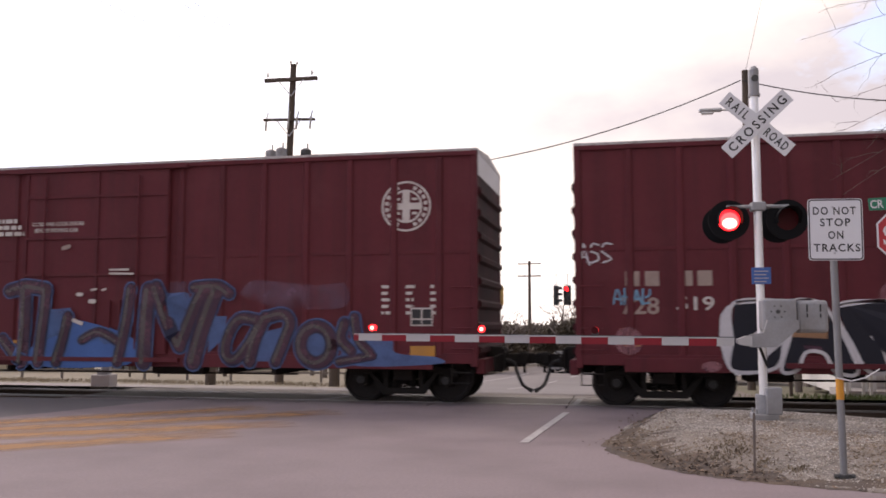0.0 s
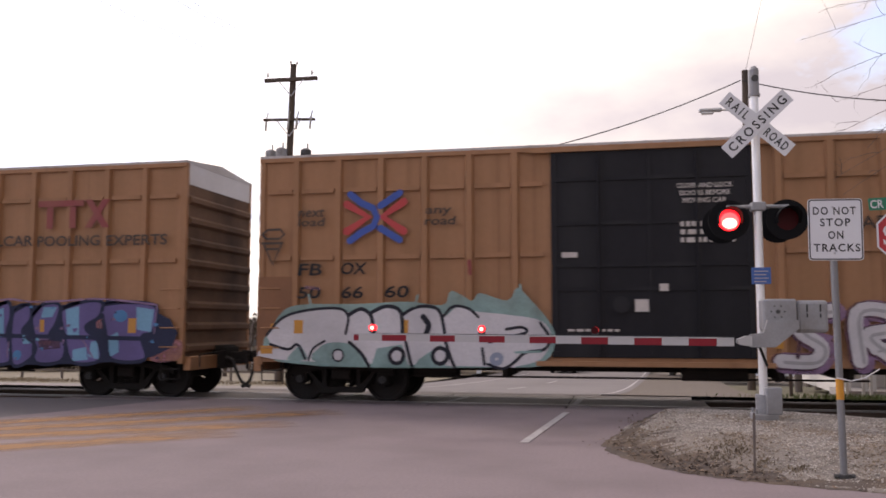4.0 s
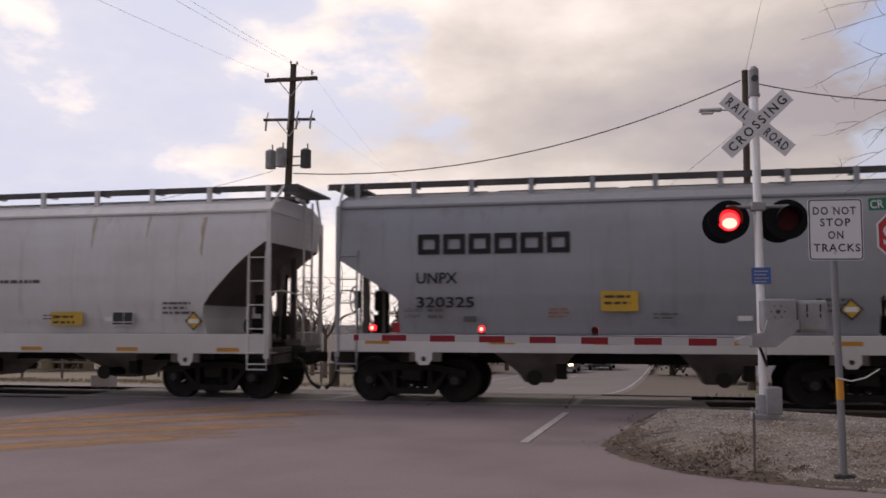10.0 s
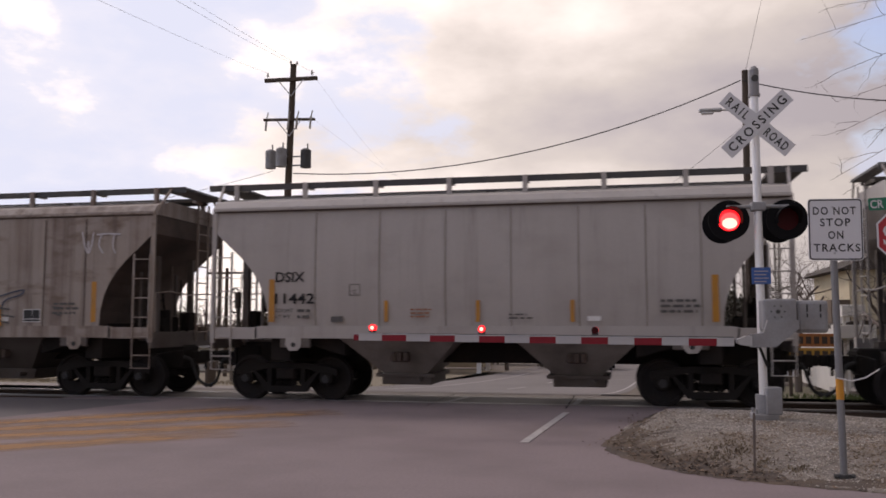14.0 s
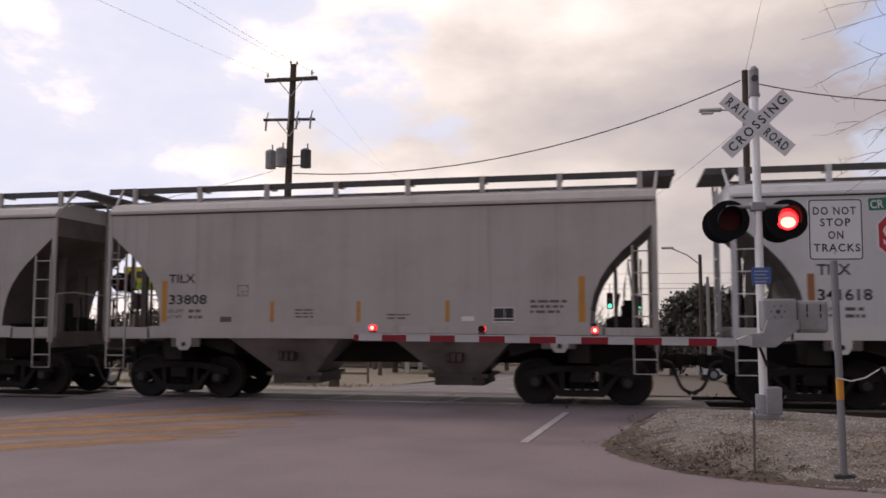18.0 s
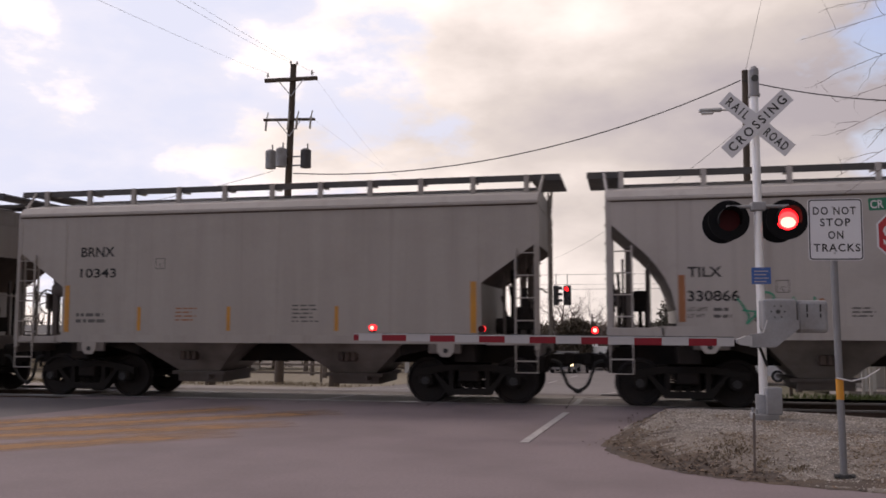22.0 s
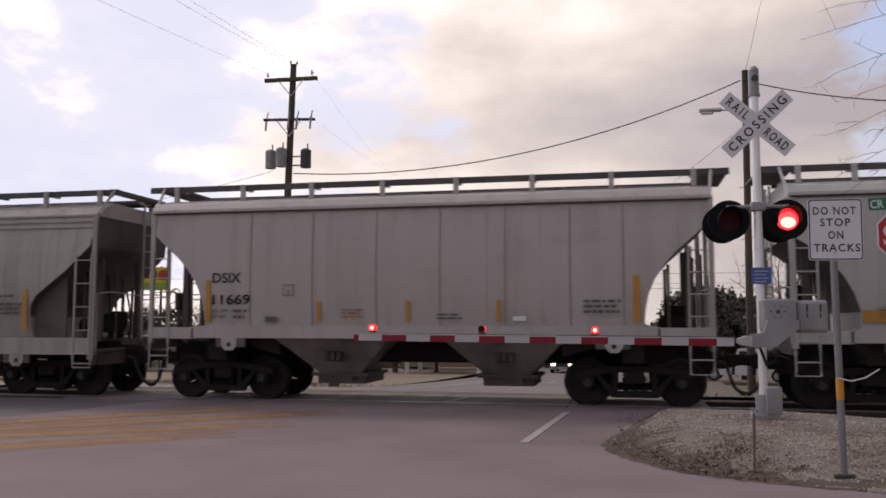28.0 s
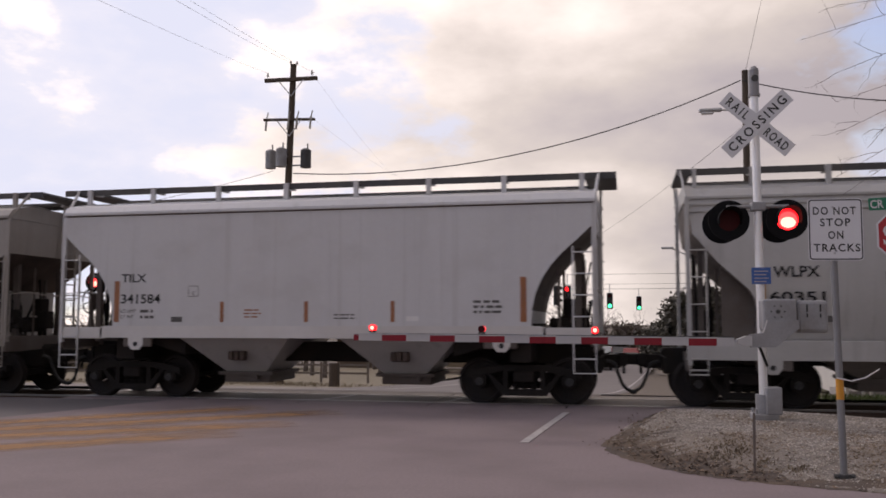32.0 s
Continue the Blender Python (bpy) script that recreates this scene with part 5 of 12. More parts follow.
    # lifting lugs with their holes beneath the sill
    for s in (-1, 1):
        bm = bmesh.new()
        x = s * 3.9
        prism(bm, [(x - 0.17, z0 + 0.02), (x - 0.17, z0 - 0.14), (x - 0.09, z0 - 0.25), (x + 0.09, z0 - 0.25), (x + 0.17, z0 - 0.14), (x + 0.17, z0 + 0.02)], -1.606, -1.588)
        lug = part("lifting_lug", bm, sill, car)
        bm = bmesh.new()
        prism(bm, [(x + 0.05 * math.cos(k * math.tau / 12), z0 - 0.13 + 0.05 * math.sin(k * math.tau / 12)) for k in range(12)], -1.611, -1.606)
        part("lug_hole", bm, BLACK, lug)
    if shape == "oval":
        for s in (-1, 1):  # plates that close the foot of the end bays
            bm = bmesh.new()
            prism(bm, [(s * x, z) for x, z in ((4.05, 1.27), (4.93, 1.27), (4.93, 2.74), (4.80, 2.66), (4.25, 2.25), (4.05, 2.0))], -1.37, -1.33)
            part("bay_plate", bm, SLOPE, car, "dark plate closing the end bay")
        for ob in car.children_recursive:  # the brake end is the shorter one
            if ob.type == "MESH" and ob.location.length < 0.001 and ob.parent.type != "MESH":
                for v in ob.data.vertices:
                    if v.co.x < -4.1:
                        v.co.x = -4.1 + (v.co.x + 4.1) * 0.776
    couplers(car, half + 0.0)
    for x in seams:
        bm = bmesh.new()
        zb = foot + 0.05
        n = 12 if swell else 1
        for k in range(n):
            a, b = (zb + (eave - 0.12 - zb) * q / n for q in (k, k + 1))
            prism(bm, [(-face(a) - 0.008, a), (-face(b) - 0.008, b), (-face(b) + 0.01, b), (-face(a) + 0.01, a)], x - 0.014, x + 0.014, "x")
        parts("side_seam", bm, SEAM if body_mat in (GREY_WARM, GREY_COOL) else SEAM_RUST if body_mat in (RUSTY, RUSTY_DARK) else body_mat, car)
    return car


def marks(car, lines, y=-1.578, material=None, slant=0.0):
    for text, x, z, w, h in lines:
        words(text, x, z, w, h, y, material or LETTER_BLACK, car, "reporting_mark", slant=slant)


def reflectors(car, xs, z0, z1, y=-1.582, material=None, ends=(), tall=(1.63, 2.5)):
    for x in xs:
        bm = bmesh.new()
        patch(bm, x - 0.04, x + 0.04, z0, z1, y)
        parts("reflector", bm, material or REFLECT, car)
    for x in ends:
        bm = bmesh.new()
        patch(bm, x - 0.06, x + 0.06, tall[0], tall[1], y)
        parts("reflector", bm, material or REFLECT, car)


def class_box(car, x, z, s=0.23, y=-1.578, letter="C"):
    bm = bmesh.new()
    for a, b, c, d in ((x, x + s, z, z + 0.014), (x, x + s, z + s - 0.014, z + s), (x, x + 0.014, z, z + s), (x + s - 0.014, x + s, z, z + s)):
        patch(bm, a, b, c, d, y, 0.002)
    part("stencil_frame", bm, LETTER_FAINT, car)
    words(letter, x + s * 0.36, z + s * 0.15, s * 0.3, s * 0.34, y, LETTER_FAINT, car, "stencil_letter")


def data_plate(car, x0, x1, z0, z1, y=-1.582):
    bm = bmesh.new()
    patch(bm, x0, x1, z0, z1, y)
    p = part("data_plate", bm, WHITE, car, "black data plate with white frame")
    bm = bmesh.new()
    w, h = x1 - x0, z1 - z0
    for a, b in ((0.035, 0.53), (0.555, 0.965)):
        patch(bm, x0 + a * w, x0 + b * w, z0 + 0.27 * h, z0 + 0.95 * h, y - 0.003)
        patch(bm, x0 + a * w, x0 + b * w, z0 + 0.06 * h, z0 + 0.21 * h, y - 0.003)
    parts("plate_field", bm, BLACK, p)


def notices(car, seed, y=-1.578):
    """The common small stencils of a hopper side."""
    rnd = random.Random(seed)
    for k, t in enumerate(("LD LMT", "LT WT")):
        words(t, -4.28, 1.83 - 0.125 * k, 0.36 - 0.05 * k, 0.07, y, LETTER_FAINT, car)
    small_print(car, -3.82, 1.83, 0.36, 2, y, LETTER_FAINT, rnd, 0.125, 0.06)
    small_print(car, 3.35, 2.0, 0.75, 3, y, LETTER_FAINT, rnd, 0.1, 0.05)
    bm = bmesh.new()
    patch(bm, -3.1, -2.85, 1.63, 1.74, y, 0.002)
    part("stencil_block", bm, LETTER_FAINT, car)
    small_print(car, -1.45, 1.86, 0.45, 3, y, REFLECT_RED if seed % 2 else LETTER_FAINT, rnd, 0.07, 0.03)
    small_print(car, 0.5, 1.76, 0.5, 2, y, LETTER_FAINT, rnd, 0.07, 0.03)
    bm = bmesh.new()
    patch(bm, 2.0, 2.25, 1.65, 1.74, y)
    part("sticker", bm, WHITE, car)


# ---- the cars of the train, first to last ----
CARS = []


def add(car, u):
    CARS.append((car, u))
    return car


def side_reach(z, lo=1.38, hi=4.0):
    """How far out the swelling side of a rounded hopper stands at height z."""
    t = (z - lo) / (hi - lo)
    cols = [(0.0, 1.40), (0.12, 1.50), (0.3, 1.575), (0.5, 1.6), (0.72, 1.57), (0.88, 1.50), (1.0, 1.38)]
    return next(p + (q - p) * (t - a) / (b - a) for (a, p), (b, q) in zip(cols, cols[1:]) if t <= b or b == 1.0)


def train():
    SY = -1.5985
    # two oxide-red cars with round emblems
    c = add(red_boxcar(-10.6, 7.8, (-2.3, 1.2), 1, "oxide-red high boxcar with blue and white graffiti along its sill"), -10.6)
    disc_logo(c, 6.35, 3.94, 0.51, -1.576, LETTER_WHITE)
    mural(c, -2.74, 0.71, -1.615, 'mauve sprayed letters with grey highlights on light blue',
              door=(-2.3, 1.2), fields=((G_HAZE, [(5.57, 1.50), (5.82, 1.76), (6.50, 1.73), (7.23, 1.66), (7.83, 1.69), (7.89, 1.26), (7.24, 1.17), (6.14, 1.27)]),
                      (G_SKY, [(3.94, 1.52), (4.42, 1.51), (4.37, 1.04), (4.15, 0.57), (3.99, 0.92)]),
                      (G_SKY, [(4.91, 1.04), (5.29, 1.04), (5.21, 0.57), (4.88, 0.28)]),
                      (G_SKY, [(5.96, 0.69), (6.51, 0.81), (6.43, 0.12), (5.89, 0.12)]),
                      (G_SKY, [(7.00, 0.69), (7.48, 0.72), (7.55, 0.36), (7.25, 0.13), (7.01, 0.30)]),
                      (G_SKY, [(7.96, 0.58), (8.78, 0.61), (8.90, 0.31), (9.70, 0.24), (9.75, 0.10), (7.85, 0.07)]),
                      (G_BLUE, [(1.17, 1.05), (2.13, 0.92), (3.21, 0.57), (3.10, 0.03), (0.80, -0.00), (0.91, 0.56)]),
                      (G_SKY, [(1.24, 1.19), (1.71, 1.23), (1.70, 0.74), (1.19, 0.56)]),
                      (G_SKY, [(2.14, 0.74), (2.67, 0.80), (2.88, 0.56), (2.55, 0.44)]),
                      (G_HAZE, [(3.96, 1.75), (4.35, 1.77), (4.36, 1.39), (4.00, 1.34)]),),
              strokes=((0.291, [(3.55, 1.59), (3.49, 0.86), (3.47, 0.09)]),
                       (0.269, [(3.71, 1.64), (3.99, 0.92), (4.24, 0.43)]),
                       (0.246, [(4.24, 0.43), (4.56, 1.22), (4.77, 1.63)]),
                       (0.202, [(4.55, 1.64), (5.06, 1.66), (5.33, 1.51)]),
                       (0.313, [(5.03, 1.57), (4.76, 0.86), (4.55, 0.10)]),
                       (0.190, [(5.96, 0.96), (5.58, 0.99), (5.34, 0.67), (5.27, 0.28), (5.48, 0.14), (5.78, 0.46), (6.00, 0.84)]),
                       (0.224, [(6.14, 1.01), (5.93, 0.58), (5.81, 0.12)]),
                       (0.202, [(6.17, 1.01), (6.51, 1.08), (6.68, 0.90), (6.52, 0.46), (6.38, 0.12)]),
                       (0.224, [(7.58, 0.47), (7.51, 0.24), (7.31, 0.11), (7.08, 0.15), (6.93, 0.34), (6.93, 0.59), (7.07, 0.78), (7.30, 0.83), (7.50, 0.70), (7.58, 0.47)]),
                       (0.179, [(7.84, 0.90), (7.77, 0.58), (7.99, 0.34)]),
                       (0.168, [(8.05, 1.01), (8.13, 0.58), (8.37, 0.31)]),
                       (0.134, [(7.73, 0.13), (8.43, 0.25)]),
                       (0.246, [(0.13, 1.60), (0.58, 1.69), (1.09, 1.63)]),
                       (0.291, [(0.58, 1.64), (0.59, 0.92), (0.54, 0.07)]),
                       (0.224, [(1.11, 1.63), (1.06, 1.05), (0.96, 0.07)]),
                       (0.202, [(-0.00, 0.55), (0.37, 0.14)]),
                       (0.202, [(1.65, 1.04), (1.55, 0.56), (1.40, 0.08)]),
                       (0.157, [(2.01, 0.54), (2.41, 0.71), (2.84, 0.52)]),
                       (0.202, [(3.13, 1.62), (3.04, 0.92), (2.86, 0.09)]),),
              passes=((1.00, 0.110, 0.000, 0.000, G_SKY), (1.00, 0.058, 0.000, 0.000, G_NAVY), (1.00, 0.000, 0.000, 0.000, G_MAROON), (0.34, 0.000, -0.056, 0.000, G_OLIVE),),
              lines=((LETTER_WHITE, 0.078, [(1.88, 1.51), (1.97, 1.51)]),
                     (LETTER_WHITE, 0.090, [(2.18, 1.36), (2.28, 1.36)]),
                     (LETTER_WHITE, 0.078, [(1.79, 0.96), (2.00, 0.89)]),
                     (LETTER_WHITE, 0.045, [(2.21, 1.60), (2.31, 1.62)]),
                     (LETTER_WHITE, 0.045, [(2.46, 1.60), (2.54, 1.62)]),
                     (LETTER_WHITE, 0.045, [(2.63, 2.03), (3.06, 2.03)]),
                     (LETTER_WHITE, 0.045, [(2.63, 1.95), (3.17, 1.94)]),
                     (LETTER_TAN, 0.090, [(1.49, 2.51), (1.63, 2.55)]),))
    small_print(c, -3.2, 3.8, 1.0, 3, -1.652, LETTER_WHITE, random.Random(3), 0.14, 0.09)
    c = add(red_boxcar(6.88, 7.8, (-1.87, 2.0), 2, "oxide-red high boxcar with black and white graffiti along its sill"), 6.88)
    disc_logo(c, 6.55, 4.03, 0.37, -1.576, LETTER_TAN, True)
    mural(c, -7.07, 0.69, -1.615, 'black sprayed letters with white outlines and faded pink spots',
              door=(-1.87, 2.0), fields=((G_PINK, [(5.18, 1.39), (5.11, 1.22), (4.94, 1.13), (4.75, 1.16), (4.62, 1.30), (4.62, 1.49), (4.74, 1.63), (4.94, 1.66), (5.11, 1.57)]),
                      (G_PINK, [(8.73, 1.30), (8.68, 1.15), (8.54, 1.07), (8.39, 1.10), (8.29, 1.22), (8.29, 1.38), (8.39, 1.50), (8.55, 1.52), (8.68, 1.44)]),
                      (G_PINK, [(9.83, 1.39), (9.75, 1.20), (9.58, 1.09), (9.38, 1.13), (9.25, 1.29), (9.25, 1.50), (9.38, 1.65), (9.59, 1.69), (9.76, 1.58)]),
                      (G_PINK, [(10.78, 1.40), (10.72, 1.24), (10.57, 1.16), (10.40, 1.19), (10.29, 1.32), (10.30, 1.49), (10.41, 1.63), (10.58, 1.66), (10.72, 1.57)]),
                      (G_PINK, [(12.14, 1.37), (12.08, 1.24), (11.94, 1.17), (11.78, 1.20), (11.67, 1.31), (11.68, 1.45), (11.79, 1.56), (11.95, 1.58), (12.09, 1.51)]),
                      (G_PINK, [(0.51, 0.59), (0.46, 0.42), (0.30, 0.33), (0.12, 0.36), (0.00, 0.50), (-0.00, 0.67), (0.11, 0.81), (0.29, 0.84), (0.45, 0.75)]),
                      (G_MAROON, [(6.72, 1.05), (7.17, 1.11), (7.23, 0.63), (6.78, 0.63)]),
                      (G_MAROON, [(7.62, 0.61), (8.28, 0.59), (8.33, 0.27), (7.68, 0.24)]),
                      (G_PINK, [(1.91, 0.13), (1.87, 0.07), (1.76, 0.03), (1.64, 0.04), (1.56, 0.09), (1.56, 0.16), (1.64, 0.20), (1.76, 0.22), (1.87, 0.19)]),
                      (G_WHITE, [(1.90, 1.06), (2.08, 1.24), (2.06, 0.59), (2.00, 0.13), (1.88, 0.59)]),
                      (G_BLACK, [(2.15, 1.29), (3.09, 1.31), (3.21, 1.06), (3.04, 0.71), (2.99, 0.55), (2.83, 0.11), (2.08, 0.06), (2.09, 0.59)]),
                      (G_BLACK, [(3.15, 1.29), (3.52, 1.32), (3.80, 1.06), (4.21, 0.09), (3.85, 0.05), (3.66, 0.37), (3.35, 0.39), (3.20, 0.08), (2.93, 0.08), (3.10, 0.71)]),
                      (G_BLACK, [(3.89, 1.22), (4.74, 1.31), (5.07, 1.05), (5.22, 0.72), (5.46, 0.07), (4.87, 0.06), (4.39, 0.06), (4.15, 0.49)]),
                      (G_BLACK, [(5.45, 0.58), (7.17, 0.61), (7.34, 0.15), (6.04, -0.00), (5.48, 0.09)]),
                      (G_BLACK, [(9.20, 0.62), (9.53, 1.21), (9.80, 1.44), (10.06, 1.31), (10.20, 0.73), (10.25, 0.08), (9.93, 0.05), (9.35, 0.05), (8.66, 0.04), (8.61, 0.60)]),
                      (G_BLACK, [(10.08, 1.37), (10.43, 1.45), (10.68, 1.20), (10.72, 0.73), (10.86, 0.06), (10.25, 0.06)]),
                      (G_BLACK, [(10.82, 0.73), (10.93, 1.10), (11.19, 1.25), (11.50, 1.15), (11.66, 0.73), (11.62, 0.22), (11.37, 0.07), (11.02, 0.06), (10.82, 0.26)]),
                      (G_BLACK, [(11.59, 1.04), (12.05, 1.35), (12.37, 1.40), (12.36, 1.04), (12.06, 0.96), (12.05, 0.63), (12.41, 0.12), (11.67, 0.07)]),
                      (G_WHITE, [(2.57, 0.57), (2.97, 0.56), (2.72, 0.34), (2.53, 0.11)]),
                      (G_WHITE, [(2.61, 0.73), (2.60, 0.70), (2.56, 0.69), (2.52, 0.69), (2.49, 0.72), (2.49, 0.75), (2.52, 0.77), (2.56, 0.78), (2.60, 0.76)]),
                      (G_WHITE, [(4.42, 0.69), (4.68, 0.78), (4.89, 0.54), (4.94, 0.10), (4.73, 0.07), (4.60, 0.47)]),
                      (G_MAROON, [(3.29, 0.53), (3.60, 0.51), (3.66, 0.37), (3.39, 0.39)]),
                      (G_WHITE, [(7.31, 0.55), (7.60, 0.37), (7.75, 0.07), (7.57, 0.00), (7.38, 0.18)]),
                      (G_WHITE, [(8.36, 0.55), (8.56, 0.51), (8.61, 0.17), (8.41, 0.16)]),
                      (G_WHITE, [(9.58, 0.78), (9.70, 1.07), (9.79, 0.77)]),
                      (G_WHITE, [(10.27, 0.86), (10.37, 1.07), (10.44, 0.83), (10.33, 0.73)]),
                      (G_WHITE, [(11.09, 0.65), (11.23, 0.94), (11.35, 0.71), (11.25, 0.44), (11.11, 0.46)]),
                      (G_TANCARD, [(3.13, 1.03), (3.74, 1.01), (3.72, 0.64), (3.11, 0.67)]),),
              strokes=(),
              passes=(),
              lines=((G_WHITE, 0.067, [(2.15, 1.29), (3.09, 1.31), (3.21, 1.06), (3.04, 0.71), (2.99, 0.55), (2.83, 0.11), (2.08, 0.06), (2.09, 0.59), (2.15, 1.29), (3.09, 1.31)]),
                     (G_WHITE, 0.067, [(3.15, 1.29), (3.52, 1.32), (3.80, 1.06), (4.21, 0.09), (3.85, 0.05), (3.66, 0.37), (3.35, 0.39), (3.20, 0.08), (2.93, 0.08), (3.10, 0.71), (3.15, 1.29), (3.52, 1.32)]),
                     (G_WHITE, 0.067, [(3.89, 1.22), (4.74, 1.31), (5.07, 1.05), (5.22, 0.72), (5.46, 0.07), (4.87, 0.06), (4.39, 0.06), (4.15, 0.49), (3.89, 1.22), (4.74, 1.31)]),
                     (G_WHITE, 0.067, [(9.20, 0.62), (9.53, 1.21), (9.80, 1.44), (10.06, 1.31), (10.20, 0.73), (10.25, 0.08), (9.93, 0.05), (9.35, 0.05), (8.66, 0.04), (8.61, 0.60), (9.20, 0.62), (9.53, 1.21)]),
                     (G_WHITE, 0.067, [(10.08, 1.37), (10.43, 1.45), (10.68, 1.20), (10.72, 0.73), (10.86, 0.06), (10.25, 0.06), (10.08, 1.37), (10.43, 1.45)]),
                     (G_WHITE, 0.067, [(10.82, 0.73), (10.93, 1.10), (11.19, 1.25), (11.50, 1.15), (11.66, 0.73), (11.62, 0.22), (11.37, 0.07), (11.02, 0.06), (10.82, 0.26), (10.82, 0.73), (10.93, 1.10)]),
                     (G_WHITE, 0.067, [(11.59, 1.04), (12.05, 1.35), (12.37, 1.40), (12.36, 1.04), (12.06, 0.96), (12.05, 0.63), (12.41, 0.12), (11.67, 0.07), (11.59, 1.04), (12.05, 1.35)]),
                     (G_WHITE, 0.056, [(5.45, 1.28), (5.92, 1.37), (6.17, 1.30)]),
                     (G_WHITE, 0.056, [(6.31, 1.33), (6.78, 1.35)]),
                     (G_PINK, 0.056, [(4.74, 1.17), (5.03, 1.28), (5.33, 1.03), (5.48, 0.70)]),
                     (G_WHITE, 0.101, [(5.92, 0.72), (6.10, 0.81)]),
                     (G_WHITE, 0.045, [(9.27, 2.32), (9.20, 2.28), (9.28, 2.21), (9.21, 2.15)]),
                     (G_WHITE, 0.045, [(9.38, 2.32), (9.43, 2.23), (9.51, 2.33), (9.40, 2.12)]),
                     (G_WHITE, 0.045, [(9.59, 2.13), (9.61, 2.31), (9.70, 2.14), (9.71, 2.31)]),
                     (G_WHITE, 0.045, [(9.97, 2.29), (9.83, 2.28), (9.82, 2.16), (9.98, 2.15)]),
                     (FADE_RED, 0.134, [(6.86, 1.27), (6.90, 1.27)]),))
    mural(c, 5.04, 0.89, -1.615, 'black sprayed end letters with white outlines',
              fields=(),
              strokes=((0.224, [(0.15, 1.04), (0.04, 0.39), (-0.00, -0.00)]),
                       (0.202, [(0.15, 1.06), (0.53, 1.14)]),
                       (0.179, [(0.08, 0.60), (0.41, 0.67)]),
                       (0.224, [(0.71, 1.07), (0.60, 0.39), (0.65, 0.07)]),
                       (0.179, [(0.66, 0.05), (1.08, 0.21)]),),
              passes=((1.00, 0.112, 0.000, 0.000, G_WHITE), (1.00, 0.000, 0.000, 0.000, G_BLACK),),
              lines=())
    mural(c, -1.03, 2.47, -1.685, 'silver-white sprayed block letters with dark outlines',
              fields=((G_SILVER, [(0.02, 0.65), (0.41, 0.77), (0.75, 0.74), (1.15, 0.64), (1.66, 0.75), (2.10, 0.73), (2.26, 0.82), (2.65, 0.79), (2.68, 0.48), (2.53, 0.33), (2.67, 0.02), (2.04, -0.00), (1.37, 0.04), (0.70, 0.00), (0.03, 0.03), (-0.00, 0.28), (0.15, 0.37), (0.01, 0.48)]),),
              strokes=(),
              passes=(),
              lines=((G_WHITE, 0.045, [(0.02, 0.65), (0.41, 0.77), (0.75, 0.74), (1.15, 0.64), (1.66, 0.75), (2.10, 0.73), (2.26, 0.82), (2.65, 0.79), (2.68, 0.48), (2.53, 0.33), (2.67, 0.02), (2.04, -0.00), (1.37, 0.04), (0.70, 0.00), (0.03, 0.03), (-0.00, 0.28), (0.15, 0.37), (0.01, 0.48), (0.02, 0.65), (0.41, 0.77)]),
                     (LETTER_FAINT, 0.056, [(0.64, 0.60), (0.18, 0.55), (0.29, 0.41), (0.72, 0.29), (0.24, 0.14), (0.10, 0.16)]),
                     (LETTER_FAINT, 0.045, [(0.87, 0.07), (1.04, 0.54), (1.21, 0.62), (1.28, 0.06)]),
                     (LETTER_FAINT, 0.045, [(0.96, 0.27), (1.24, 0.26)]),
                     (LETTER_FAINT, 0.045, [(1.46, 0.06), (1.51, 0.59), (1.82, 0.12), (1.87, 0.67)]),
                     (LETTER_FAINT, 0.045, [(1.99, 0.05), (2.02, 0.67), (2.19, 0.66), (2.15, 0.05)]),
                     (LETTER_FAINT, 0.056, [(2.59, 0.63), (2.32, 0.57), (2.24, 0.33), (2.37, 0.11), (2.59, 0.13)]),
                     (G_WHITE, 0.056, [(0.47, 0.67), (0.70, 0.47)]),
                     (G_WHITE, 0.056, [(1.60, 0.48), (1.80, 0.25)]),))
    marks(c, (("728", -6.94, 1.77, 0.69, 0.32), ), -1.576, LETTER_TAN)
    marks(c, (("519", -5.93, 1.84, 0.67, 0.26), ), -1.576, LETTER_WHITE)
    bm = bmesh.new()
    for x in (-6.86, -6.5, -5.9, -5.55):
        patch(bm, x, x + 0.26, 2.30, 2.58, -1.576)
    parts("owner_mark", bm, LETTER_TAN, c, "faded cream owner's initials as blocks")
    scrawl(c, -7.75, -7.1, 2.7, 3.15, -1.58, G_WHITE, 24, 3)
    scrawl(c, -7.1, -6.4, 1.95, 2.25, -1.585, G_LIGHT, 25, 4)
    scrawl(c, 6.9, 7.6, 2.6, 3.1, -1.60, G_WHITE, 27, 4)
    # two ochre cars with black doors
    c = add(yellow_boxcar(24.31, 3, "ochre pool boxcar with black doors and blue graffiti"), 24.31)
    marks(c, (("FB", -6.95, 2.53, 0.54, 0.23), ("OX", -6.03, 2.54, 0.51, 0.23), ("50", -6.95, 2.07, 0.47, 0.24), ("67", -6.01, 2.07, 0.46, 0.24), ("48", -5.12, 2.07, 0.47, 0.24)), -1.667, FADE_BROWN, 0.16)
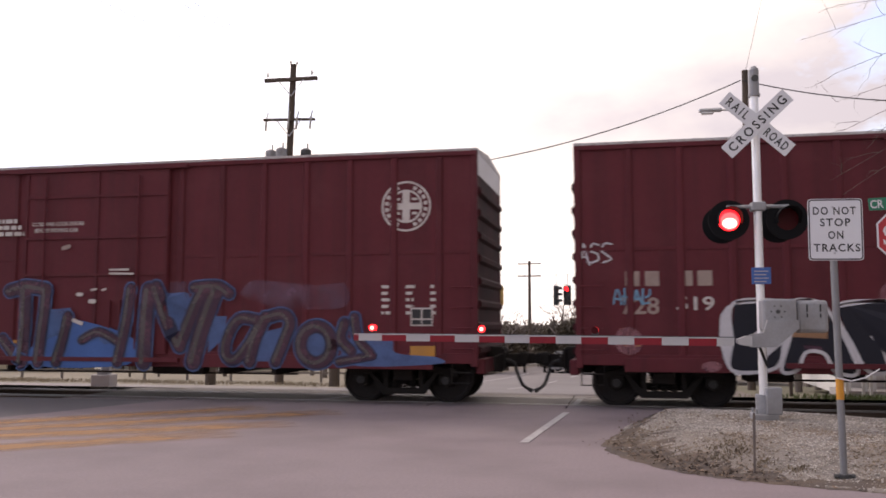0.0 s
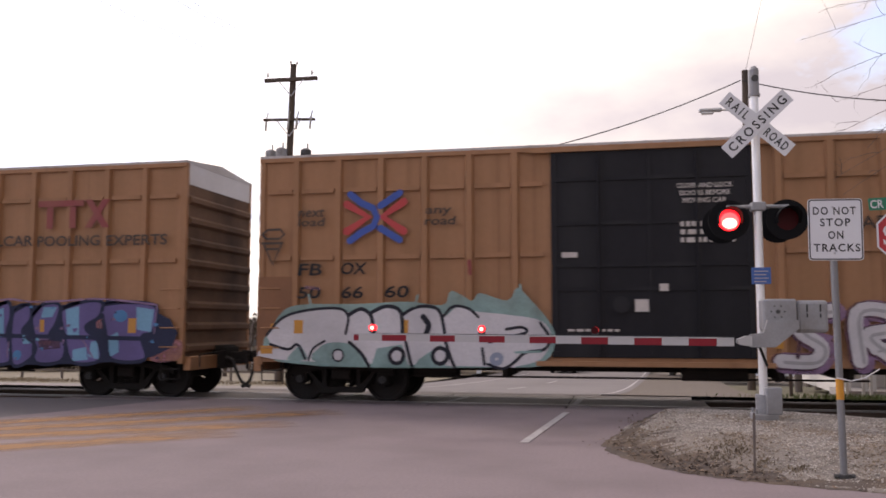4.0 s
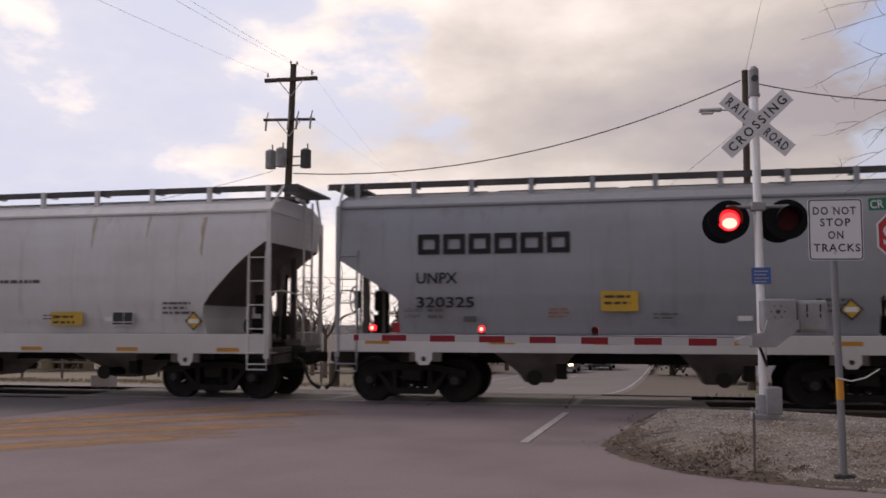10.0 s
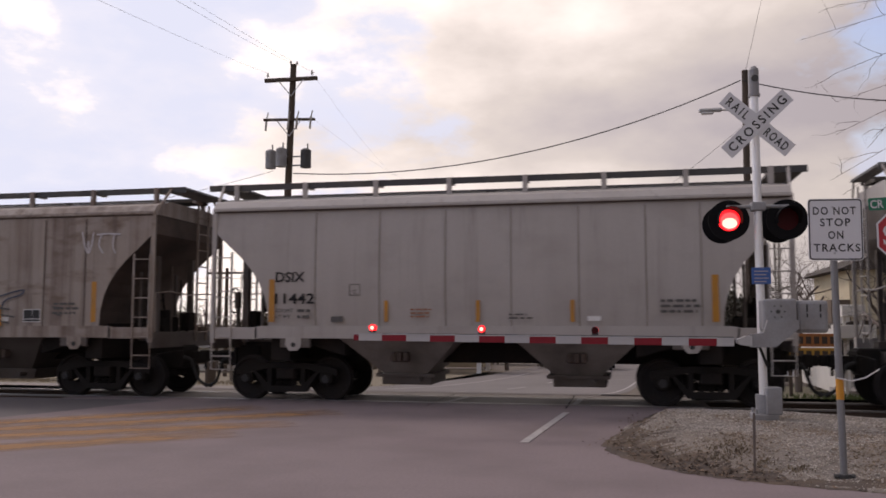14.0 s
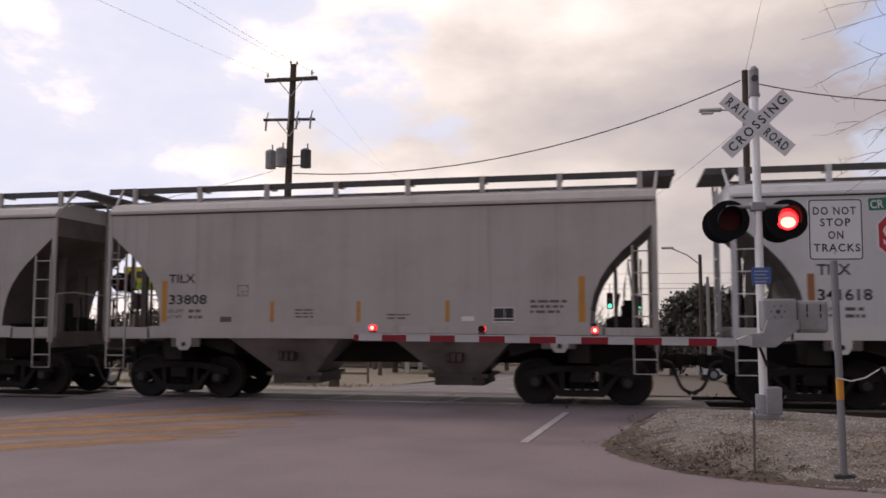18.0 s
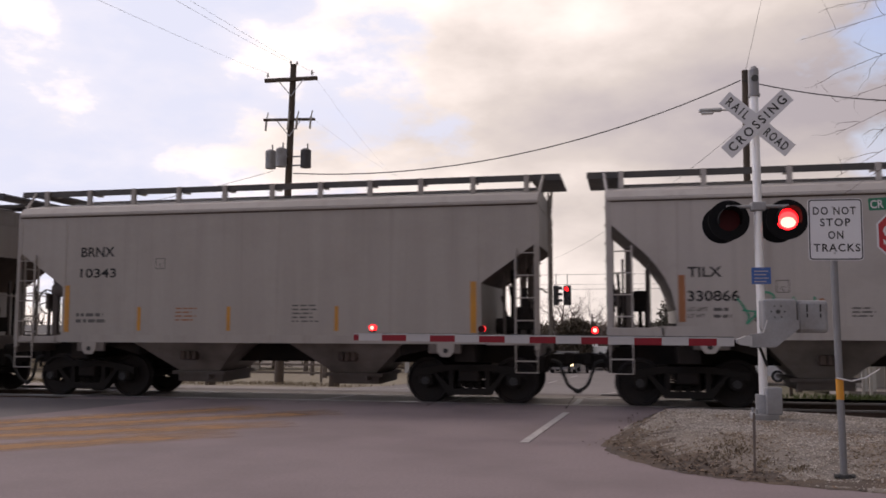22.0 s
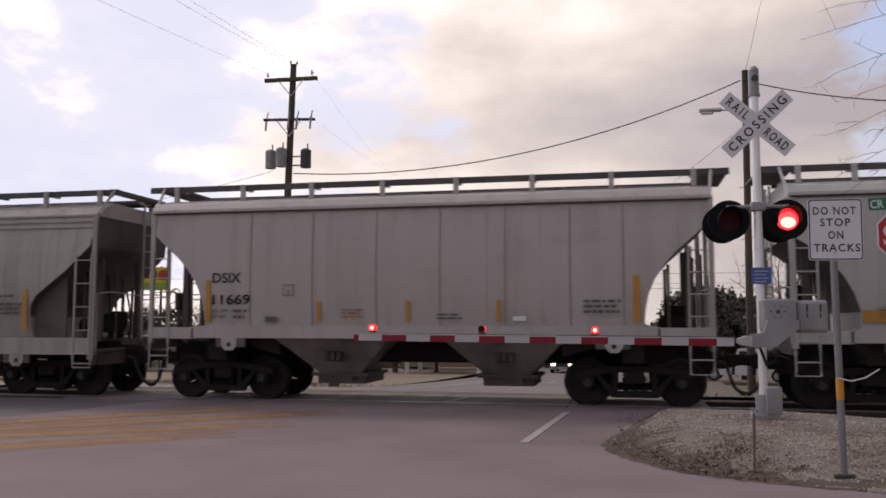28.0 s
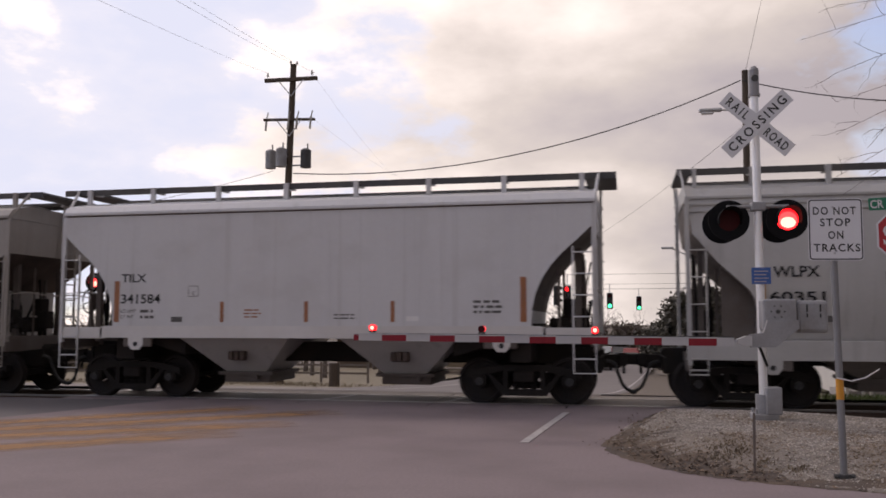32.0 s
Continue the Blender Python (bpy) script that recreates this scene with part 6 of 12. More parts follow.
    mural(c, -1.09, 0.75, -1.675, 'purple and light blue sprayed block letters with dark outlines',
              shards=(46, 0.09, 7, (G_LIGHT, G_MID, G_PURPLE, G_LILAC, G_NAVY), (3.1, 8.4, 0.1, 1.3), False), fields=((G_PINK, [(8.20, 0.78), (8.41, 0.96), (8.65, 0.57), (8.92, 0.47), (8.84, 0.11), (8.19, 0.10)]),
                      (G_PINK, [(2.85, 0.66), (3.10, 0.88), (3.13, 0.11), (2.95, 0.05)]),
                      (FADE_RED, [(-0.00, 0.15), (0.49, 0.15), (3.11, 0.15), (3.11, 0.02), (0.00, 0.01)]),
                      (G_NAVY, [(3.10, 0.99), (3.91, 1.21), (8.21, 1.14), (8.24, 0.15), (3.11, 0.02)]),
                      (G_PURPLE, [(3.09, 0.02), (3.05, 0.55), (3.22, 0.99), (3.56, 1.30), (4.19, 1.27), (4.30, 0.99), (4.08, 0.66), (4.04, 0.33), (4.27, 0.12), (3.91, 0.00)]),
                      (G_PURPLE, [(4.36, 1.16), (4.75, 1.32), (4.83, 0.99), (4.75, 0.66), (4.86, 0.04), (4.36, 0.01), (4.28, 0.55)]),
                      (G_PURPLE, [(4.88, 1.10), (5.27, 1.26), (5.32, 0.94), (5.13, 0.66), (5.48, 0.34), (5.26, 0.02), (4.89, 0.01)]),
                      (G_PURPLE, [(5.35, 0.99), (5.60, 1.26), (6.01, 1.26), (5.96, 0.88), (5.79, 0.56), (6.16, 0.45), (6.10, 0.05), (5.48, 0.02), (5.42, 0.56)]),
                      (G_PURPLE, [(6.07, 1.15), (6.54, 1.31), (7.03, 1.31), (6.98, 0.99), (6.66, 0.77), (6.98, 0.46), (7.01, 0.06), (6.37, 0.03), (6.17, 0.56)]),
                      (G_PURPLE, [(7.07, 1.25), (7.70, 1.30), (8.31, 1.19), (8.25, 0.67), (7.99, 0.57), (8.08, 0.10), (7.31, 0.09), (7.17, 0.56)]),
                      (G_LIGHT, [(3.73, 1.21), (4.13, 1.21), (4.08, 0.94), (3.77, 0.88)]),
                      (G_LIGHT, [(3.28, 0.55), (3.56, 0.61), (3.62, 0.22), (3.22, 0.11)]),
                      (G_LIGHT, [(4.41, 1.12), (4.64, 1.19), (4.67, 0.55), (4.42, 0.53)]),
                      (G_LIGHT, [(4.02, 0.50), (4.33, 0.53), (4.33, 0.12), (4.11, 0.09)]),
                      (G_LIGHT, [(5.63, 1.20), (5.95, 1.20), (5.84, 0.99), (5.57, 0.97)]),
                      (G_LIGHT, [(5.13, 0.56), (5.37, 0.58), (5.41, 0.43), (5.15, 0.40)]),
                      (G_LIGHT, [(6.17, 1.15), (6.49, 1.22), (6.51, 0.56), (6.24, 0.52)]),
                      (G_LIGHT, [(6.80, 0.46), (6.96, 0.50), (7.00, 0.09), (6.76, 0.14)]),
                      (G_LIGHT, [(7.85, 1.20), (8.26, 1.14), (8.20, 0.67), (7.87, 0.72)]),
                      (G_LIGHT, [(7.19, 0.56), (7.43, 0.67), (7.47, 0.25), (7.26, 0.14)]),
                      (G_LIGHT, [(6.37, 0.29), (6.69, 0.35), (6.74, 0.08), (6.37, 0.05)]),
                      (G_MID, [(7.65, 1.01), (7.61, 0.93), (7.51, 0.88), (7.40, 0.90), (7.33, 0.96), (7.33, 1.05), (7.40, 1.12), (7.52, 1.13), (7.61, 1.09)]),
                      (G_MID, [(3.56, 0.99), (3.54, 0.92), (3.47, 0.88), (3.39, 0.90), (3.34, 0.95), (3.34, 1.03), (3.39, 1.09), (3.47, 1.10), (3.54, 1.06)]),
                      (G_PINK, [(6.91, 0.92), (7.12, 0.97), (7.13, 0.73), (6.92, 0.75)]),
                      (G_MAROON, [(5.51, 0.49), (6.05, 0.52), (6.08, 0.32), (5.59, 0.28)]),
                      (G_MID, [(4.04, 0.33), (4.01, 0.25), (3.93, 0.20), (3.84, 0.22), (3.78, 0.29), (3.78, 0.38), (3.84, 0.45), (3.93, 0.46), (4.01, 0.42)]),
                      (G_MID, [(5.13, 0.17), (5.10, 0.10), (5.04, 0.06), (4.97, 0.07), (4.92, 0.13), (4.92, 0.20), (4.97, 0.26), (5.04, 0.27), (5.11, 0.24)]),
                      (REFLECT, [(5.55, 0.93), (5.66, 0.93), (5.66, 0.67), (5.55, 0.67)]),
                      (REFLECT, [(7.67, 0.96), (7.86, 0.96), (7.85, 0.65), (7.66, 0.65)]),),
              strokes=(),
              passes=(),
              lines=((G_NAVY, 0.078, [(3.09, 0.02), (3.05, 0.55), (3.22, 0.99), (3.56, 1.30), (4.19, 1.27), (4.30, 0.99), (4.08, 0.66), (4.04, 0.33), (4.27, 0.12), (3.91, 0.00), (3.09, 0.02), (3.05, 0.55)]),
                     (G_NAVY, 0.078, [(4.36, 1.16), (4.75, 1.32), (4.83, 0.99), (4.75, 0.66), (4.86, 0.04), (4.36, 0.01), (4.28, 0.55), (4.36, 1.16), (4.75, 1.32)]),
                     (G_NAVY, 0.078, [(4.88, 1.10), (5.27, 1.26), (5.32, 0.94), (5.13, 0.66), (5.48, 0.34), (5.26, 0.02), (4.89, 0.01), (4.88, 1.10), (5.27, 1.26)]),
                     (G_NAVY, 0.078, [(5.35, 0.99), (5.60, 1.26), (6.01, 1.26), (5.96, 0.88), (5.79, 0.56), (6.16, 0.45), (6.10, 0.05), (5.48, 0.02), (5.42, 0.56), (5.35, 0.99), (5.60, 1.26)]),
                     (G_NAVY, 0.078, [(6.07, 1.15), (6.54, 1.31), (7.03, 1.31), (6.98, 0.99), (6.66, 0.77), (6.98, 0.46), (7.01, 0.06), (6.37, 0.03), (6.17, 0.56), (6.07, 1.15), (6.54, 1.31)]),
                     (G_NAVY, 0.078, [(7.07, 1.25), (7.70, 1.30), (8.31, 1.19), (8.25, 0.67), (7.99, 0.57), (8.08, 0.10), (7.31, 0.09), (7.17, 0.56), (7.07, 1.25), (7.70, 1.30)]),
                     (G_LILAC, 0.045, [(3.13, 0.94), (3.54, 1.35), (4.27, 1.32), (4.78, 1.38), (5.29, 1.32), (6.01, 1.33), (7.03, 1.37), (8.33, 1.24)]),
                     (G_LILAC, 0.034, [(8.33, 1.24), (8.28, 0.65)]),
                     (G_LILAC, 0.034, [(5.51, 0.51), (6.09, 0.54), (6.13, 0.39)]),
                     (G_LILAC, 0.034, [(4.24, 0.99), (4.09, 0.68)]),
                     (G_WHITE, 0.034, [(4.02, 0.44), (4.09, 0.51)]),
                     (G_LILAC, 0.045, [(3.57, 0.27), (3.79, 0.39), (3.96, 0.22)]),
                     (G_LILAC, 0.034, [(6.53, 0.56), (6.66, 0.43), (6.85, 0.14)]),
                     (G_LILAC, 0.034, [(4.80, 0.45), (4.78, 0.12)]),
                     (G_NAVY, 0.090, [(3.11, 0.61), (8.09, 0.53)]),))
    mural(c, -6.06, 0.74, -1.675, 'two-blue wild sprayed lettering with pink and white flares', shards=(40, 0.06, 5, (G_NAVY, G_LIGHT, G_MID, G_LIGHT), (1.0, 4.2, 0.1, 1.2), False),
              fields=((G_PINK, [(0.74, 0.94), (1.13, 1.12), (1.90, 1.12), (4.28, 1.00), (4.88, 0.43), (4.95, 0.04), (1.03, -0.00), (0.76, 0.41)]),
                      (G_WHITE, [(0.00, 0.75), (0.22, 0.67), (0.75, 0.66), (0.77, 0.35), (0.23, 0.41)]),
                      (G_PINK, [(0.42, 0.64), (1.01, 0.76), (1.02, 0.29), (0.50, 0.35)]),
                      (G_WHITE, [(0.92, 1.18), (0.99, 1.33), (1.25, 1.35), (1.40, 1.18), (1.26, 1.05)]),
                      (G_NAVY, [(1.24, 0.99), (1.51, 1.41), (2.28, 1.52), (3.53, 1.51), (4.15, 1.39), (4.40, 0.65), (4.81, 0.31), (4.48, -0.00), (1.29, 0.01), (0.92, 0.34), (1.01, 0.65)]),
                      (G_BLUE, [(1.26, 1.00), (1.44, 1.40), (1.64, 1.44), (1.68, 1.18), (1.93, 0.99)]),
                      (G_BLUE, [(1.77, 1.38), (2.18, 1.49), (2.38, 1.47), (2.43, 1.06), (2.16, 0.99), (2.00, 1.18)]),
                      (G_BLUE, [(2.67, 0.99), (2.85, 1.31), (3.41, 1.48), (3.57, 1.40), (3.62, 0.99), (3.36, 1.04), (3.34, 1.30), (3.05, 1.25), (2.99, 1.04)]),
                      (G_BLUE, [(3.66, 0.99), (3.84, 1.27), (4.16, 1.40), (4.10, 1.11), (3.92, 0.93)]),
                      (G_LIGHT, [(0.98, 0.63), (1.26, 0.87), (1.54, 0.85), (1.41, 0.64), (1.14, 0.55)]),
                      (G_LIGHT, [(1.53, 0.69), (2.17, 0.85), (2.28, 0.64), (1.80, 0.55), (1.61, 0.40)]),
                      (G_LIGHT, [(2.48, 0.81), (3.05, 0.87), (3.37, 0.85), (3.19, 0.58), (2.68, 0.52)]),
                      (G_LIGHT, [(3.18, 0.70), (3.79, 0.85), (3.93, 0.71), (3.56, 0.53)]),
                      (G_LIGHT, [(3.93, 0.76), (4.16, 0.85), (4.41, 0.70), (4.11, 0.41)]),
                      (G_LIGHT, [(0.94, 0.34), (1.28, 0.49), (1.79, 0.40), (1.94, 0.17), (1.55, 0.03), (1.22, 0.14)]),
                      (G_LIGHT, [(1.86, 0.40), (2.43, 0.50), (2.57, 0.29), (2.32, 0.13), (2.58, 0.02), (2.19, 0.06)]),
                      (G_LIGHT, [(2.57, 0.41), (3.18, 0.52), (3.44, 0.35), (3.20, 0.03), (2.94, 0.13), (2.70, 0.24)]),
                      (G_LIGHT, [(3.38, 0.41), (3.86, 0.53), (4.18, 0.36), (3.88, 0.13), (3.57, 0.24)]),
                      (G_LIGHT, [(4.06, 0.30), (4.52, 0.47), (4.78, 0.31), (4.48, 0.02), (4.18, 0.07)]),
                      (G_PINK, [(2.56, 1.12), (2.55, 1.03), (2.50, 0.98), (2.44, 1.00), (2.40, 1.07), (2.39, 1.16), (2.43, 1.24), (2.49, 1.25), (2.54, 1.21)]),
                      (G_PINK, [(3.28, 1.16), (3.25, 1.12), (3.19, 1.09), (3.11, 1.10), (3.06, 1.14), (3.06, 1.18), (3.11, 1.22), (3.18, 1.23), (3.25, 1.20)]),
                      (G_PINK, [(3.81, 1.17), (3.79, 1.12), (3.74, 1.09), (3.68, 1.10), (3.64, 1.14), (3.64, 1.20), (3.68, 1.24), (3.74, 1.25), (3.79, 1.22)]),
                      (G_PINK, [(2.96, 0.70), (2.94, 0.65), (2.88, 0.63), (2.82, 0.64), (2.77, 0.67), (2.77, 0.72), (2.81, 0.76), (2.88, 0.77), (2.94, 0.74)]),
                      (G_PINK, [(2.32, 0.10), (2.28, 0.06), (2.16, 0.03), (2.02, 0.04), (1.93, 0.08), (1.93, 0.12), (2.02, 0.16), (2.15, 0.17), (2.27, 0.15)]),
                      (G_PINK, [(4.05, 0.06), (4.01, 0.02), (3.91, 0.00), (3.79, 0.01), (3.72, 0.04), (3.72, 0.08), (3.79, 0.11), (3.91, 0.12), (4.01, 0.10)]),
                      (G_WHITE, [(2.33, 0.04), (2.29, 0.02), (2.19, 0.01), (2.07, 0.01), (1.99, 0.03), (1.99, 0.05), (2.07, 0.07), (2.18, 0.08), (2.29, 0.07)]),
                      (G_PINK, [(1.91, 1.21), (1.90, 1.17), (1.85, 1.15), (1.80, 1.16), (1.77, 1.19), (1.76, 1.23), (1.80, 1.26), (1.85, 1.26), (1.89, 1.24)]),
                      (G_PINK, [(4.13, 0.85), (4.11, 0.81), (4.05, 0.79), (3.99, 0.79), (3.94, 0.83), (3.94, 0.88), (3.98, 0.91), (4.05, 0.92), (4.11, 0.90)]),),
              strokes=(),
              passes=(),
              lines=((G_LIGHT, 0.034, [(1.51, 1.34), (1.61, 1.12)]),
                     (G_LIGHT, 0.034, [(2.06, 1.38), (2.19, 1.20)]),
                     (G_LIGHT, 0.034, [(3.44, 1.37), (3.51, 1.11)]),
                     (G_WHITE, 0.028, [(1.11, 0.65), (1.30, 0.81)]),
                     (G_WHITE, 0.028, [(1.02, 0.38), (1.15, 0.26)]),
                     (G_BLUE, 0.056, [(1.63, 0.44), (2.14, 0.77)]),
                     (G_BLUE, 0.056, [(2.55, 0.58), (3.05, 0.81)]),
                     (G_MID, 0.067, [(1.34, 0.41), (1.55, 0.12)]),
                     (G_MID, 0.067, [(2.05, 0.36), (2.37, 0.39)]),
                     (G_MID, 0.067, [(2.75, 0.30), (3.06, 0.13)]),
                     (G_MID, 0.067, [(3.55, 0.35), (3.92, 0.31)]),
                     (G_MID, 0.067, [(4.23, 0.26), (4.47, 0.14)]),
                     (REFLECT, 0.078, [(1.46, 0.85), (1.46, 0.56)]),
                     (REFLECT, 0.078, [(2.77, 0.91), (2.76, 0.71)]),
                     (REFLECT, 0.078, [(4.47, 1.22), (4.47, 0.94)]),
                     (G_PINK, 0.067, [(4.58, 0.83), (4.97, 0.85)]),
                     (FADE_RED, 0.090, [(4.53, 0.03), (4.98, 0.04)]),
                     (G_WHITE, 0.078, [(4.08, 2.32), (4.08, 1.92), (4.10, 1.46)]),))
    mural(c, -1.74, 1.48, -1.700, 'white and light blue sprayed marks on the black door',
              fields=((G_LIGHT, [(2.89, 0.69), (3.09, 0.75), (3.31, 0.65), (3.33, 0.41), (3.14, 0.38), (3.06, 0.09), (2.92, 0.07), (2.90, 0.38)]),
                      (WHITE, [(1.47, 0.62), (1.65, 0.62), (1.65, 0.43), (1.46, 0.43)]),
                      (P_RED, [(2.01, 0.80), (2.18, 0.80), (2.17, 0.66), (2.01, 0.66)]),
                      (G_SILVER, [(-0.00, 0.60), (0.12, 0.53), (0.21, 0.26), (0.10, 0.10), (-0.00, 0.26)]),),
              strokes=(),
              passes=(),
              lines=((G_WHITE, 0.056, [(-0.00, 0.42), (0.14, 0.26), (0.22, 0.42), (0.29, 0.15)]),
                     (G_WHITE, 0.056, [(-0.00, 0.04), (0.27, 0.13), (0.54, 0.07), (0.68, 0.09)]),
                     (G_WHITE, 0.034, [(1.38, 0.79), (1.37, 0.75), (1.33, 0.73), (1.29, 0.73), (1.26, 0.77), (1.26, 0.81), (1.29, 0.84), (1.33, 0.85), (1.37, 0.83), (1.38, 0.79)]),
                     (G_WHITE, 0.056, [(1.51, 0.81), (1.62, 0.84), (1.68, 0.76)]),
                     (G_WHITE, 0.045, [(1.74, 0.89), (1.87, 0.81), (1.76, 0.74)]),
                     (G_WHITE, 0.045, [(1.70, 0.57), (1.82, 0.59), (1.80, 0.40)]),
                     (G_WHITE, 0.034, [(1.82, 0.34), (1.83, 0.00)]),
                     (G_WHITE, 0.034, [(0.65, 0.28), (1.23, 0.27)]),
                     (G_WHITE, 0.034, [(1.91, 0.20), (2.15, 0.19)]),
                     (G_WHITE, 0.045, [(2.29, 0.26), (2.68, 0.23)]),
                     (G_WHITE, 0.034, [(1.40, 1.00), (1.99, 0.97)]),
                     (G_WHITE, 0.090, [(0.15, 1.34), (0.36, 1.34)]),
                     (G_SILVER, 0.056, [(0.11, 1.20), (0.41, 1.20)]),))
    c = add(yellow_boxcar(41.6, 4, "ochre pool boxcar with black doors and white graffiti"), 41.6)
    marks(c, (("FB", -6.94, 2.57, 0.51, 0.24), ("OX", -6.03, 2.58, 0.53, 0.24), ("50", -6.94, 2.10, 0.48, 0.24), ("66", -6.02, 2.10, 0.46, 0.24), ("60", -5.12, 2.11, 0.50, 0.24)), -1.667, LETTER_BLACK, 0.16)
    mural(c, 2.24, 0.88, -1.675, 'white sprayed lettering with lilac shadows',
              shards=(60, 0.2, 12, (G_HAZE, G_LILAC), (0.2, 5.3, 0.0, 1.1), True), fields=(),
              strokes=((0.246, [(0.93, 0.95), (0.46, 0.88), (0.39, 0.58), (0.73, 0.32), (0.61, 0.05), (0.05, 0.05)]),
                       (0.246, [(1.37, 0.06), (1.34, 0.90), (1.85, 0.92), (1.94, 0.63), (1.49, 0.49), (1.99, 0.06)]),
                       (0.202, [(2.12, 0.92), (2.94, 0.95)]),
                       (0.246, [(2.33, 0.92), (2.23, 0.09)]),
                       (0.269, [(3.06, 1.03), (2.97, 0.58), (2.89, 0.07)]),
                       (0.202, [(2.67, 0.37), (3.27, 0.33)]),
                       (0.246, [(3.89, 1.01), (3.86, 0.10)]),
                       (0.202, [(3.47, 0.49), (3.53, 0.10)]),
                       (0.246, [(4.56, 0.96), (4.29, 0.64), (4.62, 0.40), (5.03, 0.11)]),
                       (0.224, [(4.12, 0.38), (4.05, 0.08)]),
                       (0.157, [(1.61, 0.25), (2.07, 0.34), (2.34, 0.22)]),),
              passes=((1.00, 0.134, 0.045, -0.034, G_LILAC), (1.00, 0.056, -0.034, -0.011, G_MAROON), (1.00, 0.000, 0.000, 0.000, G_WHITE), (0.25, 0.000, 0.056, -0.022, G_SILVER),),
              lines=((G_MAROON, 0.078, [(0.37, 0.39), (0.33, 0.12)]),
                     (REFLECT, 0.134, [(2.42, 0.52), (2.43, 0.37)]),))
    mural(c, 7.30, 1.79, -1.680, 'blue sprayed column of letters',
              fields=(),
              strokes=((0.123, [(0.45, 2.58), (0.10, 2.47), (0.38, 2.29), (0.13, 2.15), (0.43, 2.05)]),
                       (0.123, [(0.46, 1.76), (0.41, 1.64), (0.28, 1.57), (0.13, 1.60), (0.03, 1.70), (0.03, 1.83), (0.12, 1.93), (0.28, 1.94), (0.41, 1.88), (0.46, 1.76)]),
                       (0.123, [(-0.00, 1.45), (0.27, 1.47), (0.50, 1.29), (0.13, 1.18), (0.03, 1.00), (0.45, 1.02)]),
                       (0.123, [(0.09, 0.79), (0.29, 0.65), (0.14, 0.48), (0.47, 0.42), (0.22, 0.19), (0.35, 0.00)]),
                       (0.101, [(0.41, 0.79), (0.49, 0.59)]),),
              passes=((1.00, 0.179, 0.000, 0.000, G_BLUE), (1.00, 0.000, 0.000, 0.000, G_LIGHT),),
              lines=())
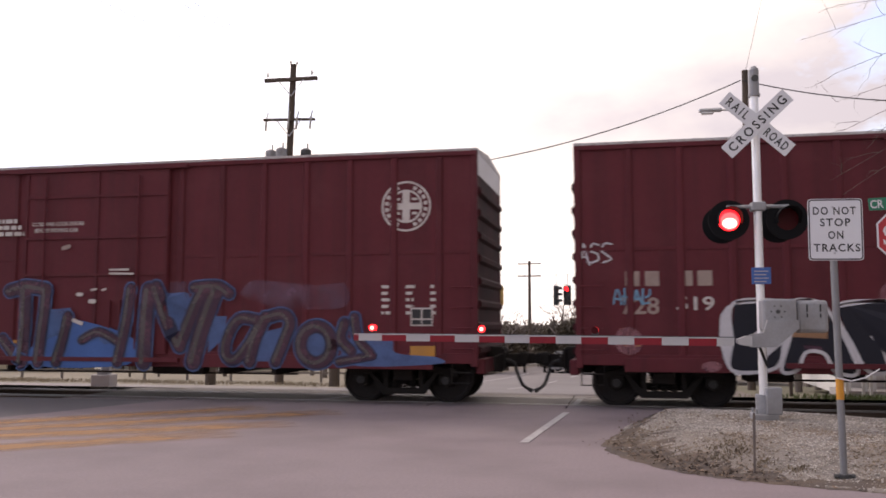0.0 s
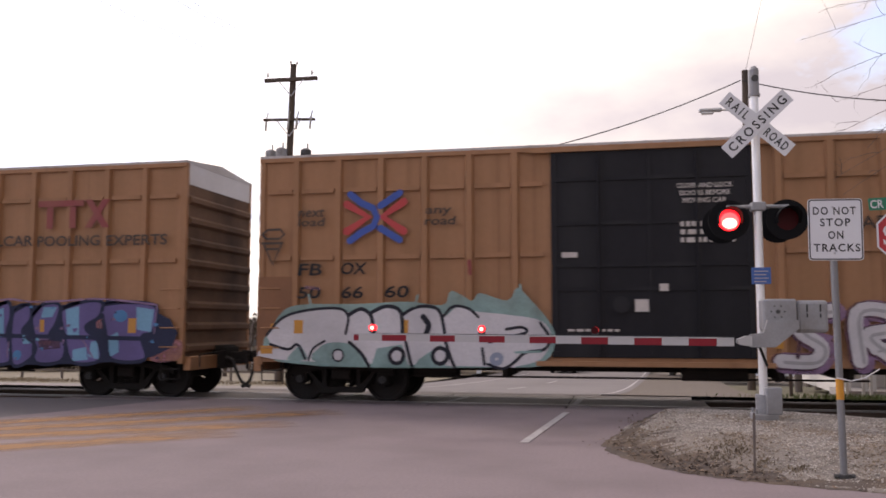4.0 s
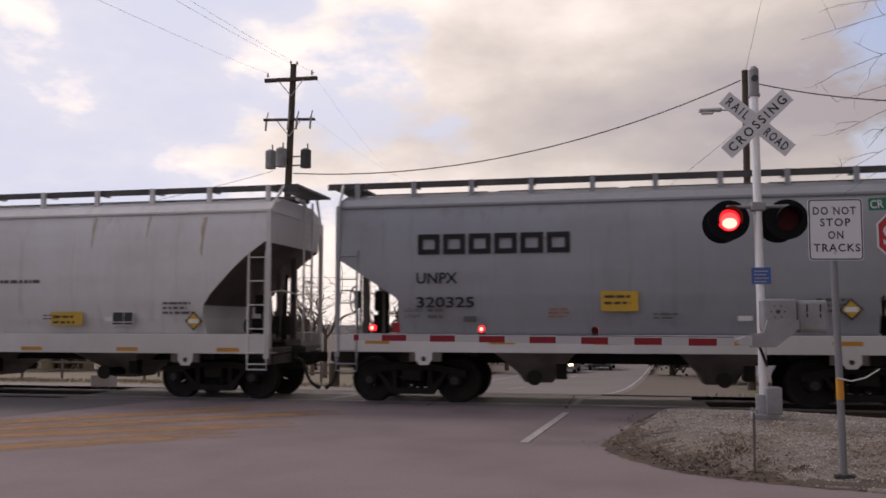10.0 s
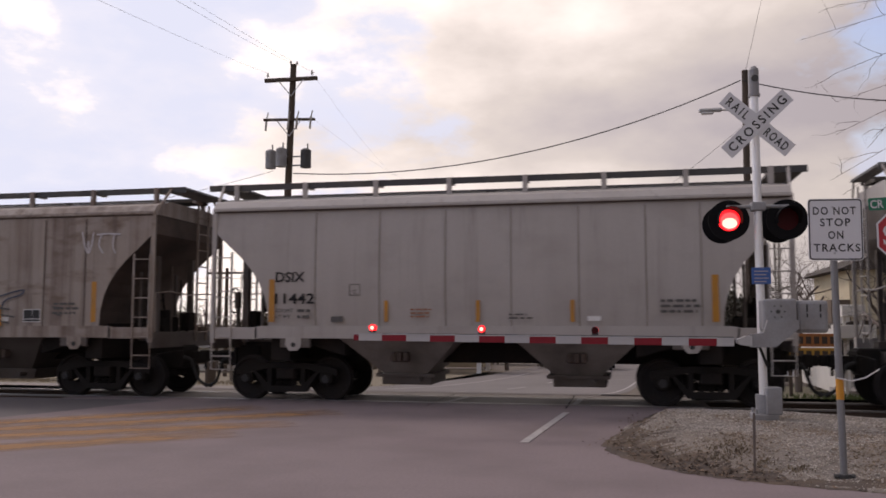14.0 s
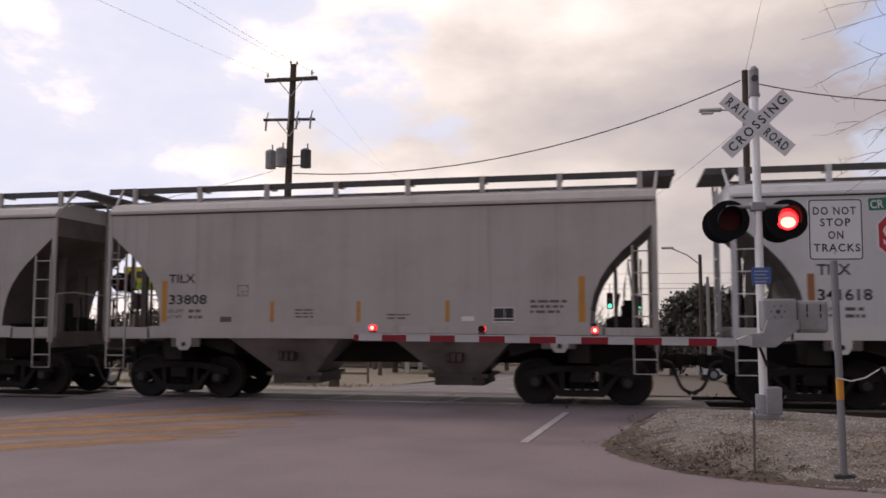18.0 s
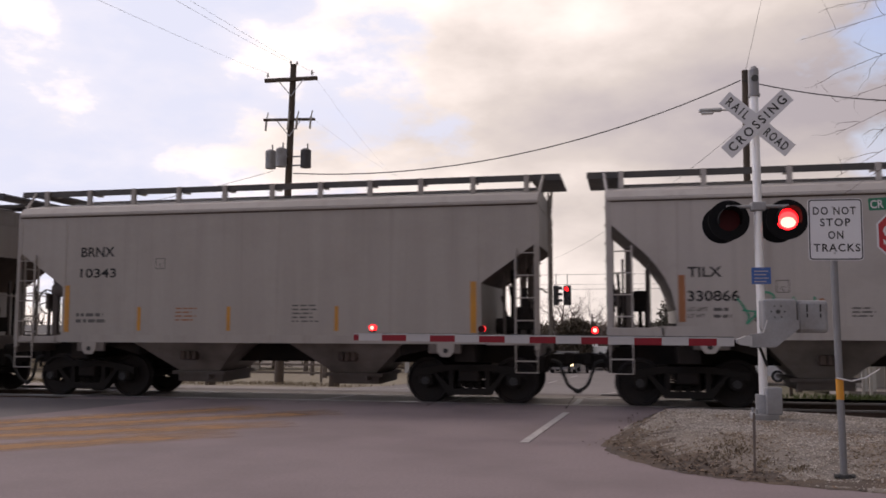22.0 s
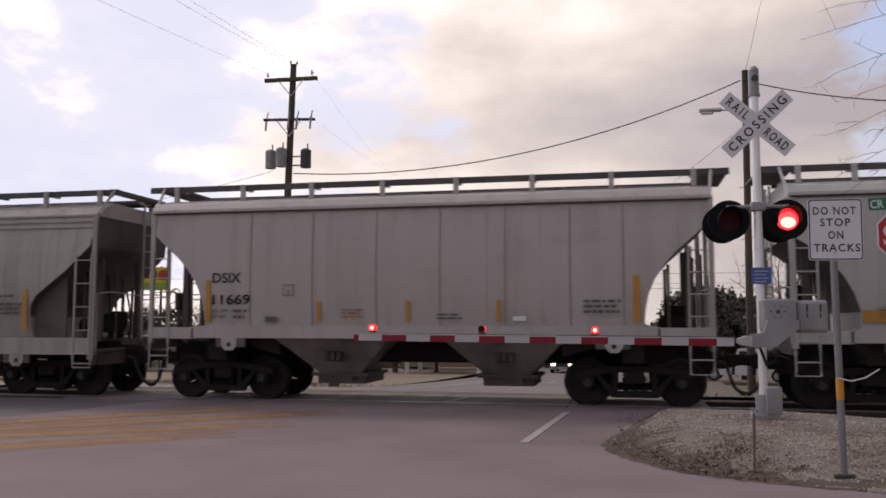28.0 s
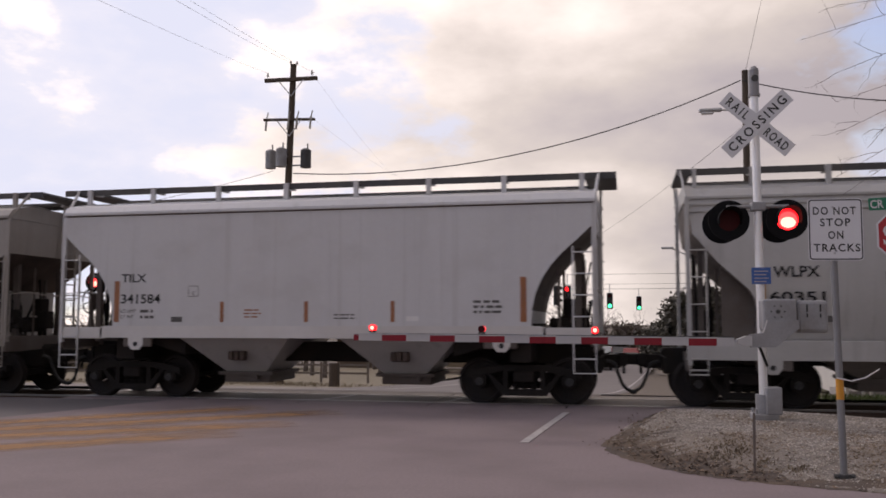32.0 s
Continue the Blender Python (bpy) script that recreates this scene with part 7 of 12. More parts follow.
    mural(c, -7.71, 0.74, -1.675, 'white bubble letters with thin black outlines and mint drips',
              fields=((G_MINT, [(0.37, 1.00), (0.75, 1.23), (2.07, 1.25), (3.09, 1.29), (3.79, 1.22), (3.94, 1.49), (4.19, 1.40), (4.38, 1.30), (4.53, 1.45), (5.06, 1.30), (5.26, 1.55), (5.53, 1.29), (5.80, 0.99), (5.98, 0.59), (5.77, 0.14), (5.02, 0.02), (0.36, 0.09)]),
                      (G_WHITE, [(0.10, 0.63), (0.48, 1.00), (1.02, 1.13), (1.65, 1.16), (1.88, 1.08), (2.17, 1.14), (2.35, 1.09), (2.68, 1.18), (2.98, 1.08), (3.31, 1.17), (3.71, 1.11), (3.85, 1.01), (4.08, 1.17), (4.47, 1.09), (5.05, 1.03), (5.71, 0.91), (5.90, 0.59), (5.70, 0.19), (5.21, 0.04), (4.87, 0.03), (0.26, 0.14), (0.21, 0.46)]),
                      (G_MINT, [(0.85, 0.44), (1.00, 0.15), (0.58, 0.14)]),
                      (G_MINT, [(1.11, 0.25), (1.43, 0.47), (1.95, 0.43), (2.25, 0.08), (1.21, 0.09)]),
                      (G_MINT, [(2.46, 0.37), (2.97, 0.45), (3.11, 0.06), (2.35, 0.03)]),
                      (G_MINT, [(3.32, 0.17), (3.77, 0.46), (3.86, 0.05), (3.21, 0.02)]),
                      (G_WHITE, [(1.77, 0.23), (1.74, 0.15), (1.67, 0.11), (1.60, 0.13), (1.55, 0.19), (1.55, 0.27), (1.60, 0.33), (1.68, 0.34), (1.75, 0.30)]),
                      (G_WHITE, [(3.00, 0.23), (2.96, 0.14), (2.89, 0.09), (2.80, 0.11), (2.74, 0.18), (2.74, 0.27), (2.80, 0.34), (2.89, 0.36), (2.97, 0.31)]),
                      (G_WHITE, [(3.87, 0.23), (3.84, 0.15), (3.76, 0.10), (3.68, 0.12), (3.62, 0.19), (3.62, 0.28), (3.68, 0.35), (3.77, 0.36), (3.84, 0.32)]),
                      (REFLECT, [(0.72, 0.93), (0.91, 0.93), (0.90, 0.66), (0.71, 0.66)]),
                      (REFLECT, [(2.98, 0.93), (3.10, 0.93), (3.10, 0.64), (2.98, 0.64)]),
                      (REFLECT, [(-0.00, 0.41), (0.26, 0.41), (0.26, 0.25), (-0.00, 0.25)]),),
              strokes=(),
              passes=(),
              lines=((G_BLACK, 0.056, [(0.13, 0.63), (0.48, 0.98), (1.02, 1.13), (1.65, 1.16), (1.86, 1.00), (1.81, 0.66)]),
                     (G_BLACK, 0.078, [(1.89, 1.04), (2.13, 1.15), (2.34, 1.00), (2.39, 0.64)]),
                     (G_BLACK, 0.078, [(2.35, 1.08), (2.65, 1.20), (2.94, 1.09), (2.98, 0.62)]),
                     (G_BLACK, 0.067, [(2.99, 1.04), (3.31, 1.19), (3.71, 1.12), (3.84, 0.61)]),
                     (G_BLACK, 0.056, [(3.80, 0.99), (4.00, 1.19), (4.30, 1.15), (4.49, 0.99)]),
                     (G_BLACK, 0.056, [(0.21, 0.44), (0.60, 0.34), (0.80, 0.44), (0.96, 0.15)]),
                     (G_BLACK, 0.045, [(1.03, 0.13), (1.13, 0.36), (1.37, 0.51)]),
                     (G_BLACK, 0.067, [(1.89, 0.49), (2.13, 0.28), (2.29, 0.03)]),
                     (G_BLACK, 0.067, [(3.05, 0.50), (3.13, 0.17), (3.18, 0.02)]),
                     (G_BLACK, 0.067, [(3.85, 0.50), (3.96, 0.17), (4.03, 0.02)]),
                     (G_BLACK, 0.034, [(1.77, 0.23), (1.74, 0.15), (1.67, 0.11), (1.60, 0.13), (1.55, 0.19), (1.55, 0.27), (1.60, 0.33), (1.68, 0.34), (1.75, 0.30), (1.77, 0.23)]),
                     (G_BLACK, 0.078, [(3.01, 0.23), (2.97, 0.13), (2.89, 0.08), (2.79, 0.10), (2.73, 0.18), (2.73, 0.27), (2.80, 0.35), (2.89, 0.37), (2.98, 0.32), (3.01, 0.23)]),
                     (G_BLACK, 0.078, [(3.89, 0.23), (3.85, 0.14), (3.76, 0.08), (3.67, 0.10), (3.60, 0.18), (3.60, 0.29), (3.67, 0.37), (3.77, 0.38), (3.86, 0.33), (3.89, 0.23)]),
                     (G_BLACK, 0.112, [(3.40, 0.99), (3.51, 0.83), (3.46, 0.66)]),
                     (G_BLACK, 0.056, [(4.71, 0.50), (5.03, 0.59), (5.42, 0.69), (5.34, 0.79), (5.04, 0.75)]),
                     (G_BLACK, 0.056, [(5.69, 0.87), (5.86, 0.59), (5.76, 0.37), (5.40, 0.31), (5.21, 0.14), (4.97, 0.00), (4.68, 0.08)]),
                     (G_BLACK, 0.056, [(4.57, 0.38), (4.61, 0.08)]),
                     (G_GREYBLUE, 0.101, [(4.93, 0.18), (4.91, 0.13), (4.86, 0.10), (4.80, 0.11), (4.77, 0.15), (4.77, 0.21), (4.81, 0.25), (4.87, 0.26), (4.92, 0.23), (4.93, 0.18)]),
                     (G_MINT, 0.045, [(5.21, 0.31), (5.69, 0.33)]),
                     (G_MINT, 0.045, [(5.31, 1.60), (5.36, 1.19)]),
                     (G_MINT, 0.045, [(3.99, 1.46), (4.05, 1.25)]),
                     (G_MINT, 0.045, [(3.29, 1.41), (3.23, 1.20)]),
                     (G_MINT, 0.045, [(1.02, 1.43), (1.08, 1.19)]),
                     (G_HAZE, 0.078, [(0.97, 1.59), (1.23, 1.55)]),
                     (FADE_RED, 0.067, [(4.32, 2.07), (4.34, 1.83)]),))
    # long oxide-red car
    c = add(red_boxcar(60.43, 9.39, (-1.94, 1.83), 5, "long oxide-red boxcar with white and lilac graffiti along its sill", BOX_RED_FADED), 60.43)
    marks(c, (("761", -8.56, 2.29, 0.54, 0.20), ("532", -7.76, 2.27, 0.59, 0.21)), -1.576, LETTER_TAN)
    scrawl(c, -8.60, -8.02, 3.30, 4.0, -1.615, G_WHITE, 55, 3, 0.05)
    scrawl(c, -8.58, -8.05, 3.45, 3.9, -1.618, G_WHITE, 155, 3, 0.04)
    scrawl(c, -9.34, -8.15, 2.95, 3.38, -1.615, G_WHITE, 56, 5, 0.04)
    scrawl(c, -9.30, -8.9, 2.2, 2.6, -1.615, G_GREYBLUE, 58, 2, 0.05)
    scrawl(c, 0.1, 0.86, 2.6, 2.86, -1.69, G_WHITE, 59, 4, 0.035)
    mural(c, 1.14, 0.73, -1.615, 'white sprayed lettering with black shadows on lilac',
              door=(-1.94, 1.83), shards=(30, 0.08, 9, (G_LILAC, G_MAUVEHAZE, G_PINK), (0.1, 6.0, 0.05, 1.4), False), fields=((G_LILAC, [(0.00, 1.02), (0.26, 1.36), (0.72, 1.40), (0.98, 1.01), (1.20, 0.01), (0.26, -0.00), (0.07, 0.56)]),
                      (G_LILAC, [(3.93, 0.79), (4.48, 1.17), (4.97, 1.33), (5.66, 1.22), (5.88, 0.69), (6.27, 0.32), (6.37, 0.06), (3.81, 0.03)]),
                      (G_MAROON, [(5.49, 1.11), (5.45, 1.05), (5.36, 1.02), (5.26, 1.03), (5.20, 1.08), (5.20, 1.15), (5.26, 1.20), (5.36, 1.21), (5.45, 1.18)]),),
              strokes=((0.269, [(1.90, 1.06), (1.85, 1.53), (1.47, 1.58), (1.27, 1.18), (1.34, 0.73)]),
                       (0.269, [(1.26, 0.50), (0.94, 0.36), (0.87, 0.18), (1.38, 0.12), (1.69, 0.43), (1.78, 0.73)]),
                       (0.269, [(2.41, 1.55), (2.20, 0.90), (1.97, 0.17)]),
                       (0.291, [(3.04, 1.54), (2.77, 0.85), (2.56, 0.17)]),
                       (0.157, [(2.20, 0.74), (2.77, 0.81)]),
                       (0.291, [(3.62, 1.58), (3.24, 0.85), (2.99, 0.18)]),
                       (0.246, [(3.69, 1.58), (3.62, 0.79), (3.46, 0.14)]),
                       (0.269, [(4.82, 1.03), (4.76, 1.48), (4.39, 1.55), (4.02, 1.17), (3.84, 0.58), (3.71, 0.18)]),
                       (0.179, [(4.32, 0.58), (4.01, 0.21)]),),
              passes=((1.00, 0.112, 0.056, -0.034, G_BLACK), (1.00, 0.034, 0.000, 0.000, G_SILVER), (1.00, 0.000, -0.011, 0.000, G_WHITE),),
              lines=((G_WHITE, 0.123, [(5.35, 0.18), (5.39, 0.47), (5.61, 0.79)]),
                     (G_WHITE, 0.112, [(5.27, 0.58), (5.35, 0.20)]),
                     (G_WHITE, 0.112, [(5.65, 0.53), (5.75, 0.22), (5.90, 0.58)]),
                     (G_WHITE, 0.101, [(6.04, 0.16), (6.11, 0.50), (6.27, 0.52)]),
                     (G_WHITE, 0.090, [(6.24, 0.74), (6.33, 0.46)]),
                     (G_WHITE, 0.078, [(4.69, 0.15), (4.80, 0.47)]),
                     (G_BLACK, 0.056, [(4.85, 0.15), (5.06, 0.47), (5.22, 0.15)]),
                     (G_MAROON, 0.056, [(3.93, 0.88), (4.69, 0.88)]),
                     (G_LILAC, 0.056, [(6.78, 2.11), (6.84, 1.95), (6.92, 2.10), (7.00, 1.95)]),
                     (G_LILAC, 0.056, [(7.08, 1.95), (7.13, 2.10), (7.29, 2.07)]),
                     (G_LILAC, 0.045, [(6.81, 1.80), (6.97, 1.72), (7.17, 1.80)]),
                     (G_WHITE, 0.056, [(6.70, 1.06), (6.80, 0.90), (6.95, 1.05)]),
                     (G_WHITE, 0.056, [(6.65, 0.80), (6.79, 0.64), (6.95, 0.85), (7.10, 0.69)]),
                     (G_WHITE, 0.067, [(7.57, 2.68), (7.72, 2.89), (7.83, 2.57)]),
                     (G_WHITE, 0.067, [(7.86, 2.94), (7.97, 2.73)]),
                     (G_WHITE, 0.067, [(7.54, 2.26), (7.74, 2.36), (7.96, 2.15), (8.11, 2.04)]),
                     (G_WHITE, 0.056, [(7.63, 2.05), (7.85, 2.47), (7.89, 1.99)]),))
    mural(c, -9.34, 0.74, -1.615, 'white sprayed lettering with black outlines on mauve',
              door=(-1.94, 1.83), shards=(150, 0.15, 8, (G_PINK, G_MAUVEHAZE, G_LILAC, G_MAUVEHAZE), (0.9, 6.4, 0.0, 1.5), True), fields=((G_PINK, [(2.24, 0.31), (2.21, 0.22), (2.12, 0.17), (2.01, 0.19), (1.94, 0.26), (1.94, 0.36), (2.01, 0.43), (2.11, 0.45), (2.20, 0.40)]),
                      (G_PINK, [(3.11, 0.83), (3.07, 0.75), (2.99, 0.70), (2.88, 0.71), (2.82, 0.79), (2.81, 0.88), (2.88, 0.96), (2.98, 0.97), (3.07, 0.92)]),
                      (G_PINK, [(4.23, 1.01), (4.20, 0.86), (4.10, 0.78), (3.98, 0.81), (3.90, 0.93), (3.90, 1.09), (3.98, 1.21), (4.09, 1.23), (4.19, 1.15)]),
                      (G_PINK, [(5.77, 0.28), (5.71, 0.19), (5.55, 0.14), (5.38, 0.16), (5.27, 0.23), (5.26, 0.32), (5.38, 0.39), (5.55, 0.41), (5.70, 0.36)]),
                      (G_PINK, [(4.79, 1.01), (4.76, 0.93), (4.69, 0.89), (4.61, 0.91), (4.56, 0.97), (4.56, 1.04), (4.61, 1.10), (4.69, 1.12), (4.76, 1.08)]),),
              strokes=((0.202, [(1.39, 1.24), (1.08, 1.25), (0.97, 1.01), (1.33, 0.77), (1.54, 0.54), (1.45, 0.21), (1.19, 0.07)]),
                       (0.202, [(2.47, 1.29), (2.04, 1.24), (1.79, 0.99), (1.98, 0.66)]),
                       (0.202, [(1.89, 0.54), (1.96, 0.26), (1.76, 0.07)]),
                       (0.202, [(2.57, 0.08), (2.69, 0.54), (2.55, 1.13), (3.02, 1.26), (3.18, 1.01), (2.76, 0.64), (3.16, 0.09)]),
                       (0.224, [(3.50, 1.26), (3.31, 0.55), (3.52, 0.14), (3.91, 0.12), (4.09, 1.14)]),
                       (0.224, [(4.21, 1.18), (4.31, 0.66), (4.42, 0.10)]),
                       (0.179, [(4.16, 1.26), (4.86, 1.32)]),
                       (0.157, [(4.31, 0.64), (4.82, 0.80)]),
                       (0.202, [(5.07, 1.52), (5.31, 1.32), (5.17, 0.98), (5.53, 0.64), (6.09, 0.16)]),
                       (0.202, [(6.22, 1.25), (5.76, 0.87), (5.30, 0.42), (4.94, 0.13)]),
                       (0.134, [(4.94, 0.10), (6.09, 0.09)]),),
              passes=((1.30, 0.070, 0.034, -0.022, G_BLACK), (1.30, 0.000, 0.000, 0.000, G_WHITE), (0.42, 0.000, 0.030, -0.020, G_SILVER),),
              lines=((G_MAUVEHAZE, 0.090, [(6.38, 0.12), (7.12, 0.12)]),
                     (G_SILVER, 0.067, [(6.20, 1.68), (6.55, 1.72)]),
                     (G_WHITE, 0.134, [(6.27, 1.04), (6.39, 1.01)]),
                     (G_WHITE, 0.056, [(7.30, 2.00), (7.35, 2.13), (7.64, 2.04)]),
                     (G_WHITE, 0.067, [(1.04, 2.78), (1.04, 2.57)]),
                     (G_GREYBLUE, 0.134, [(0.11, 1.73), (0.14, 1.55)]),
                     (G_WHITE, 0.101, [(0.05, 1.18), (0.16, 1.11)]),
                     (G_SILVER, 0.112, [(0.00, 0.30), (0.30, 0.18)]),))
    mural(c, -2.32, 0.76, -1.685, 'faded light blue sprayed lettering',
              shards=(240, 0.22, 6, (G_PALEBLUE, G_MAUVEHAZE, G_MAUVEHAZE, G_NAVY, G_GREYBLUE, G_PALEBLUE), (0.0, 4.2, 0.0, 1.15), True), fields=((G_PALEBLUE, [(0.47, 0.98), (0.59, 1.25), (0.84, 1.25), (1.14, 0.98), (1.09, 0.55), (0.67, 0.52)]),
                      (G_PALEBLUE, [(1.37, 0.55), (1.40, 0.92), (1.61, 1.19), (1.88, 1.14), (2.09, 0.76), (2.04, 0.50)]),
                      (G_PALEBLUE, [(2.25, 0.55), (2.20, 0.87), (2.42, 1.19), (2.63, 0.98), (2.57, 0.45)]),
                      (G_PALEBLUE, [(2.73, 0.61), (2.84, 0.98), (3.15, 0.87), (3.33, 0.55)]),
                      (G_PALEBLUE, [(1.99, 1.41), (2.26, 1.57), (2.42, 1.41), (2.26, 1.14), (2.04, 1.19)]),
                      (G_WHITE, [(2.55, 1.06), (2.86, 1.06), (2.86, 0.81), (2.55, 0.81)]),
                      (G_PALEBLUE, [(1.22, 0.38), (2.09, 0.44), (2.08, 0.04), (1.28, 0.03)]),
                      (G_PALEBLUE, [(2.62, 0.42), (3.25, 0.43), (3.14, 0.08), (2.67, 0.08)]),
                      (G_SILVER, [(3.48, 1.93), (3.77, 1.92), (3.77, 1.61), (3.48, 1.61)]),),
              strokes=(),
              passes=(),
              lines=((G_BLACK, 0.045, [(0.51, 0.54), (0.47, 0.98), (0.61, 1.25)]),
                     (G_BLACK, 0.045, [(0.90, 1.14), (1.14, 0.82), (1.09, 0.52)]),
                     (G_GREYBLUE, 0.067, [(1.50, 0.55), (1.66, 0.98), (1.93, 0.76), (1.93, 0.50)]),
                     (G_BLACK, 0.034, [(1.37, 0.55), (1.40, 0.96), (1.61, 1.19)]),
                     (G_WHITE, 0.067, [(1.99, 1.25), (2.12, 1.19)]),
                     (G_WHITE, 0.078, [(1.69, 1.46), (1.73, 1.46)]),
                     (G_MAROON, 0.067, [(2.73, 0.55), (2.89, 0.82), (3.06, 0.66)]),
                     (G_BLACK, 0.067, [(1.00, 0.35), (0.91, 0.06)]),
                     (G_BLACK, 0.067, [(2.25, 0.39), (2.17, 0.04)]),
                     (G_BLACK, 0.056, [(2.51, 0.39), (2.42, 0.04)]),
                     (G_WHITE, 0.056, [(1.06, 0.42), (1.22, 0.22), (1.39, 0.42)]),
                     (G_WHITE, 0.067, [(2.43, 2.00), (2.53, 2.10), (2.64, 1.92), (2.77, 2.10), (2.85, 1.94)]),
                     (G_GREYBLUE, 0.067, [(2.94, 1.96), (3.08, 1.88), (3.19, 1.99)]),
                     (G_WHITE, 0.056, [(3.22, 0.98), (3.36, 0.82), (3.46, 0.98)]),
                     (LETTER_TAN, 0.090, [(0.68, 2.41), (0.85, 2.46)]),))
    bm = bmesh.new()
    for x in (-8.50, -8.24, -7.70, -7.45):
        patch(bm, x, x + 0.19, 2.58, 2.78, -1.576)
    parts("owner_mark", bm, LETTER_TAN, c, "faded cream owner's initials as blocks")
    bm = bmesh.new()
    for k, x in enumerate((4.35, 5.22, 6.12, 7.0)):
        prism(bm, [(x, 2.72), (x + 0.55, 2.72), (x + 0.62, 2.8), (x + 0.08, 2.8)], -1.580, -1.576)
        prism(bm, [(x + 0.14, 2.86), (x + 0.5, 2.86), (x + 0.62, 3.08), (x + 0.26, 3.08)], -1.580, -1.576)
    parts("owner_mark", bm, LETTER_WHITE, c, "slanted white owner's wordmark as bars")
    bm = bmesh.new()
    patch(bm, 1.16, 1.46, 2.52, 2.91, -1.69)
    patch(bm, -8.3, -7.9, 4.62, 4.74, -1.60)
    parts("placard", bm, LETTER_WHITE, c, "white placard")


    # rounded hoppers with deep side sills
    def diamond(car, x, z, y):
        bm = bmesh.new()
        prism(bm, [(x, z - 0.2), (x + 0.2, z), (x, z + 0.2), (x - 0.2, z)], y - 0.004, y)
        p = part("hazard_placard", bm, BLACK, car, "yellow diamond hazard placard")
        bm = bmesh.new()
        prism(bm, [(x, z - 0.16), (x + 0.16, z), (x, z + 0.16), (x - 0.16, z)], y - 0.008, y - 0.005)
        part("placard_face", bm, YELLOW, p)
        bm = bmesh.new()
        patch(bm, x - 0.11, x + 0.11, z - 0.045, z + 0.045, y - 0.012)
        part("placard_bar", bm, WHITE, p)

    def decal(car, x0, x1, z0, z1, y):
        bm = bmesh.new()
        patch(bm, x0, x1, z0, z1, y)
        part("decal", bm, YELLOW, car, "yellow notice decal")
        small_print(car, x0 + 0.06, z1 - 0.13, (x1 - x0) * 0.9, 2, y - 0.003, FADE_BROWN, random.Random(8), 0.12, 0.05)

    c = add(hopper("grey_hopper", 76.9, "smooth blue-grey covered hopper with rounded sides", GREY_BLUE, "tank", WHITE_SILL, (1.04, 1.38), round_side=True, bays="small", supports=9, deep=True, top=4.52), 76.9)
    marks(c, (("NKLX", -4.04, 2.34, 0.85, 0.21), ("300304", -4.07, 1.89, 1.19, 0.22)), -1.605)
    decal(c, -0.40, 0.30, 1.89, 2.28, -1.612)
    diamond(c, 3.98, 1.85, -1.60)
    notices(c, 7, -1.60)
    for x in (-5.1, -2.6, -0.6, 1.5, 3.6, 4.9):
        bm = bmesh.new()
        patch(bm, x, x + 0.55, 1.22, 1.29, -1.604)
        parts("reflector", bm, REFLECT, c)
    c = add(hopper("white_hopper", 90.0, "white covered hopper with rust-streaked top and rounded sides", WHITE_CAR, "wide", WHITE_SILL, (0.98, 1.38), round_side=True, bays="small", supports=9, deep=True, top=4.56), 90.0)
    marks(c, (("SHPX", -3.18, 2.55, 0.88, 0.24), ("433225", -3.20, 2.10, 1.25, 0.24)), -1.607)
    decal(c, 0.69, 1.46, 1.56, 1.85, -1.60)
    data_plate(c, 2.17, 2.67, 1.56, 1.85, -1.60)
    diamond(c, 4.07, 1.65, -1.60)
    small_print(c, -0.7, 2.48, 1.4, 1, -1.605, LETTER_FAINT, random.Random(4), 0.1, 0.07)
    for x, w, z0, z1 in ((-3.85, 0.075, 1.55, 3.9), (-3.83, 0.14, 3.0, 3.9), (-3.3, 0.05, 3.3, 3.9), (1.6, 0.06, 3.2, 3.9), (4.2, 0.10, 3.0, 3.85), (2.9, 0.05, 3.4, 3.9)):
        bm = bmesh.new()
        me_pts = [(x + w * 0.5 * math.sin(k * 1.7) * 0.3 - w * (0.5 - 0.35 * k / 8), z1 - (z1 - z0) * k / 8) for k in range(9)]
        back_pts = [(x + w * (0.5 - 0.4 * k / 8), z1 - (z1 - z0) * k / 8) for k in range(8, -1, -1)]
        for (xa, za), (xb, zb), (xc, zc), (xd, zd) in zip(me_pts, me_pts[1:], back_pts[::-1], back_pts[::-1][1:]):
            ya, yb = -side_reach(za) - 0.004, -side_reach(zb) - 0.004
            bm.faces.new([bm.verts.new(v) for v in ((xa, ya, za), (xc, ya, zc), (xd, yb, zd), (xb, yb, zb))])
        bmesh.ops.remove_doubles(bm, verts=bm.verts, dist=0.0005)
        part("rust_streak", bm, RUST_STAIN, c, "thin brown rust streak")
    notices(c, 8, -1.60)
    for x in (-5.0, -2.2, 0.0, 2.3, 4.6):
        bm = bmesh.new()
        patch(bm, x, x + 0.5, 1.02, 1.10, -1.604)
        parts("reflector", bm, REFLECT, c)
    c = add(hopper("grey_hopper", 102.9, "smooth grey covered hopper with a large black owner's name", GREY_BLUE, "tank", WHITE_SILL, (1.04, 1.38), round_side=True, bays="small", supports=10, deep=True, top=4.52), 102.9)
    bm = bmesh.new()
    for k in range(6):
        x = -4.02 + k * 0.51
        o = [(x, 2.96), (x + 0.44, 2.96), (x + 0.44, 3.36), (x, 3.36)]
        i = [(x + 0.10, 3.06), (x + 0.34, 3.06), (x + 0.34, 3.26), (x + 0.10, 3.26)]
        ov, iv = [bm.verts.new((p, -1.608, q)) for p, q in o], [bm.verts.new((p, -1.608, q)) for p, q in i]
        for j in range(4):
            bm.faces.new((ov[j], ov[(j + 1) % 4], iv[(j + 1) % 4], iv[j]))
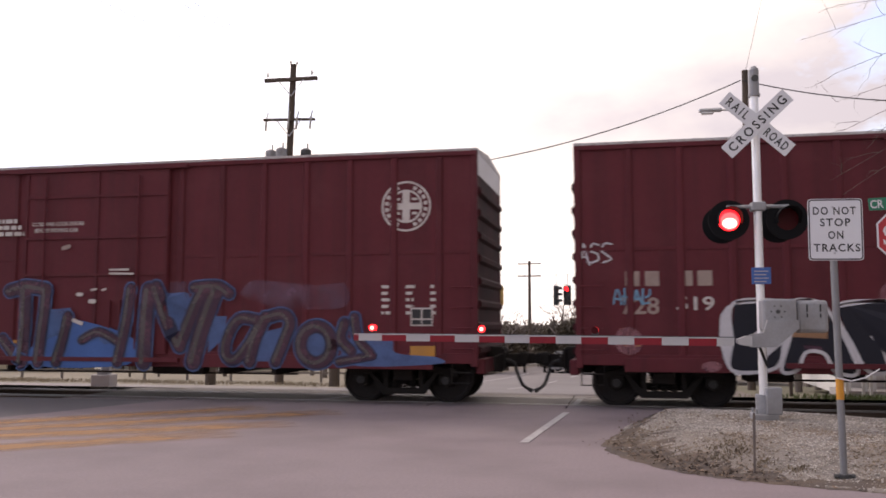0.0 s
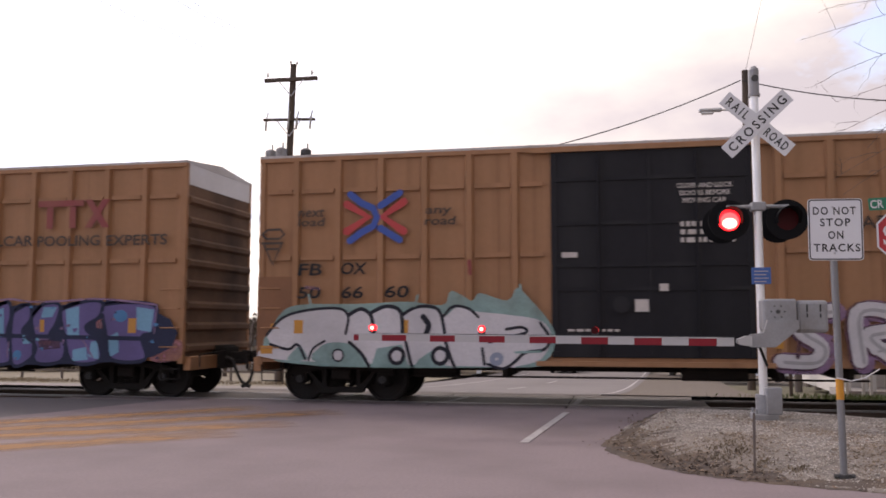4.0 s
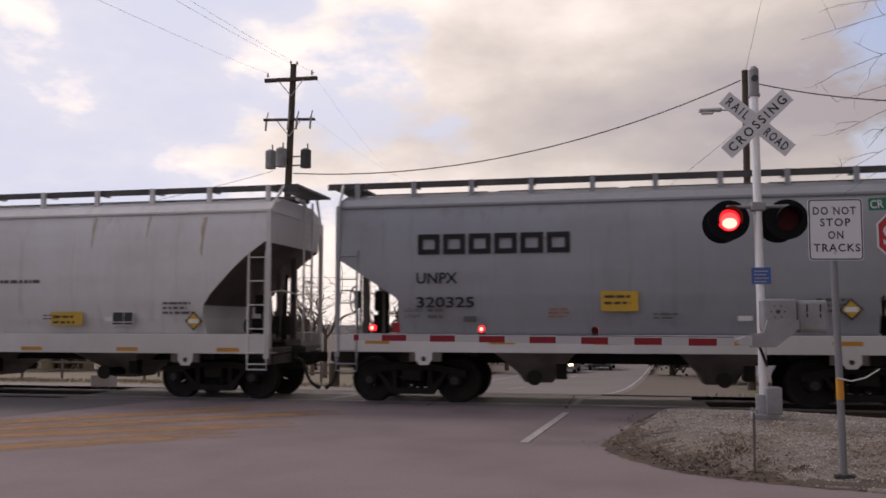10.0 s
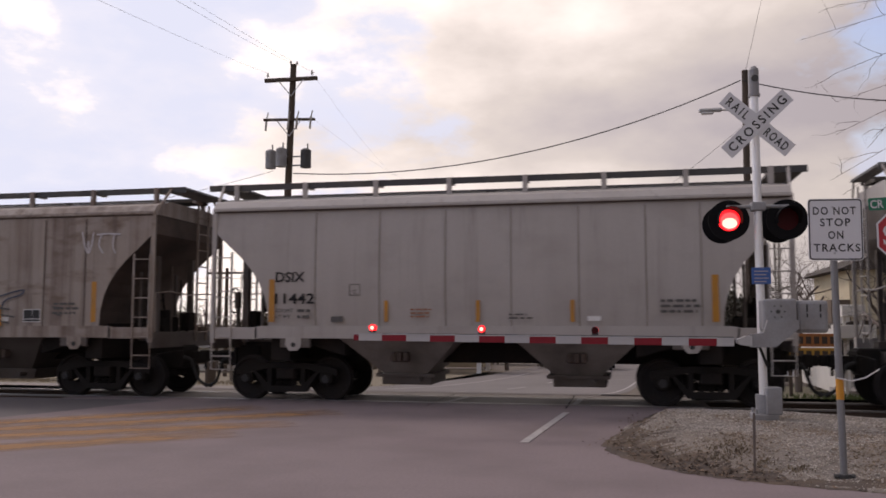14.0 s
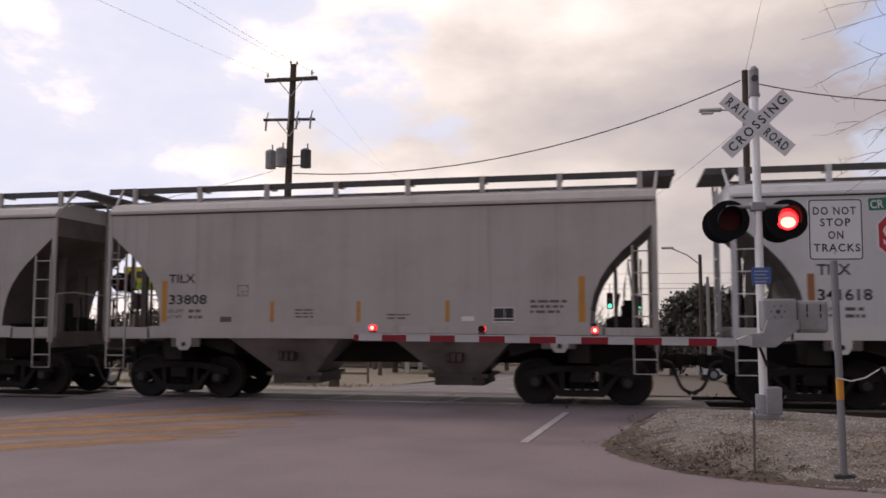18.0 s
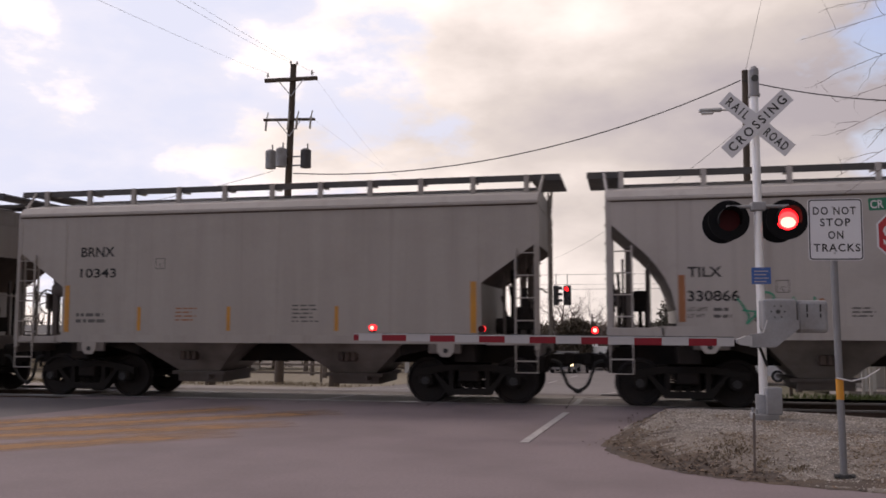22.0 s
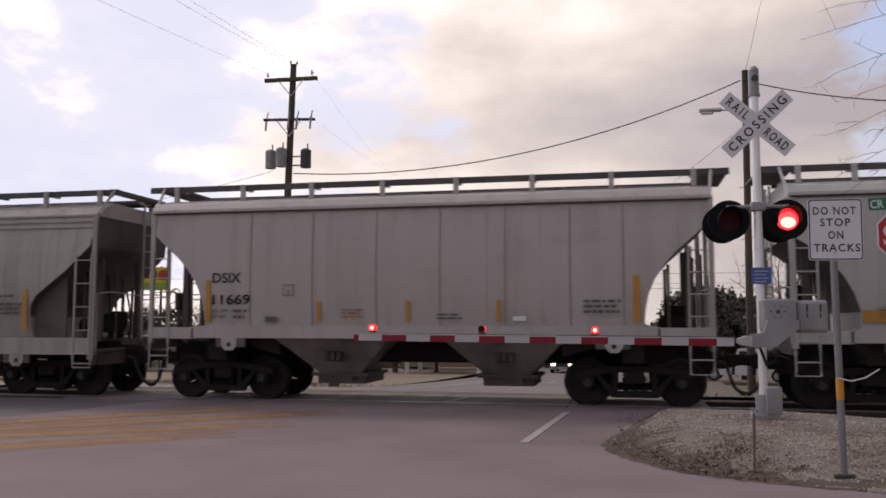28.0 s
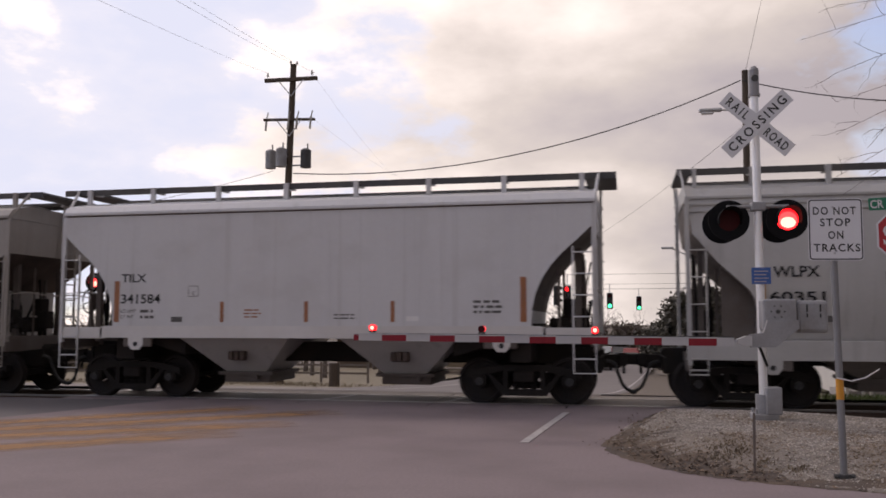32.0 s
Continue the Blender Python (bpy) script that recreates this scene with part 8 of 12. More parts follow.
    parts("owner_name", bm, LETTER_BLACK, c, "large black owner's name as block shapes")
    marks(c, (("UNPX", -4.05, 2.38, 0.83, 0.22), ("320325", -4.05, 1.91, 1.16, 0.21)), -1.607)
    decal(c, -0.46, 0.23, 1.83, 2.21, -1.612)
    diamond(c, 3.93, 1.85, -1.60)
    notices(c, 9, -1.60)
    for x in (-5.1, -2.6, -0.6, 1.5, 3.6, 4.9):
        bm = bmesh.new()
        patch(bm, x, x + 0.5, 1.2, 1.28, -1.604)
        parts("reflector", bm, REFLECT, c)

    # two-bay hoppers with arched end sheets
    def arc_car(name, u, label, body, lines, sills=None, seams=(), refl=REFLECT, plate=False, seed=0, shape="arc", frame_at=(-2.72, 2.16), swell=False, dark_end=False):
        car = add(hopper(name, u, label, body, shape, sills, seams=seams, swell=swell, dark_end=dark_end), u)
        y = -1.612 if swell else -1.578
        marks(car, lines, y)
        class_box(car, *frame_at, y=y)
        notices(car, seed, y)
        reflectors(car, (-1.95, -0.1, 1.72), 1.63, 2.05, min(y, -1.582), material=refl, ends=(-4.38, 4.33))
        if plate:
            data_plate(car, 2.62, 3.04, 1.63, 1.91)
        return car

    SEAMS = (-3.45, -2.1, -0.75, 0.55, 1.85, 3.1, 4.1)
    arc_car("grey_hopper", 115.6, "light grey two-bay covered hopper, clean sides", GREY_LIGHT, (("TILX", -4.30, 2.46, 0.61, 0.18), ("341589", -4.29, 1.99, 0.90, 0.20)), WHITE_SILL, refl=REFLECT_RED, seed=11)
    c = arc_car("rusty_hopper", 128.4, "rust-stained tan covered hopper with grey-blue graffiti", RUSTY, (("MBKX", -4.30, 2.43, 0.90, 0.20), ("82227", -4.29, 1.94, 0.88, 0.19)), seams=SEAMS, seed=12, plate=True, dark_end=True)
    scrawl(c, 4.0, 4.95, 3.1, 3.55, SY, G_WHITE, 62, 3, 0.035)
    mural(c, -3.53, 1.41, -1.600, 'grey-blue wild sprayed lettering with thin dark outlines',
              fields=(),
              strokes=((0.168, [(0.09, 0.52), (0.60, 0.60), (1.20, 0.73), (1.57, 0.97)]),
                       (0.269, [(0.79, 1.23), (1.15, 1.01), (1.57, 1.10), (1.25, 0.80), (0.77, 0.39), (0.51, 0.08)]),
                       (0.224, [(0.76, 0.34), (1.21, 0.18), (1.76, 0.20)]),
                       (0.224, [(1.79, 0.08), (1.83, 0.61), (2.19, 0.89), (2.75, 0.95)]),
                       (0.224, [(1.90, 0.50), (2.32, 0.27), (2.76, 0.34), (3.07, 0.06)]),
                       (0.157, [(1.67, 1.10), (2.43, 1.12), (2.98, 1.27)]),
                       (0.246, [(2.46, 0.66), (2.99, 0.81), (3.30, 0.47), (3.50, 0.06)]),
                       (0.291, [(3.03, 1.27), (3.30, 0.95), (3.59, 0.42), (3.78, 0.11)]),
                       (0.202, [(3.34, 1.24), (3.63, 1.15), (3.56, 0.92)]),
                       (0.157, [(3.75, 0.92), (4.22, 1.12), (4.66, 1.20)]),
                       (0.179, [(3.75, 0.67), (4.34, 0.65), (4.82, 0.78)]),
                       (0.224, [(4.33, 1.16), (4.22, 0.61), (4.08, 0.11)]),
                       (0.224, [(4.82, 0.60), (4.38, 0.47), (4.69, 0.27), (4.29, 0.09)]),
                       (0.202, [(4.87, 0.47), (5.12, 0.33), (5.07, 0.04)]),
                       (0.224, [(3.87, 0.33), (4.01, 0.06)]),
                       (0.134, [(5.26, 0.07), (5.48, 0.22)]),
                       (0.157, [(1.37, 0.06), (2.20, 0.13), (2.69, 0.04)]),
                       (0.134, [(2.67, 1.37), (3.39, 1.31)]),),
              passes=((1.00, 0.056, 0.000, 0.000, G_SLATE), (1.00, 0.000, 0.000, 0.000, G_GREYBLUE), (0.22, 0.000, 0.034, -0.022, G_SLATEPALE),),
              lines=((G_SLATE, 0.034, [(5.14, 0.46), (5.48, 0.75), (6.13, 0.92), (6.07, 0.81), (5.73, 0.71), (5.62, 0.55)]),
                     (G_SLATE, 0.034, [(0.00, 1.07), (0.27, 0.69), (0.50, 0.57)]),
                     (G_SLATE, 0.034, [(0.34, 0.90), (0.60, 0.62), (0.67, 1.04), (0.85, 0.81)]),
                     (G_SLATE, 0.034, [(0.43, 1.23), (0.68, 1.37)]),
                     (G_SLATE, 0.034, [(4.52, 1.00), (4.80, 1.11), (4.66, 0.89), (5.03, 1.00)]),
                     (G_SLATE, 0.034, [(3.15, 1.30), (3.87, 1.35)]),
                     (G_SLATE, 0.034, [(0.95, 0.81), (1.45, 0.89)]),
                     (G_SLATE, 0.034, [(2.07, 0.57), (2.44, 0.51)]),
                     (G_SLATE, 0.034, [(3.87, 0.56), (4.22, 0.50)]),
                     (G_WHITE, 0.028, [(3.45, 0.50), (3.83, 0.17)]),
                     (G_WHITE, 0.028, [(3.78, 0.50), (3.47, 0.09)]),
                     (G_WHITE, 0.028, [(3.99, 0.50), (3.92, 0.27), (4.25, 0.31)]),
                     (G_WHITE, 0.028, [(4.13, 0.47), (4.11, -0.00)]),
                     (REFLECT, 0.112, [(1.47, 0.57), (1.49, 0.16)]),
                     (REFLECT, 0.112, [(3.49, 0.92), (3.49, 0.54)]),
                     (REFLECT, 0.101, [(5.55, 0.55), (5.59, 0.17)]),
                     (LETTER_FAINT, 0.034, [(5.54, 0.53), (5.82, 0.50)]),
                     (LETTER_FAINT, 0.034, [(5.62, 0.38), (5.95, 0.33)]),
                     (LETTER_FAINT, 0.034, [(5.62, 0.24), (5.82, 0.20)]),
                     (LETTER_FAINT, 0.034, [(6.90, 0.55), (7.14, 0.52)]),
                     (LETTER_FAINT, 0.034, [(6.88, 0.42), (7.08, 0.37)]),))
    bm = bmesh.new()
    patch(bm, -4.34, -3.38, 2.39, 2.67, -1.5775, 0.002)
    part("number_patch", bm, LETTER_WHITE, c, "pale painted number patch")
    arc_car("grey_hopper", 141.21, "warm grey two-bay covered hopper with side seams", GREY_WARM, (("DSIX", -4.30, 2.44, 0.63, 0.21), ("11442", -4.31, 2.00, 0.85, 0.21)), seams=SEAMS, seed=13, swell=True)
    c = add(hopper("grey_hopper", 154.03, "warm grey covered hopper with rounded sides and deep sills", GREY_WARM, "oval", GREY_WARM, (0.95, 1.30), round_side=True, supports=9, deep=True), 154.03)
    marks(c, (("WSSX", -3.64, 2.46, 0.96, 0.20), ("2030", -3.65, 2.03, 0.82, 0.20)), -1.605)
    class_box(c, -1.9, 2.2, 0.25, -1.606)
    notices(c, 14, -1.60)
    data_plate(c, 2.63, 3.09, 1.59, 1.90, -1.60)
    bm = bmesh.new()
    for x in (-5.6, -1.7, 3.25, 4.9):
        patch(bm, x, x + 0.6, 1.12 if abs(x) > 4 else 1.22, 1.2 if abs(x) > 4 else 1.3, -1.604)
    parts("reflector", bm, YELLOW, c)
    small_print(c, -2.4, 1.0, 1.7, 1, -1.603, LETTER_BLACK, random.Random(6), 0.1, 0.13)
    c = arc_car("grey_hopper", 166.9, "warm grey covered hopper with a large teal graffiti piece", GREY_WARM, (("DSIX", -4.35, 2.44, 0.64, 0.20), ("11665", -4.32, 1.97, 0.84, 0.19)), seams=SEAMS, seed=15, dark_end=True)
    mural(c, -3.97, 1.28, -1.600, 'large teal sprayed letters with purple outlines and black shadow blocks',
              fields=((G_BLACK, [(0.00, 1.02), (0.53, 1.04), (0.55, 0.61), (0.04, 0.59)]),
                      (G_BLACK, [(2.13, 1.30), (2.90, 1.31), (2.96, 0.97), (2.18, 0.98)]),
                      (G_BLACK, [(3.38, 1.27), (4.11, 1.21), (4.13, 0.43), (3.52, 0.52)]),
                      (G_BLACK, [(4.76, 1.17), (5.38, 1.17), (5.41, 0.60), (4.95, 0.68)]),
                      (G_BLACK, [(5.37, 1.34), (5.96, 1.34), (5.93, 0.84), (5.40, 0.84)]),
                      (G_BLACK, [(7.42, 0.96), (8.16, 0.96), (8.19, 0.29), (7.50, 0.29)]),
                      (G_NAVY, [(0.47, 0.04), (6.39, 0.06), (6.39, 0.02), (0.47, -0.00)]),
                      (G_TEALDARK, [(0.09, 0.05), (0.17, 0.53), (0.35, 0.64), (0.58, 0.69), (0.78, 1.10), (0.89, 1.03), (1.02, 0.81), (0.93, 0.50), (0.99, 0.04)]),
                      (G_TEALDARK, [(0.97, 0.03), (0.91, 0.53), (1.02, 0.76), (0.99, 1.15), (1.07, 1.29), (1.54, 1.29), (1.72, 1.15), (2.21, 1.16), (2.35, 0.95), (2.44, 0.64), (2.32, 0.36), (2.48, 0.05)]),
                      (G_TEALDARK, [(2.41, 0.06), (2.49, 0.58), (2.65, 0.97), (3.20, 1.27), (3.45, 1.27), (3.49, 0.91), (3.69, 0.60), (3.98, 0.45), (4.09, 0.06)]),
                      (G_TEALDARK, [(4.03, 0.06), (4.10, 0.48), (4.19, 0.85), (4.26, 1.25), (4.75, 1.25), (4.97, 0.96), (5.23, 0.69), (5.55, 0.57), (5.67, 0.30), (5.57, 0.07)]),
                      (G_TEALDARK, [(5.56, 0.05), (5.63, 0.46), (5.74, 0.84), (5.90, 1.26), (6.44, 1.30), (6.59, 1.05), (6.69, 0.83), (6.73, 1.24), (7.33, 1.29), (7.26, 1.09), (7.40, 0.89), (7.48, 0.62), (7.44, 0.15), (6.67, 0.07)]),
                      (G_TEALDARK, [(7.36, 0.14), (7.46, 0.66), (7.98, 0.63), (7.82, 0.44), (8.09, 0.18)]),
                      (G_TEAL, [(0.14, 0.06), (0.22, 0.46), (0.97, 0.50), (2.37, 0.52), (2.49, 0.06), (1.30, 0.04)]),
                      (G_TEAL, [(2.44, 0.07), (2.53, 0.47), (3.04, 0.40), (3.98, 0.35), (4.83, 0.40), (5.59, 0.45), (5.65, 0.26), (5.56, 0.07), (3.89, 0.05)]),
                      (G_TEAL, [(5.60, 0.06), (5.67, 0.46), (6.33, 0.49), (7.39, 0.51), (7.86, 0.53), (7.78, 0.39), (8.07, 0.18), (7.39, 0.14)]),
                      (G_AQUA, [(0.12, 0.06), (0.17, 0.23), (1.30, 0.20), (2.46, 0.22), (2.49, 0.05), (1.30, 0.04)]),
                      (G_AQUA, [(2.43, 0.06), (2.47, 0.23), (4.01, 0.24), (5.63, 0.24), (5.57, 0.07), (4.01, 0.05)]),
                      (G_AQUA, [(5.59, 0.06), (5.63, 0.23), (6.33, 0.22), (6.50, 0.16), (6.50, 0.06)]),
                      (G_NAVY, [(1.37, 0.86), (1.54, 0.80), (1.65, 0.58), (1.72, 0.06), (1.54, 0.06), (1.49, 0.52)]),
                      (G_NAVY, [(1.87, 0.68), (1.99, 0.68), (1.98, 0.06), (1.88, 0.06)]),
                      (G_NAVY, [(2.80, 0.68), (3.03, 0.75), (3.39, 0.72), (3.35, 0.44), (3.28, 0.26), (3.09, 0.49)]),
                      (G_BLACK, [(4.36, 0.54), (4.42, 0.85), (4.50, 0.95), (4.86, 0.78), (4.73, 0.43), (4.46, 0.40)]),
                      (G_NAVY, [(6.25, 0.84), (6.41, 0.73), (6.53, 0.51), (6.63, 0.16), (6.46, 0.16), (6.37, 0.57)]),
                      (G_NAVY, [(7.06, 0.68), (7.16, 0.89), (7.29, 0.83), (7.28, 0.62), (7.41, 0.16), (7.34, 0.16), (7.25, 0.53)]),
                      (G_PURPLE, [(3.72, 0.04), (3.96, 0.17), (4.20, 0.04), (3.96, 0.02)]),
                      (G_PURPLE, [(4.64, 0.04), (4.95, 0.17), (5.48, 0.10), (5.47, 0.04)]),
                      (G_NAVY, [(0.85, 0.47), (0.91, 0.50), (0.96, 0.38), (0.91, 0.28), (0.86, 0.34)]),
                      (G_NAVY, [(7.09, 0.48), (7.14, 0.51), (7.17, 0.39), (7.13, 0.30), (7.09, 0.36)]),
                      (G_MAUVEGREY, [(2.39, 0.49), (2.85, 0.49), (2.84, 0.34), (2.40, 0.33)]),
                      (G_MAUVEGREY, [(4.11, 0.44), (4.51, 0.45), (4.52, 0.33), (4.11, 0.32)]),
                      (G_MAUVEGREY, [(4.87, 0.41), (5.66, 0.41), (5.66, 0.33), (4.88, 0.32)]),
                      (G_MAUVEGREY, [(5.97, 0.51), (6.27, 0.51), (6.26, 0.46), (5.97, 0.45)]),),
              strokes=(),
              passes=(),
              lines=((G_PLUM, 0.062, [(0.09, 0.05), (0.17, 0.53), (0.35, 0.64), (0.58, 0.69), (0.78, 1.10), (0.89, 1.03), (1.02, 0.81), (0.93, 0.50), (0.99, 0.04), (0.09, 0.05)]),
                     (G_PLUM, 0.062, [(0.97, 0.03), (0.91, 0.53), (1.02, 0.76), (0.99, 1.15), (1.07, 1.29), (1.54, 1.29), (1.72, 1.15), (2.21, 1.16), (2.35, 0.95), (2.44, 0.64), (2.32, 0.36), (2.48, 0.05), (0.97, 0.03)]),
                     (G_PLUM, 0.062, [(2.41, 0.06), (2.49, 0.58), (2.65, 0.97), (3.20, 1.27), (3.45, 1.27), (3.49, 0.91), (3.69, 0.60), (3.98, 0.45), (4.09, 0.06), (2.41, 0.06)]),
                     (G_PLUM, 0.062, [(4.03, 0.06), (4.10, 0.48), (4.19, 0.85), (4.26, 1.25), (4.75, 1.25), (4.97, 0.96), (5.23, 0.69), (5.55, 0.57), (5.67, 0.30), (5.57, 0.07), (4.03, 0.06)]),
                     (G_PLUM, 0.062, [(5.56, 0.05), (5.63, 0.46), (5.74, 0.84), (5.90, 1.26), (6.44, 1.30), (6.59, 1.05), (6.69, 0.83), (6.73, 1.24), (7.33, 1.29), (7.26, 1.09), (7.40, 0.89), (7.48, 0.62), (7.44, 0.15), (6.67, 0.07), (5.56, 0.05)]),
                     (G_PLUM, 0.062, [(7.36, 0.14), (7.46, 0.66), (7.98, 0.63), (7.82, 0.44), (8.09, 0.18), (7.36, 0.14)]),
                     (G_MINT, 0.067, [(1.06, 1.01), (1.06, 1.19), (1.23, 1.24)]),
                     (G_MINT, 0.045, [(1.95, 1.10), (2.09, 1.10)]),
                     (G_MINT, 0.056, [(2.68, 1.00), (2.83, 1.10)]),
                     (G_MINT, 0.056, [(3.08, 0.91), (3.20, 0.96)]),
                     (G_MINT, 0.045, [(3.36, 1.23), (3.42, 1.23)]),
                     (G_MINT, 0.078, [(4.62, 1.18), (4.80, 1.15), (4.93, 1.00)]),
                     (G_MINT, 0.090, [(6.28, 1.23), (6.43, 1.20), (6.53, 1.03)]),
                     (G_MINT, 0.067, [(6.98, 1.22), (7.20, 1.22)]),
                     (G_MINT, 0.067, [(0.65, 0.72), (0.71, 0.85)]),
                     (G_MINT, 0.067, [(7.06, 0.63), (7.23, 0.56)]),
                     (G_MINT, 0.056, [(7.36, 0.86), (7.40, 0.72)]),
                     (G_MINT, 0.056, [(7.81, 0.32), (7.94, 0.19)]),
                     (G_MINT, 0.045, [(6.25, 0.75), (6.32, 0.71)]),
                     (G_MINT, 0.045, [(4.30, 0.63), (4.30, 0.52)]),
                     (G_NAVY, 0.056, [(2.96, 0.66), (3.20, 0.97), (3.51, 0.74), (3.69, 0.49), (3.52, 0.32)]),
                     (G_NAVY, 0.045, [(0.58, 0.11), (0.62, 0.45), (0.87, 0.66)]),
                     (G_NAVY, 0.045, [(5.70, 0.34), (5.81, 0.73)]),
                     (G_RED, 0.045, [(7.73, 0.93), (7.83, 0.96), (7.94, 0.89), (7.83, 0.83)]),
                     (G_RED, 0.045, [(7.75, 0.78), (7.94, 0.80)]),))
    arc_car("grey_hopper", 179.66, "warm grey two-bay covered hopper, clean sides", GREY_WARM, (("TILX", -4.29, 2.45, 0.61, 0.18), ("33808", -4.27, 2.00, 0.86, 0.20)), seed=16, plate=True)
    arc_car("grey_hopper", 192.46, "light grey two-bay covered hopper, clean sides", GREY_LIGHT, (("TILX", -4.27, 2.47, 0.57, 0.20), ("341618", -4.27, 2.01, 0.91, 0.21)), WHITE_SILL, refl=REFLECT_RED, seed=17)

    # hoppers with straight slanted end sheets
    def slant_car(u, label, lines, seed, body=GREY_WARM, tank=-1):
        car = add(hopper("grey_hopper", u, label, body, "slant", None, (1.20, 1.36), supports=11, seams=(-4.55, 4.55), tank=tank), u)
        marks(car, lines)
        class_box(car, -2.4, 2.75)
        small_print(car, -4.25, 1.75, 0.9, 2, -1.578, LETTER_FAINT, random.Random(seed), 0.13, 0.07)
        small_print(car, 0.7, 1.95, 0.6, 5, -1.578, LETTER_FAINT, random.Random(seed + 1), 0.08, 0.03)
        small_print(car, -1.9, 1.9, 0.5, 4, -1.578, REFLECT_RED, random.Random(seed + 2), 0.08, 0.03)
        reflectors(car, (-2.75, -0.7, 1.65), 1.45, 1.95, material=REFLECT, ends=(-4.48, 4.45), tall=(1.42, 2.42))
        return car

    c = slant_car(205.41, "warm grey covered hopper with dark red graffiti and a painted hood", (("DSIX", -4.27, 3.02, 0.72, 0.21), ("10086", -4.28, 2.57, 0.96, 0.21)), 81, GREY_DIM, 1)
    mural(c, -3.48, 1.29, -1.600, 'oxblood sprayed letters with dark edges',
              fields=((G_BLACK, [(0.34, 0.25), (0.45, 0.60), (0.41, 0.83), (0.60, 0.84), (0.65, 0.72), (0.74, 0.73), (0.78, 0.84), (0.95, 0.84), (0.99, 0.70), (1.16, 0.76), (1.38, 0.69), (1.37, 0.83), (1.92, 0.84), (1.83, 0.60), (1.68, 0.48), (1.45, 0.43), (1.77, 0.36), (1.50, 0.27), (1.75, 0.19), (0.70, 0.18)]),
                      (G_RED, [(0.30, 0.27), (0.42, 0.63), (0.38, 0.85), (0.57, 0.86), (0.62, 0.74), (0.70, 0.75), (0.75, 0.86), (0.91, 0.86), (0.95, 0.73), (1.13, 0.78), (1.34, 0.71), (1.34, 0.85), (1.89, 0.87), (1.80, 0.62), (1.65, 0.50), (1.41, 0.45), (1.74, 0.39), (1.46, 0.30), (1.72, 0.21), (0.66, 0.21)]),),
              strokes=(),
              passes=(),
              lines=((G_BLACK, 0.034, [(0.65, 0.68), (0.73, 0.46), (0.68, 0.25)]),
                     (G_BLACK, 0.034, [(1.01, 0.62), (0.97, 0.25)]),
                     (G_BLACK, 0.034, [(1.34, 0.68), (1.31, 0.29)]),
                     (REFLECT, 0.090, [(1.20, 0.63), (1.21, 0.27)]),
                     (P_RED, 0.034, [(1.72, 0.54), (1.88, 0.61), (2.02, 0.54), (1.90, 0.48)]),
                     (P_RED, 0.028, [(1.83, 0.62), (1.95, 0.68)]),
                     (P_RED, 0.028, [(1.92, 0.45), (2.04, 0.50)]),
                     (P_RED, 0.028, [(0.00, 0.09), (0.18, 0.05), (0.36, 0.12), (0.57, 0.04)]),
                     (P_RED, 0.028, [(0.18, 0.01), (0.54, 0.12), (0.71, 0.03), (0.87, 0.09)]),
                     (P_RED, 0.028, [(0.90, 0.00), (0.92, 0.14)]),))
    bm = bmesh.new()
    prism(bm, [(-1.62, 1.43), (-1.60, 1.9), (-1.52, 2.16), (-1.2, 2.24), (-0.92, 2.12), (-0.72, 1.85), (-0.62, 1.62), (-0.86, 1.7), (-1.0, 1.42), (-1.2, 1.38)], SY - 0.001, SY + 0.002)
    part("graffiti", bm, G_BLACK, c, "sprayed black hood shape")
    bm = bmesh.new()
    prism(bm, [(-1.31 + (0.2 if k < 9 else 0.15) * math.cos(k * math.tau / 16), 1.77 + 0.25 * math.sin(k * math.tau / 16)) for k in range(16)], SY - 0.004, SY - 0.002)
    part("graffiti", bm, LETTER_TAN, c, "pale sprayed oval with dark spots")
    bm = bmesh.new()
    for cx, cz, r in ((-1.39, 1.83, 0.055), (-1.24, 1.83, 0.055), (-1.315, 1.73, 0.025), (-1.38, 1.6, 0.02), (-1.31, 1.59, 0.02), (-1.24, 1.6, 0.02)):
        prism(bm, [(cx + r * math.cos(k * math.tau / 8), cz + r * math.sin(k * math.tau / 8)) for k in range(8)], SY - 0.006, SY - 0.0045)
    part("graffiti", bm, G_BLACK, c, "dark sprayed spots")
    slant_car(218.15, "warm grey covered hopper with slanted end sheets", (("BRNX", -4.17, 3.03, 0.80, 0.21), ("10343", -4.18, 2.58, 0.86, 0.20)), 91, GREY_DIM)
    c = arc_car("grey_hopper", 230.91, "light grey two-bay covered hopper with green scrawled graffiti", GREY_WARM, (("TILX", -4.27, 2.46, 0.61, 0.19), ("330866", -4.28, 2.01, 0.92, 0.20)), refl=REFLECT_RED, seed=18, plate=True)
